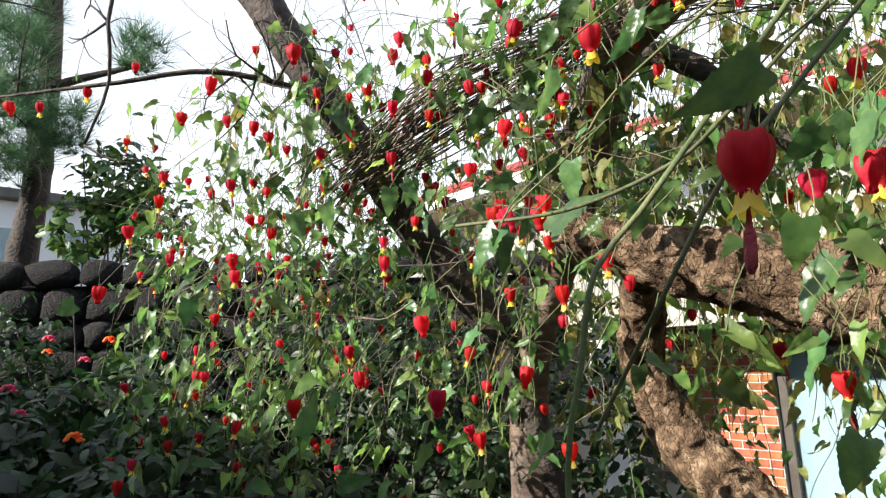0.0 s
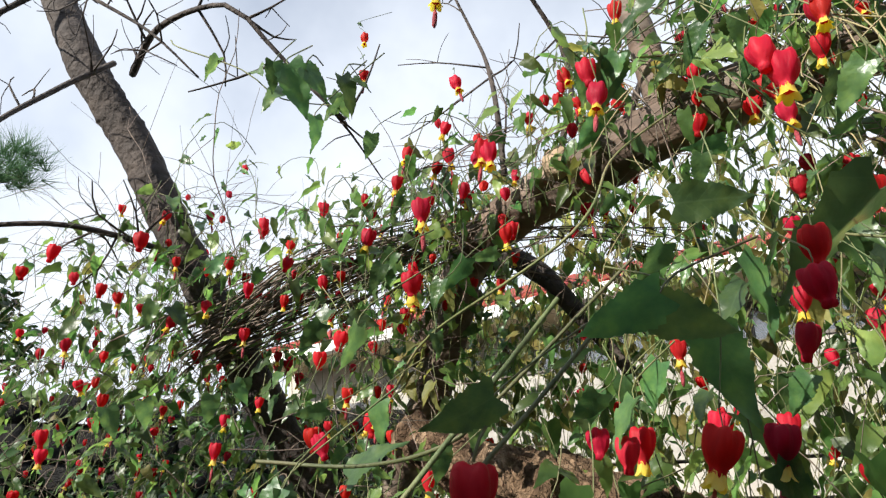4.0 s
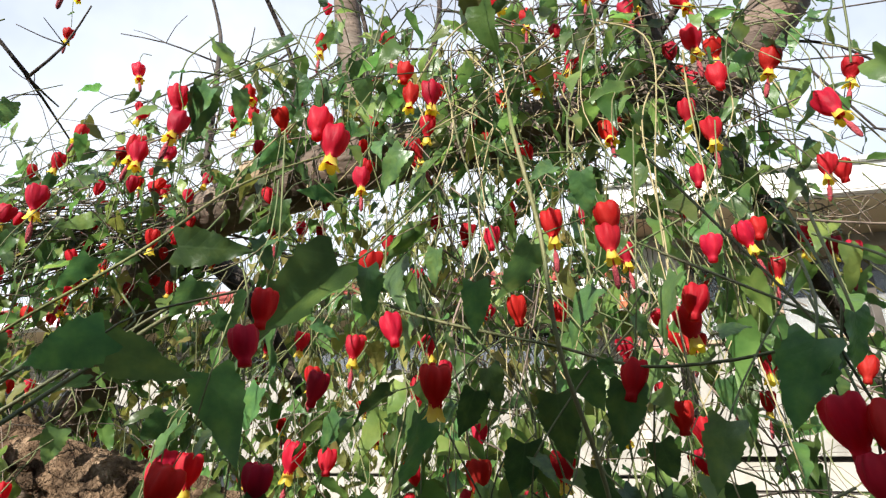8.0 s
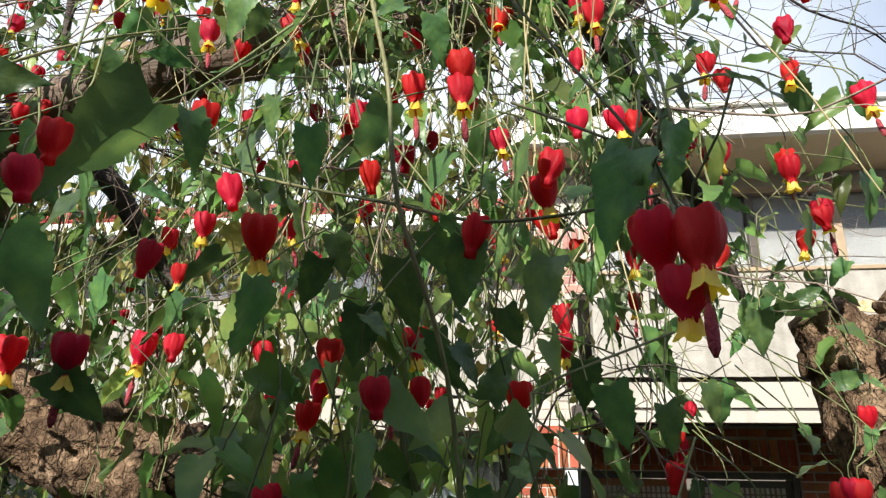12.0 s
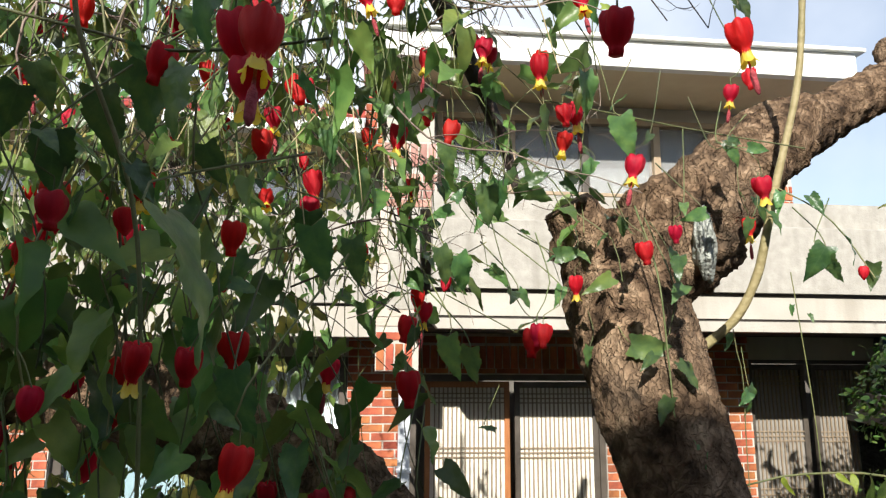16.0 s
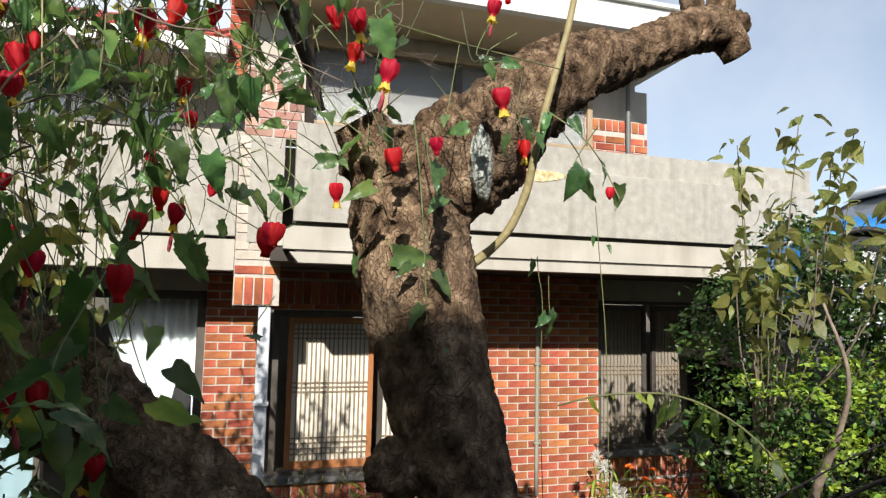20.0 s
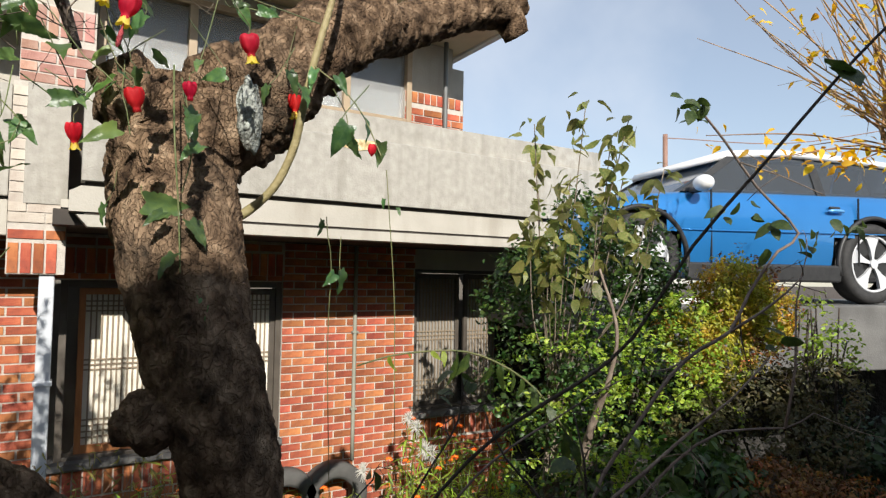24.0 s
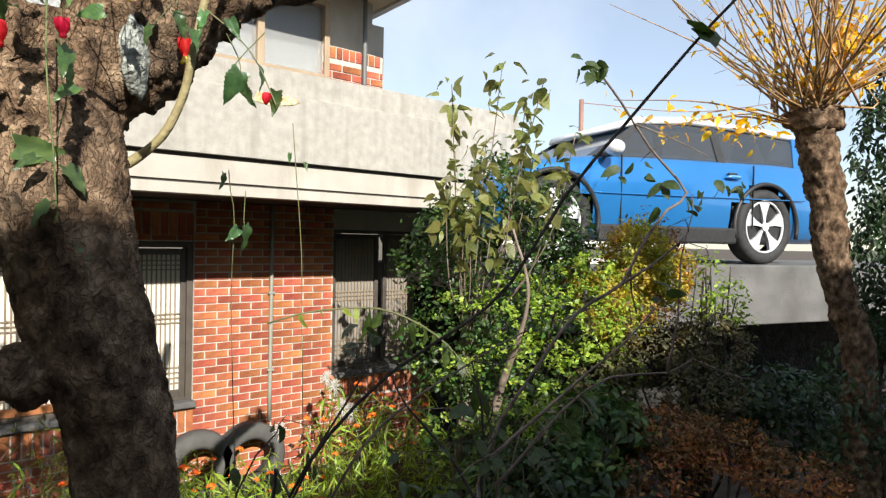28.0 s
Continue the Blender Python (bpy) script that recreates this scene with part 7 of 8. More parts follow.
# older, yellowing growth behind
for k in range(370):
    vine_c.strand(rv, (rv.uniform(-1.7, 0.15), rv.uniform(2.05, 3.0), rv.uniform(2.2, 3.55)), rv.uniform(0.3, 0.7), (rv.gauss(0, 0.4), -0.1), leaf=0.054, gap=0.068, bloom=0.0, dry=0.6, out=any_side(rv))
for k in range(85):
    vine_c.strand(rv, (rv.uniform(-0.75, 0.25), rv.uniform(2.0, 2.6), rv.uniform(3.1, 3.75)), rv.uniform(0.25, 0.6), (rv.gauss(0, 0.4), -0.1), leaf=0.052, gap=0.064, bloom=0.0, dry=0.4, out=any_side(rv))
vine_c.finish()

# the part of the vine that covers the leaning tree and hangs before the stone wall
rv = random.Random(22)
vine_b = Vine("flowering_vine", "climbing vine with many small red lantern flowers over the leaning tree", (-1.5, 1.6, 2.0))
bundle_line = resample([(-1.32, 1.50, 2.78), (-1.0, 1.62, 2.90), (-0.70, 1.72, 3.0)], 0.02)
for k in range(42):
    p = rv.choice(bundle_line)
    vine_b.strand(rv, p + Vector((rv.gauss(0, 0.06), rv.gauss(-0.06, 0.07), rv.gauss(0.03, 0.06))), rv.uniform(0.12, 0.4), (rv.gauss(0, 0.4), -0.3 + rv.gauss(0, 0.4)), leaf=0.05, gap=0.06, bloom=0.16, rise=rv.uniform(0.6, 3.2), fscale=0.9, out=any_side(rv))
for k in range(78):
    p = rv.choice(lean_line)
    vine_b.strand(rv, p + Vector((rv.gauss(0, 0.2), rv.gauss(0.08, 0.12), rv.gauss(-0.02, 0.12))), rv.uniform(0.2, 0.6), (rv.gauss(-0.2, 0.5), -0.2 + rv.gauss(0, 0.4)), leaf=0.056, gap=0.068, bloom=0.12, rise=rv.uniform(0, 1.4), near=k < 40, fscale=0.9)
for k in range(82):
    vine_b.strand(rv, (rv.uniform(-2.3, -1.3), rv.uniform(1.25, 1.95), rv.uniform(2.2, 2.95)), rv.uniform(0.25, 0.6), (rv.gauss(0, 0.4), -0.3), leaf=0.056, gap=0.072, bloom=0.17, rise=rv.uniform(0, 0.8), fscale=0.9, out=any_side(rv))
for k in range(9):
    vine_b.strand(rv, (rv.uniform(-1.1, -0.85), rv.uniform(1.5, 1.85), rv.uniform(2.15, 2.7)), rv.uniform(0.25, 0.6), (rv.gauss(0, 0.4), -0.3), leaf=0.056, gap=0.068, bloom=0.10, rise=rv.uniform(0, 0.6), fscale=0.9, out=any_side(rv))
for k in range(120):
    vine_b.strand(rv, (rv.uniform(-2.5, -1.3), rv.uniform(1.25, 2.1), rv.uniform(2.55, 3.1)), rv.uniform(0.2, 0.55), (rv.gauss(0, 0.5), rv.gauss(0, 0.4)), leaf=0.05, gap=0.062, bloom=0.12, rise=rv.uniform(0.3, 3.0), fscale=0.85, out=any_side(rv), dry=0.05)
for k in range(90):
    vine_b.twig(rv, (rv.uniform(-2.5, -1.1), rv.uniform(1.3, 2.1), rv.uniform(2.5, 3.2)), rv.uniform(0.3, 0.7), rv.uniform(0.2, 2.5), rv.uniform(0.0008, 0.0015))
for k in range(34):
    vine_b.strand(rv, (rv.uniform(-1.9, -1.25), rv.uniform(1.35, 1.75), rv.uniform(1.95, 2.4)), rv.uniform(0.2, 0.5), (rv.gauss(0, 0.4), -0.3), leaf=0.058, gap=0.07, bloom=0.05, rise=rv.uniform(0, 0.6), fscale=0.9)
for k in range(60):
    vine_b.twig(rv, (rv.uniform(-2.2, -0.7), rv.uniform(1.3, 1.8), rv.uniform(2.1, 3.0)), rv.uniform(0.2, 0.6), rv.uniform(-0.5, 1.0), rv.uniform(0.001, 0.002))
# a sprig against the sky
vine_b.stem([(-0.95, 1.1, 3.25), (-0.80, 1.05, 3.12), (-0.66, 1.09, 3.03), (-0.60, 1.13, 2.97), (-0.52, 1.18, 2.95)], 0.0016, 0.001, 5, 0.03)
for q in ((-0.63, 1.10, 3.02), (-0.60, 1.13, 2.99), (-0.57, 1.15, 2.97), (-0.53, 1.17, 2.97), (-0.70, 1.07, 3.06), (-0.52, 1.18, 2.95)):
    vine_b.leaf(rv, Vector(q), rv.uniform(0.04, 0.06), near=True)
vine_b.finish()

# thin growth on the pollard
climber = Vine("climbing_vine", "slender vine with a few lantern flowers climbing the pollarded tree", (0.98, 1.6, 2.3))
ARC = [(0.93, 1.66, 2.295), (0.955, 1.652, 2.312), (0.992, 1.625, 2.352), (1.014, 1.60, 2.41), (1.022, 1.578, 2.475), (1.034, 1.56, 2.555), (1.064, 1.534, 2.707), (1.08, 1.52, 2.9)]
for pts, w in (([(0.84, 1.62, 2.52), (0.832, 1.537, 2.407), (0.841, 1.537, 2.295), (0.846, 1.537, 2.202)], 0.0014),
               ([(0.85, 1.61, 2.5), (0.855, 1.537, 2.388), (0.844, 1.537, 2.323)], 0.0012),
               ([(1.03, 1.56, 2.54), (1.07, 1.53, 2.50), (1.10, 1.52, 2.46), (1.12, 1.5, 2.40)], 0.0012),
               ([(0.72, 1.7, 2.72), (0.80, 1.6, 2.66), (0.87, 1.5, 2.60), (1.0, 1.45, 2.56)], 0.0012),
               ([(1.26, 2.09, 2.36), (1.265, 2.09, 2.31), (1.275, 2.09, 2.24), (1.272, 2.09, 2.0), (1.30, 2.1, 1.4)], 0.0013),
               ([(1.44, 2.13, 2.50), (1.45, 2.13, 2.39), (1.475, 2.14, 2.16), (1.482, 2.14, 1.9), (1.5, 2.14, 1.3)], 0.0013)):
    climber.stem(pts, w, w * 0.75, 8, 0.02)
for p, s in (((1.01, 1.55, 2.50), 0.05), ((1.03, 1.55, 2.53), 0.045), ((1.06, 1.53, 2.52), 0.045), ((1.10, 1.52, 2.46), 0.05), ((1.12, 1.50, 2.42), 0.048), ((0.99, 1.55, 2.52), 0.05), ((0.80, 1.62, 2.50), 0.05),
             ((0.855, 1.518, 2.426), 0.05), ((0.864, 1.527, 2.388), 0.055), ((0.855, 1.537, 2.286), 0.055), ((0.822, 1.537, 2.295), 0.045), ((0.874, 1.537, 2.193), 0.05), ((0.836, 1.527, 2.240), 0.05), ((0.96, 1.56, 2.61), 0.04),
             ((1.28, 2.08, 2.22), 0.06), ((1.245, 2.08, 2.35), 0.05), ((1.43, 2.12, 2.42), 0.035), ((1.47, 2.12, 2.40), 0.035), ((0.92, 1.58, 2.16), 0.06)):
    climber.leaf(rv, Vector(p), s * 0.8, near=True, spread=0.45)
climber.flower(rv, (1.105, 1.50, 2.415), 0.7, bud=True)
bm = bmesh.new()
tube(bm, ARC, [0.0075, 0.006, 0.005, 0.0045], step=0.015, seg=10, rough=0.12, freq=40)
part("arched_stem", bm, M_CANE, climber.ob, "tan and green arched stem", smooth=True)
climber.finish()

# ---------- shrubs and garden plants ----------
BUSH_SHAPES = [leaf_shape("round", 0.25, 0.2, 11), leaf_shape("round", 0.1, 0.4, 12), leaf_shape("long", 0.3, 0.3, 13)]
TINY_SHAPES = [leaf_shape("tiny", 0.3, 0.3, 24), leaf_shape("tiny", 0.1, 0.5, 25)]
LONG_SHAPES = [leaf_shape("long", 0.3, 0.4, 14), leaf_shape("long", 0.15, 0.6, 15)]
STRAP_SHAPES = [leaf_shape("strap", 0.3, 0.5, 16), leaf_shape("strap", 0.2, 0.9, 17)]


def cloud(r, blobs, n, size, spread=0.7, hang=0.2, hollow=0.55, gaps=-0.26):
    """Leaf poses over the skins of uneven ellipsoids: blobs of (centre, radii, weight)."""
    out = []
    tot = sum(b[2] for b in blobs)
    for c, rad, w in blobs:
        c = Vector(c)
        for k in range(int(n * w / tot)):
            d = Vector((r.gauss(0, 1), r.gauss(0, 1), r.gauss(0, 1))).normalized()
            s = r.uniform(hollow, 1.0) * (0.72 + 0.5 * noise.noise(d * 2.3 + c))
            p = c + Vector((d.x * rad[0], d.y * rad[1], d.z * rad[2])) * (s + 0.2)
            if noise.noise(p * 4.2) > gaps:
                out.append(leaf_pose(r, p, size * r.uniform(0.6, 1.3), d, hang, spread))
    return out


def rosettes(r, blobs, n, size):
    """Sprays of seven young leaves each, standing out of the skins of the blobs."""
    out = []
    for c, rad, w in blobs:
        for k in range(int(n * w / sum(b[2] for b in blobs) / 7)):
            d = Vector((r.gauss(0, 1), r.gauss(-0.5, 1), r.gauss(0.3, 1))).normalized()
            s = 1.05 * (0.72 + 0.5 * noise.noise(d * 2.3 + Vector(c))) + 0.2
            p = Vector(c) + Vector((d.x * rad[0], d.y * rad[1], d.z * rad[2])) * s
            for j in range(7 if noise.noise(p * 4.5 + Vector((9, 0, 0))) > -0.02 else 0):
                q = Vector((r.gauss(0, 1), r.gauss(0, 1), r.gauss(0, 1))).normalized()
                out.append(leaf_pose(r, p + (d * 0.02 + q * 0.02), size * r.uniform(0.6, 1.2), (d + q).normalized(), -0.2, 0.6))
    return out


def bush(name, label, at, blobs, n, size, mat, shapes=BUSH_SHAPES, seed=0, stems=8, hang=0.2, extra=None, category="shrub"):
    r = random.Random(seed)
    t = thing(name, label, category, at)
    joined("foliage", shapes, cloud(r, blobs, n, size, hang=hang), mat, t, "small leaves")
    if extra:
        for nm, m2, sh, n2, s2, lb in extra:
            joined(nm, sh, rosettes(r, blobs, n2, s2), m2, t, lb)
    for k in range(stems):
        c, rad, w = r.choice(blobs)
        tip = Vector(c) + Vector((r.gauss(0, 0.5) * rad[0], r.gauss(0, 0.5) * rad[1], r.uniform(-0.2, 0.6) * rad[2]))
        b0 = Vector((at[0] + r.gauss(0, 0.06), at[1] + r.gauss(0, 0.06), at[2] - 0.1))
        bm = bmesh.new()
        tube(bm, [b0, b0.lerp(tip, 0.5) + Vector((r.gauss(0, 0.06), r.gauss(0, 0.06), 0)), tip], [0.016, 0.010, 0.004], step=0.08, seg=7, rough=0.1)
        part("stem", bm, M_BARK_D, t, smooth=True)
    return t


bush("evergreen_shrub", "glossy green evergreen shrub with pale yellow-green young shoots", (3.6, 3.7, 0.3),
     [((3.35, 3.9, 2.15), (0.32, 0.35, 0.42), 0.9), ((3.65, 3.75, 2.15), (0.5, 0.4, 0.45), 1.2), ((3.38, 3.75, 1.55), (0.42, 0.42, 0.5), 1.1), ((3.8, 3.5, 1.5), (0.6, 0.45, 0.5), 1.4), ((3.45, 3.6, 0.95), (0.42, 0.45, 0.45), 0.9), ((3.9, 3.4, 0.9), (0.6, 0.5, 0.45), 1.1), ((4.15, 3.5, 1.95), (0.35, 0.35, 0.35), 0.6), ((4.05, 3.55, 2.35), (0.28, 0.28, 0.36), 0.7), ((3.75, 3.75, 2.58), (0.32, 0.28, 0.34), 0.7), ((4.12, 3.45, 2.22), (0.2, 0.2, 0.34), 0.5)],
     15000, 0.040, M_BUSH, seed=31, stems=10)
low_blobs = [((3.40, 3.45, 1.55), (0.42, 0.40, 0.42), 1.0), ((3.8, 3.25, 1.45), (0.55, 0.40, 0.42), 1.3), ((3.45, 3.35, 1.0), (0.42, 0.40, 0.40), 0.9), ((3.95, 3.2, 1.75), (0.38, 0.32, 0.35), 0.8)]
young = [o for o in bpy.data.objects if o.name == "evergreen_shrub"][0]
joined("young_growth", BUSH_SHAPES, rosettes(random.Random(32), low_blobs, 9500, 0.033), M_BUSH_L, young, "pale yellow-green young leaves")
bush("golden_shrub", "rounded yellow-green shrub turning orange in front of the deck", (4.45, 3.25, 0.3),
     [((4.409, 3.112, 2.121), (0.27, 0.25, 0.30), 1.5), ((4.530, 2.949, 1.993), (0.22, 0.2, 0.24), 0.8), ((4.174, 3.231, 1.890), (0.24, 0.25, 0.2), 0.8), ((4.252, 3.103, 1.727), (0.3, 0.25, 0.2), 0.7)], 15000, 0.027, M_BUSH_Y, shapes=TINY_SHAPES, seed=33, stems=8,
     extra=[("orange_growth", M_BUSH_R, TINY_SHAPES, 2600, 0.026, "orange leaf tips")])
bush("feathery_shrub", "dull olive feathery shrub in the shade below the deck", (4.5, 2.75, 0.4),
     [((4.268, 2.895, 1.531), (0.38, 0.3, 0.26), 1.0), ((4.551, 2.671, 1.574), (0.26, 0.3, 0.28), 1.0), ((4.335, 2.583, 1.330), (0.4, 0.3, 0.25), 1.0), ((3.988, 2.988, 1.331), (0.3, 0.3, 0.26), 0.8)], 9000, 0.030, M_BUSH_O, shapes=TINY_SHAPES, seed=34, stems=10)
bush("thin_shrub", "sparse grey-green shrub against the deck edge", (4.9, 2.95, 0.4),
     [((4.600, 2.765, 1.965), (0.2, 0.2, 0.25), 1.0), ((4.760, 2.635, 1.821), (0.2, 0.2, 0.2), 0.7)], 650, 0.035, M_BUSH_L, seed=36, stems=14)
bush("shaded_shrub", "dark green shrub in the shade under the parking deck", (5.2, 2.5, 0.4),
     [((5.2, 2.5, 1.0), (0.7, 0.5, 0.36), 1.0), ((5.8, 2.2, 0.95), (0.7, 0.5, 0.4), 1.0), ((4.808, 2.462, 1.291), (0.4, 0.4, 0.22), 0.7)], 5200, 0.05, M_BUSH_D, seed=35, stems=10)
bush("shaded_shrub", "leafy green shrub in the shade before the evergreen", (3.6, 2.9, 0.4),
     [((3.525, 2.716, 1.195), (0.28, 0.3, 0.24), 1.0), ((3.328, 2.743, 1.043), (0.3, 0.3, 0.2), 1.0), ((3.142, 3.017, 0.909), (0.35, 0.3, 0.18), 0.8)], 4600, 0.055, M_BUSH, shapes=LONG_SHAPES + BUSH_SHAPES, seed=38, stems=10)
bush("rusty_shrub", "low rusty orange shrub in shade", (3.7, 2.3, 0.45),
     [((3.747, 2.411, 1.202), (0.28, 0.3, 0.15), 1.2), ((3.882, 2.175, 1.180), (0.3, 0.3, 0.14), 0.8), ((3.920, 1.888, 1.114), (0.3, 0.3, 0.12), 0.6), ((3.566, 2.424, 1.028), (0.35, 0.3, 0.15), 0.6)], 7000, 0.026, M_BUSH_R, shapes=TINY_SHAPES, seed=37, stems=10)
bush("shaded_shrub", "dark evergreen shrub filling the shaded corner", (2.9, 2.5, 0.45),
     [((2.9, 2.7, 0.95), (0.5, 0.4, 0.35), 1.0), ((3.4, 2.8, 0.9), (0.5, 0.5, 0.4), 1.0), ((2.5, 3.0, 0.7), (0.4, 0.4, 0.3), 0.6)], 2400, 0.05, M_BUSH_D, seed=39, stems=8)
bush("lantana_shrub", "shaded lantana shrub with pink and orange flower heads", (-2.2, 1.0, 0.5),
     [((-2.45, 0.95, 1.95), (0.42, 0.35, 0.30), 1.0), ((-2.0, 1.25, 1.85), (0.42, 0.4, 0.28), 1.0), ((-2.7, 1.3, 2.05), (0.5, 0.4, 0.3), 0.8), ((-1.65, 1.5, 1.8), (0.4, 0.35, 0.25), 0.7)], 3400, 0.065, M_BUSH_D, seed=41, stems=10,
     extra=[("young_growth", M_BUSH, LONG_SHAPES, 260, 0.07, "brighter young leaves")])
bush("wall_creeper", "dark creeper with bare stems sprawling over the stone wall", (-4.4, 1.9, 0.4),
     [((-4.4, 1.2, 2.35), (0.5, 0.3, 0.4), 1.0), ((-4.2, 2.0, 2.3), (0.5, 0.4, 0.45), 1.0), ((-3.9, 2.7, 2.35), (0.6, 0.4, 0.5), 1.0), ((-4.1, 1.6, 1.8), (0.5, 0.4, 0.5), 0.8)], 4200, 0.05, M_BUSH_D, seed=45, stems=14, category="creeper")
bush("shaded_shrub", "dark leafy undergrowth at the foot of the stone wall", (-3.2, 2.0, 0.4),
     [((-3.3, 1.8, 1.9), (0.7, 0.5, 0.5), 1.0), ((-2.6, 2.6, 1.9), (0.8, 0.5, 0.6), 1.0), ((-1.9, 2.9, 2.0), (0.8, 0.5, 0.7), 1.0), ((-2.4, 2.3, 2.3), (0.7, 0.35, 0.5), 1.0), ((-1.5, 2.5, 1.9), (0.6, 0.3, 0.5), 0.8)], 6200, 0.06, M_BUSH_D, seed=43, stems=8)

bush("glossy_shrub", "small glossy dark shrub before the curtained window", (-0.42, 3.75, 0.2),
     [((-0.46, 3.74, 1.42), (0.24, 0.22, 0.32), 1.0), ((-0.36, 3.80, 0.95), (0.3, 0.25, 0.35), 1.0)], 1300, 0.075, M_BUSH_D, shapes=LONG_SHAPES, seed=47, stems=7)
leaning_log = thing("dead_stem", "pale brown bare stem leaning in the evergreen shrub", "stem", (3.3, 3.0, 0.4))
limb("stem", [(3.38, 3.45, 0.35), (3.36, 3.35, 1.2), (3.31, 3.12, 1.66), (3.31, 3.06, 1.95), (3.27, 3.15, 2.28)], [0.03, 0.022, 0.024, 0.011, 0.007], M_TWIG, leaning_log, seg=12, step=0.03, rough=0.25, seed=21)

# lantana heads
head_bm = bmesh.new()
hr = random.Random(6)
for k in range(26):
    d = Vector((hr.gauss(0, 1), hr.gauss(0, 1), abs(hr.gauss(0, 1)))).normalized()
    bmesh.ops.create_icosphere(head_bm, subdivisions=1, radius=0.0055, matrix=Matrix.Translation(d * 0.016) @ Matrix.Diagonal((1, 1, 0.7, 1)))
head_pink = mesh_of(head_bm.copy(), "flower_head", M_PINK, True)
head_orange = mesh_of(head_bm, "flower_head", M_ORANGE, True)
lantana = [o for o in bpy.data.objects if o.name == "lantana_shrub"][0]
for p, m, s in (((-2.40, 0.93, 2.235), head_pink, 1.2), ((-2.36, 0.96, 2.16), head_pink, 1.0), ((-1.98, 1.03, 2.10), head_orange, 1.3), ((-2.62, 1.07, 2.40), head_pink, 1.1), ((-2.5, 1.16, 2.32), head_pink, 1.0), ((-2.35, 1.2, 2.38), head_orange, 1.1), ((-2.8, 1.1, 2.36), head_orange, 1.0)):
    o = part("flower_head", m, None, lantana)
    o.location = Vector(p) - base_of(lantana)
    o.scale = (s, s, s)

# tall shrub with large olive leaves
tall = thing("tall_shrub", "tall slender shrub with large olive and bronze leaves", "shrub", (3.45, 3.25, 0.4))
tr_ = random.Random(44)
big_leaf = [leaf_mesh("leaf", s, M_SHRUB) for s in LONG_SHAPES + [leaf_shape("round", 0.2, 0.4, 18)]]
for k, (tx, ty, tz) in enumerate(((3.01, 3.41, 3.11), (3.24, 3.23, 3.24), (3.42, 3.08, 3.12), (3.17, 3.28, 2.80), (3.40, 3.10, 2.79), (2.99, 3.42, 2.55), (3.09, 3.33, 2.50), (3.30, 3.20, 2.55), (3.52, 3.02, 2.62), (3.60, 2.98, 2.85), (3.02, 3.38, 2.72), (3.13, 3.30, 2.62), (3.22, 3.25, 2.42), (3.08, 3.36, 2.38), (3.34, 3.14, 2.98))):
    b0 = Vector((3.42 + tr_.gauss(0, 0.06), 3.72, 0.35))
    tip = Vector((tx, ty, tz))
    pts = [b0, Vector((3.40 + (tx - 3.28) * 0.3, 3.62, 1.5)), b0.lerp(tip, 0.75) + Vector((tr_.gauss(0, 0.04), 0, 0)), tip]
    bm = bmesh.new()
    tube(bm, pts, [0.011, 0.007, 0.004, 0.0025], step=0.08, seg=8, rough=0.1)
    part("stem", bm, M_TWIG, tall, smooth=True)
    line = resample(pts, 0.05)
    for i in range(17):
        q = line[len(line) - 1 - int(i * 0.42)] + Vector((tr_.gauss(0, 0.045), tr_.gauss(0, 0.045), tr_.gauss(0, 0.025)))
        o = part("leaf", tr_.choice(big_leaf), None, tall)
        a = tr_.uniform(0, 6.3)
        d = Vector((math.cos(a), math.sin(a), tr_.uniform(-0.5, 0.7)))
        o.matrix_basis = Matrix.Translation(-base_of(tall)) @ leaf_pose(tr_, q, tr_.uniform(0.065, 0.125), d, hang=0.0 if i < 6 else 0.35, spread=0.5)

# golden pollard by the deck
gold = thing("golden_tree", "pollarded tree with bare shoots and golden autumn leaves", "tree", (4.2, 1.75, 0.4))
limb("trunk", [(4.42, 1.75, 0.3), (4.285, 1.732, 1.617), (4.199, 1.780, 1.926), (4.127, 1.816, 2.203), (4.087, 1.825, 2.450), (4.051, 1.844, 2.627), (4.013, 1.864, 2.789)], [0.12, 0.10, 0.085, 0.075, 0.073, 0.078, 0.09], M_BARK, gold, seg=48, step=0.014, rough=0.18, seed=15, plates=0.08)
knob(gold, (4.01, 1.86, 2.82), 0.12, M_BARK, 17, (1.1, 1, 0.7))
gr = random.Random(50)
gold_leaves = []
bm = bmesh.new()
for k in range(88):
    b0 = Vector((4.01 + gr.gauss(0, 0.07), 1.86 + gr.gauss(0, 0.07), 2.86))
    d = Vector((gr.gauss(-0.05, 0.55), gr.gauss(0.0, 0.55), gr.uniform(0.5, 1.2))).normalized()
    ln = gr.uniform(0.4, 1.7)
    tip = b0 + d * ln + Vector((0, 0, 0.1 * ln))
    mid = b0.lerp(tip, 0.5) + Vector((gr.gauss(0, 0.07), gr.gauss(0, 0.07), gr.gauss(-0.02, 0.05)))
    tube(bm, [b0, mid, tip], [0.006, 0.0018], step=0.1, seg=6)
    for s_ in range(2):
        w_ = Vector((gr.gauss(0, 1), gr.gauss(0, 1), gr.gauss(0.5, 0.6))).normalized() * gr.uniform(0.06, 0.2)
        tube(bm, [mid, mid + w_ * 0.5, mid + w_], [0.0018, 0.001], step=0.1, seg=3)
    for i in range(gr.randrange(0, 9)):
        u = gr.uniform(0.1, 1.0)
        gold_leaves.append(leaf_pose(gr, b0.lerp(tip, u) + Vector((gr.gauss(0, 0.02), gr.gauss(0, 0.02), 0)), gr.uniform(0.03, 0.06), hang=0.4))
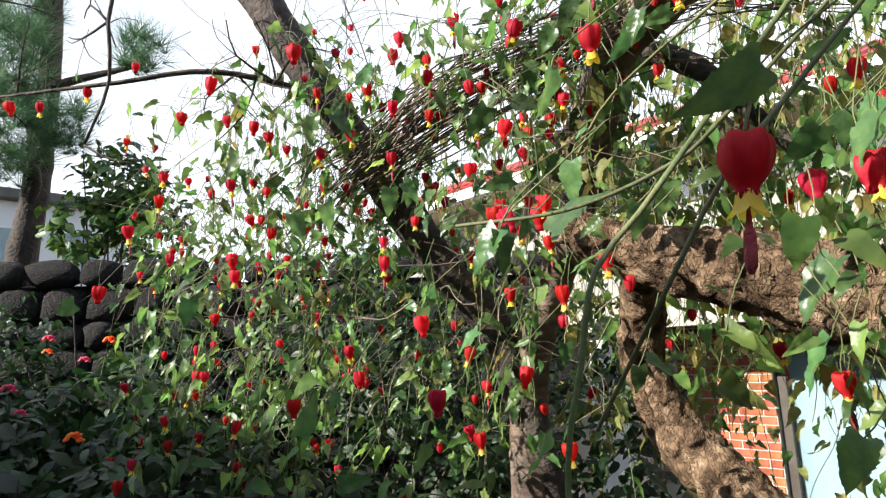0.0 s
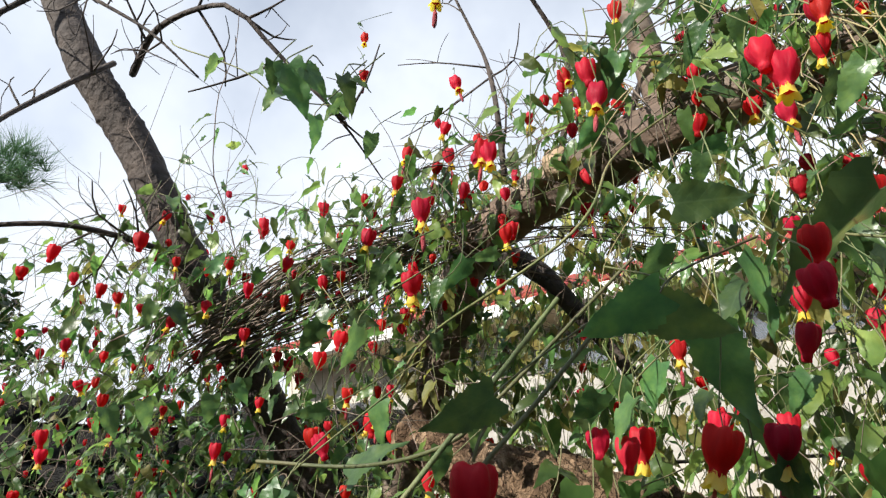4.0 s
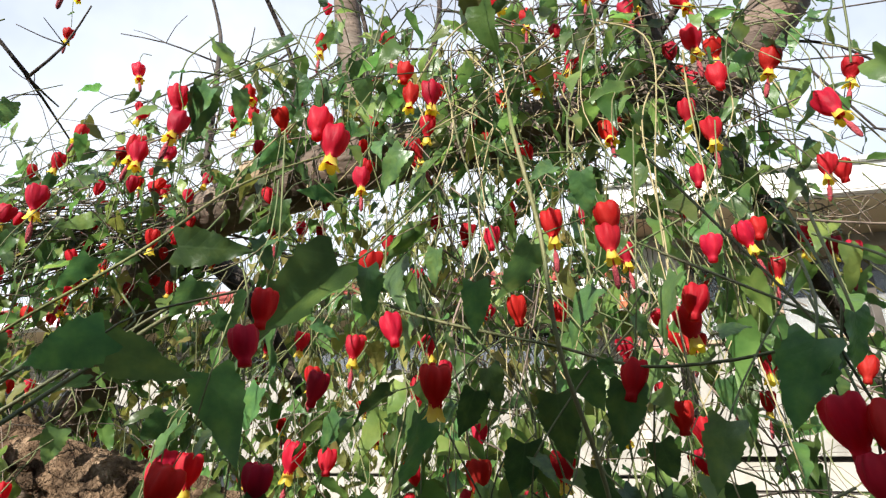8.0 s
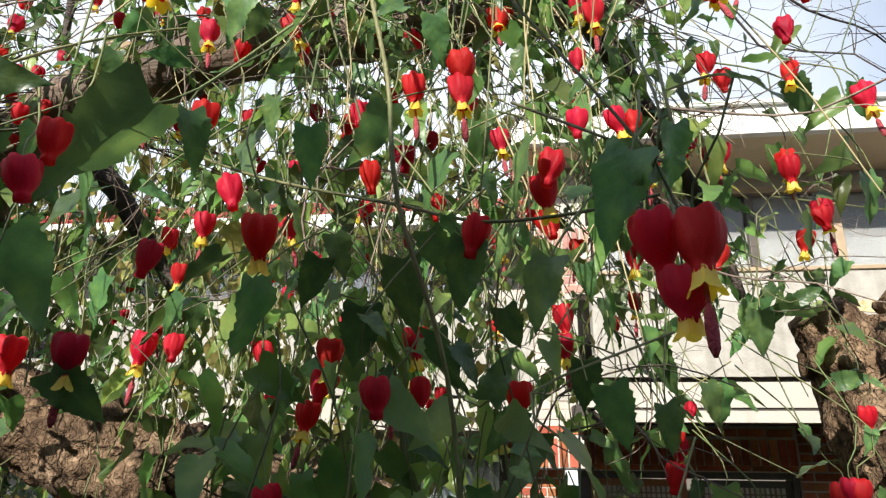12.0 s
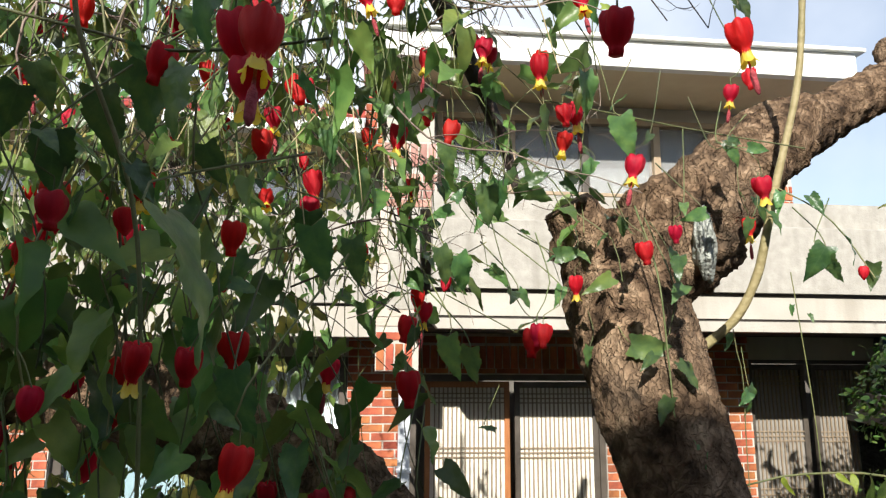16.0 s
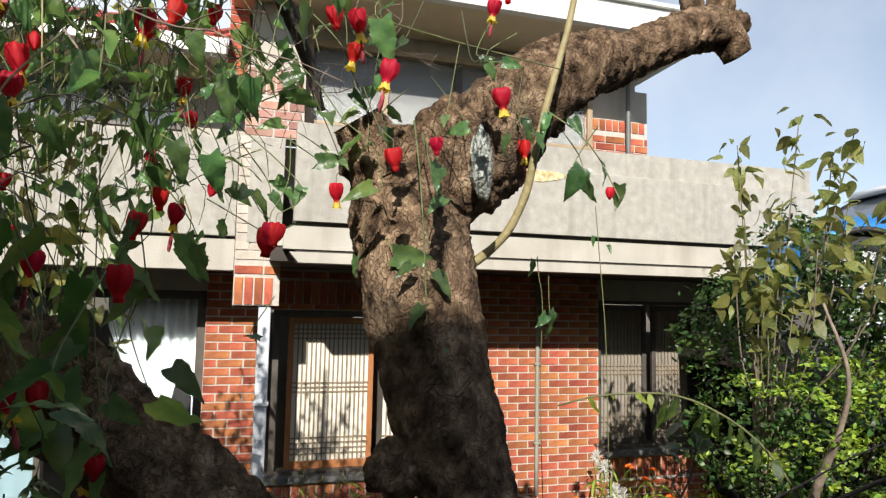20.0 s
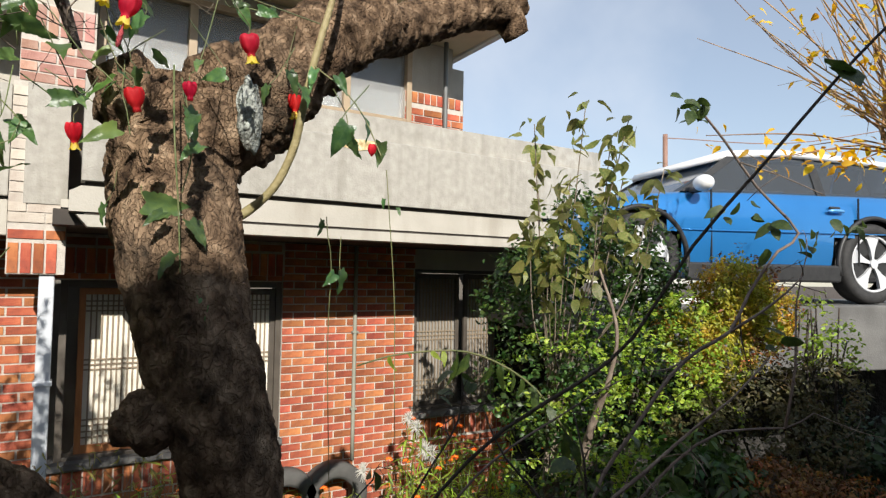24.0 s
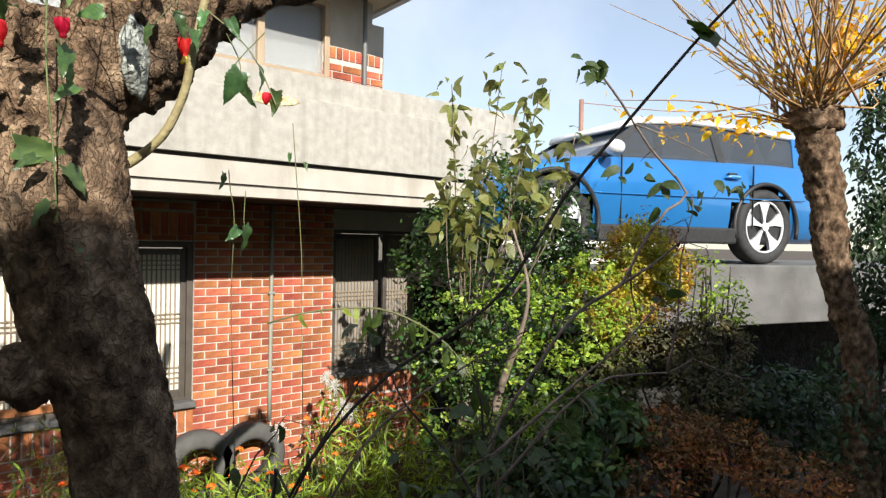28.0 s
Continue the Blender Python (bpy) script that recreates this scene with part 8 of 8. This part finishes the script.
for tip in ((4.242, 1.664, 3.347), (4.080, 1.728, 3.246), (4.223, 1.676, 3.103), (4.227, 1.805, 3.410)):
    b0 = Vector((4.01, 1.86, 2.87))
    tip = Vector(tip)
    tube(bm, [b0, b0.lerp(tip, 0.5) + Vector((0, 0, 0.04)), tip], [0.011, 0.004], step=0.08, seg=6)
    for i in range(52):
        gold_leaves.append(leaf_pose(gr, b0.lerp(tip, gr.uniform(0.45, 1.1)) + Vector((gr.gauss(0, 0.05), gr.gauss(0, 0.05), gr.gauss(0, 0.05))), gr.uniform(0.04, 0.07), hang=0.3))
for sx, sy, sz in ((-0.55, 0.42, -0.02), (-0.35, 0.3, 0.06), (-0.75, 0.55, 0.1), (-0.25, 0.2, -0.05), (-0.45, 0.3, 0.0)):
    b0 = Vector((3.97, 1.89, 2.79))
    tip = b0 + Vector((sx, sy, sz))
    tube(bm, [b0, b0.lerp(tip, 0.5) + Vector((0, 0, 0.05)), tip], [0.006, 0.002], step=0.08, seg=5)
    for i in range(17):
        gold_leaves.append(leaf_pose(gr, b0.lerp(tip, gr.uniform(0.3, 1.05)) + Vector((gr.gauss(0, 0.03), gr.gauss(0, 0.03), gr.gauss(0, 0.03))), gr.uniform(0.035, 0.065), hang=0.3))
part("shoot_tangle", bm, M_SHOOT, gold, "bare upright shoots", smooth=True, kind="stuff")
joined("leaves", LONG_SHAPES + [leaf_shape("round", 0.3, 0.3, 19)], gold_leaves, M_GOLD, gold, "golden yellow leaves")
bush("creeper", "dark creeper hanging beside the golden tree", (4.5, 1.7, 0.4), [((4.62, 1.74, 2.75), (0.17, 0.17, 0.5), 1.0), ((4.52, 1.72, 2.05), (0.24, 0.2, 0.5), 1.3), ((4.45, 1.75, 1.4), (0.4, 0.3, 0.4), 1.0), ((4.9, 1.6, 2.3), (0.3, 0.3, 0.8), 1.0)], 6200, 0.04, M_BUSH_D, shapes=LONG_SHAPES, seed=52, stems=5, hang=0.6, category="creeper")

# bare foreground sapling across the right-hand view
sapling = thing("bare_sapling", "slender bare sapling with a few dull leaves in the shade", "sapling", (1.45, 1.6, 0.5))
sr = random.Random(60)
bare_branch(sapling, [(1.058, 1.366, 0.45), (1.058, 1.366, 1.781), (1.073, 1.330, 1.877), (1.101, 1.283, 1.961), (1.143, 1.213, 2.045), (1.189, 1.138, 2.107), (1.216, 1.092, 2.156), (1.238, 1.037, 2.249), (1.271, 0.986, 2.324), (1.322, 0.947, 2.402), (1.355, 0.922, 2.448), (1.399, 0.887, 2.504)], 0.0042, sr, 3, 0.06, M_BARK_D)
bare_branch(sapling, [(1.610, 1.562, 0.45), (1.610, 1.562, 1.575), (1.618, 1.583, 1.685), (1.668, 1.571, 1.817), (1.725, 1.552, 1.893), (1.822, 1.527, 2.016), (1.895, 1.508, 2.070), (1.971, 1.487, 2.108), (2.038, 1.485, 2.192), (2.143, 1.480, 2.289), (2.218, 1.472, 2.336), (2.108, 1.510, 2.444), (2.002, 1.520, 2.541), (1.923, 1.519, 2.591)], 0.0075, sr, 5, 0.2, M_TWIG)
bare_branch(sapling, [(1.971, 1.487, 2.108), (2.040, 1.458, 2.150), (2.100, 1.436, 2.194), (2.148, 1.424, 2.233)], 0.004, sr, 4, 0.15, M_TWIG)
bare_branch(sapling, [(1.618, 1.583, 1.685), (1.636, 1.544, 1.764), (1.722, 1.515, 1.828), (1.846, 1.481, 1.916), (1.921, 1.448, 1.974), (2.016, 1.425, 2.056)], 0.005, sr, 6, 0.16, M_TWIG)
bare_branch(sapling, [(1.650, 1.557, 1.686), (1.704, 1.528, 1.755), (1.792, 1.497, 1.843), (1.902, 1.462, 1.903), (2.037, 1.405, 1.907), (2.102, 1.380, 1.937)], 0.0045, sr, 6, 0.16, M_TWIG)
bare_branch(sapling, [(1.623, 1.578, 1.637), (1.599, 1.548, 1.770), (1.583, 1.537, 1.868), (1.560, 1.544, 1.961)], 0.0045, sr, 5, 0.14, M_BARK_D)
bare_branch(sapling, [(1.623, 1.578, 1.637), (1.541, 1.595, 1.769), (1.465, 1.631, 1.865), (1.432, 1.645, 1.935)], 0.004, sr, 5, 0.14, M_BARK_D)
bare_branch(sapling, [(2.037, 1.405, 1.907), (2.075, 1.403, 2.036), (2.116, 1.423, 2.167), (2.183, 1.435, 2.279)], 0.0035, sr, 4, 0.1, M_TWIG)
bare_branch(sapling, [(1.28, 1.95, 0.6), (1.30, 1.93, 1.4), (1.37, 1.88, 1.68), (1.47, 1.81, 1.90), (1.48, 1.81, 2.0)], 0.006, sr, 4, 0.18, M_BARK_D)
bare_branch(sapling, [(1.30, 1.93, 1.3), (1.5, 1.85, 1.72), (1.8, 1.80, 1.90), (1.95, 1.78, 1.96)], 0.005, sr, 5, 0.18, M_TWIG)
bare_branch(sapling, [(1.15, 1.95, 0.6), (1.18, 1.9, 1.3), (1.22, 1.9, 1.66), (1.3, 1.88, 1.78)], 0.005, sr, 4, 0.14, M_BARK_D)
sap_leaf = [leaf_mesh("leaf", s, M_BUSH) for s in BUSH_SHAPES[:2]]
for p in ((1.322, 0.947, 2.409), (1.879, 1.542, 2.607), (1.889, 1.533, 2.587), (1.904, 1.522, 2.620), (1.923, 1.520, 2.597), (1.894, 1.530, 2.627), (1.892, 1.543, 2.570), (2.120, 1.500, 2.362), (2.131, 1.490, 2.348), (2.109, 1.509, 2.376), (2.218, 1.472, 2.324), (2.235, 1.459, 2.332), (2.230, 1.462, 2.303), (2.232, 1.397, 2.350), (2.243, 1.389, 2.364), (2.276, 1.362, 2.351), (2.008, 1.512, 2.381), (2.014, 1.508, 2.368), (2.067, 1.464, 2.281), (2.069, 1.408, 2.088), (2.054, 1.420, 2.075), (1.681, 1.510, 1.906), (1.548, 1.552, 1.870), (1.566, 1.537, 1.825), (1.513, 1.579, 1.779), (1.636, 1.544, 1.764), (1.710, 1.486, 1.766), (1.746, 1.458, 1.837), (1.823, 1.461, 1.873), (1.442, 1.635, 1.777), (1.460, 1.620, 1.732), (1.46, 1.80, 2.0), (1.50, 1.80, 1.98), (1.44, 1.82, 1.97), (1.38, 1.87, 1.7), (1.24, 1.9, 1.7), (1.30, 1.88, 1.80), (1.33, 1.9, 1.62), (1.2, 1.9, 1.66)):
    for j in range(2):
        o = part("leaf", sr.choice(sap_leaf), None, sapling)
        o.matrix_basis = Matrix.Translation(-base_of(sapling)) @ leaf_pose(sr, Vector(p) + Vector((sr.gauss(0, 0.012), sr.gauss(0, 0.012), sr.gauss(0, 0.01))), sr.uniform(0.03, 0.052), (sr.gauss(0, 1), -1, 0.2), 0.25, 0.5)

# bright long-leaved shoot
shoot = thing("leafy_shoot", "arching shoot with bright long green leaves", "shoot", (2.3, 2.6, 0.5))
bm = bmesh.new()
arc = [(2.6, 2.5, 0.45), (2.55, 2.5, 1.3), (2.38, 2.55, 1.72), (2.1, 2.62, 1.92), (1.8, 2.66, 1.94), (1.62, 2.7, 1.9)]
tube(bm, arc, [0.008, 0.003], step=0.06, seg=6)
part("stem", bm, M_STEM, shoot, smooth=True)
lg = [leaf_mesh("leaf", s, M_BUSH_L) for s in LONG_SHAPES]
lg2 = [leaf_mesh("leaf", s, M_BUSH) for s in LONG_SHAPES]
for q in resample(arc, 0.05)[18:]:
    if sr.random() < 0.8:
        o = part("leaf", sr.choice(lg2 if q.x > 1.95 else lg), None, shoot)
        o.matrix_basis = Matrix.Translation(-base_of(shoot)) @ leaf_pose(sr, q, sr.uniform(0.07, 0.13) if q.x > 1.95 else sr.uniform(0.03, 0.06), (sr.gauss(0, 0.6), -1, 0), 0.7, 0.5)

# flower bed along the house: straps, orange heads and white seed fluff
bed = thing("flower_bed", "sunlit bed of butterfly weed with orange flowers and white seed fluff", "flowers", (2.9, 5.1, 0.1))
br = random.Random(70)
places, stems_bm, orange = [], bmesh.new(), []
for k in range(210):
    x, y = br.uniform(1.0, 4.1), br.uniform(4.3, 5.5)
    h = br.uniform(0.5, 1.12) * (1.0 if x > 3.0 else 0.55 if x > 2.1 else 0.8)
    b0 = Vector((x, y, ground_height(x, y) - 0.02))
    tip = b0 + Vector((br.gauss(0, 0.10), br.gauss(0, 0.10), h))
    tube(stems_bm, [b0, b0.lerp(tip, 0.5) + Vector((br.gauss(0, 0.02), br.gauss(0, 0.02), 0)), tip], [0.004, 0.002], step=0.12, seg=4)
    for i in range(22):
        q = b0.lerp(tip, br.uniform(0.15, 1.0))
        a = br.uniform(0, 6.3)
        places.append(leaf_pose(br, q, br.uniform(0.07, 0.13), (math.cos(a), math.sin(a), 0.4), hang=0.1, spread=0.5))
    if br.random() < 0.34:
        o = part("flower_head", head_orange, None, bed)
        o.location = tip - base_of(bed)
        s = br.uniform(1.2, 1.9)
        o.scale = (s, s, s * 0.8)
part("stem_tangle", stems_bm, M_STEM, bed, smooth=True, kind="stuff")
joined("foliage", STRAP_SHAPES, places, M_BUSH_L, bed, "narrow green leaves")
fluff_bm = bmesh.new()
for k in range(60):
    d = Vector((br.gauss(0, 0.5), br.gauss(0, 0.5), br.gauss(0, 1))).normalized()
    tube(fluff_bm, [Vector((0, 0, 0)), d * 0.035 + Vector((0, 0, 0.01)), d * 0.07], [0.006, 0.001], step=0.04, seg=4)
fluff = mesh_of(fluff_bm, "seed_fluff", M_FLUFF, True)
for p in ((3.25, 5.15, 0.98), (3.30, 5.10, 0.80), (3.38, 5.12, 0.76), (2.78, 5.15, 0.70), (3.2, 5.2, 1.05)):
    o = part("seed_fluff", fluff, None, bed, "white silky seed tuft")
    o.location = Vector(p) - base_of(bed)
    s = br.uniform(0.8, 1.2)
    o.scale = (s, s, s * 1.2)

# wild stalks before the lattice window
weeds = thing("dry_weeds", "thin half-dry weeds before the lattice window", "weeds", (0.95, 5.2, 0.1))
wb, wl = bmesh.new(), []
for k in range(60):
    x, y = br.uniform(0.4, 1.75), br.uniform(4.9, 5.4)
    b0 = Vector((x, y, 0.0))
    tip = b0 + Vector((br.gauss(0, 0.12), br.gauss(0, 0.08), br.uniform(0.8, 1.25)))
    tube(wb, [b0, b0.lerp(tip, 0.6) + Vector((0, 0, 0.08)), tip + Vector((br.gauss(0, 0.1), 0, -0.06))], [0.003, 0.0015], step=0.1, seg=4)
    for i in range(9):
        wl.append(leaf_pose(br, b0.lerp(tip, br.uniform(0.4, 1.0)), br.uniform(0.05, 0.09), hang=0.3))
part("stem_tangle", wb, M_TWIG, weeds, smooth=True, kind="stuff")
joined("foliage", STRAP_SHAPES, wl, M_LEAF_Y, weeds, "sparse yellowish leaves")

# half-buried tyres by the brick wall
for tx in (2.36, 2.80):
    ty = thing("tyre_planter", "old grey tyre set on edge against the brick wall", "tyre", (tx, 5.82, 0.3), group="tyres along the wall")
    bm = bmesh.new()
    seg = 40
    prof = [(0.17, -0.07), (0.20, -0.085), (0.28, -0.085), (0.305, -0.05), (0.305, 0.05), (0.28, 0.085), (0.20, 0.085), (0.17, 0.07), (0.185, 0.0)]
    rg = [[bm.verts.new((tx + r * math.cos(2 * math.pi * k / seg), 5.82 + d, 0.31 + r * math.sin(2 * math.pi * k / seg))) for r, d in prof] for k in range(seg)]
    for k in range(seg):
        a, b = rg[k], rg[(k + 1) % seg]
        for i in range(len(prof)):
            j = (i + 1) % len(prof)
            bm.faces.new((a[i], a[j], b[j], b[i]))
    bmesh.ops.recalc_face_normals(bm, faces=bm.faces[:])
    part("carcass", bm, M_PLANTER, ty, smooth=True)

# pine beyond the stone wall
pine = thing("pine_tree", "dark pine with needle tufts behind the garden wall", "tree", (-6.2, 1.6, 0.2))
limb("trunk", [(-6.3, 1.4, 0.2), (-6.1, 1.4, 2.5), (-5.9, 1.5, 4.0), (-5.7, 1.5, 5.3), (-5.8, 1.4, 6.4)], [0.16, 0.14, 0.11, 0.08, 0.04], M_BARK_D, pine, seg=14, step=0.1, rough=0.15)
nr = random.Random(80)
tv, tf = [], []
for k in range(26):
    a = 2 * math.pi * k * 0.381
    el = 0.2 + 0.9 * (k / 26)
    d = np.array((math.cos(a) * math.cos(el), math.sin(a) * math.cos(el), math.sin(el)))
    s_ = np.cross(d, (0.3, 0.2, 0.9))
    s_ /= np.linalg.norm(s_)
    i0 = len(tv)
    tv += [s_ * 0.012, -s_ * 0.012, d]
    tf.append((i0, i0 + 1, i0 + 2))
TUFT = [(np.array(tv), tf)]
pl = []
for c, rad, n in (((-5.75, 1.20, 4.75), (0.5, 0.4, 0.4), 170), ((-4.95, 1.98, 4.72), (0.22, 0.2, 0.2), 40), ((-5.6, 1.15, 4.1), (0.55, 0.4, 0.45), 190), ((-5.9, 1.25, 5.4), (0.5, 0.4, 0.45), 120), ((-5.3, 1.55, 4.15), (0.35, 0.3, 0.22), 50)):
    for k in range(n):
        d = Vector((nr.gauss(0, 1), nr.gauss(0, 1), nr.gauss(0, 1))).normalized() * nr.uniform(0.5, 1.0)
        p = Vector(c) + Vector((d.x * rad[0], d.y * rad[1], d.z * rad[2]))
        pl.append(Matrix.Translation(p) @ Euler((nr.gauss(0, 0.5), nr.gauss(0, 0.5), nr.uniform(0, 6.3))).to_matrix().to_4x4() @ Matrix.Diagonal((0.24, 0.24, 0.24, 1)))
joined("needles", TUFT, pl, M_PINE, pine, "dark green needle tufts")
for c in ((-5.6, 1.2, 4.6), (-4.98, 1.95, 4.65), (-5.5, 1.15, 4.0), (-5.3, 1.5, 4.1)):
    bm = bmesh.new()
    tube(bm, [(-5.95, 1.45, c[2] - 0.4), (-5.7, 1.45, c[2] - 0.1), c], [0.05, 0.02], step=0.1, seg=7, rough=0.1)
    part("branch", bm, M_BARK_D, pine, smooth=True)
bush("evergreen_tree", "small dark evergreen tree beyond the stone wall", (-5.2, 1.9, 0.4),
     [((-5.2, 1.95, 3.75), (0.38, 0.35, 0.34), 1.0), ((-5.0, 2.1, 3.35), (0.4, 0.35, 0.35), 1.0), ((-5.3, 1.75, 3.4), (0.35, 0.35, 0.3), 0.7)], 1500, 0.085, M_BUSH, seed=91, stems=7, category="tree")
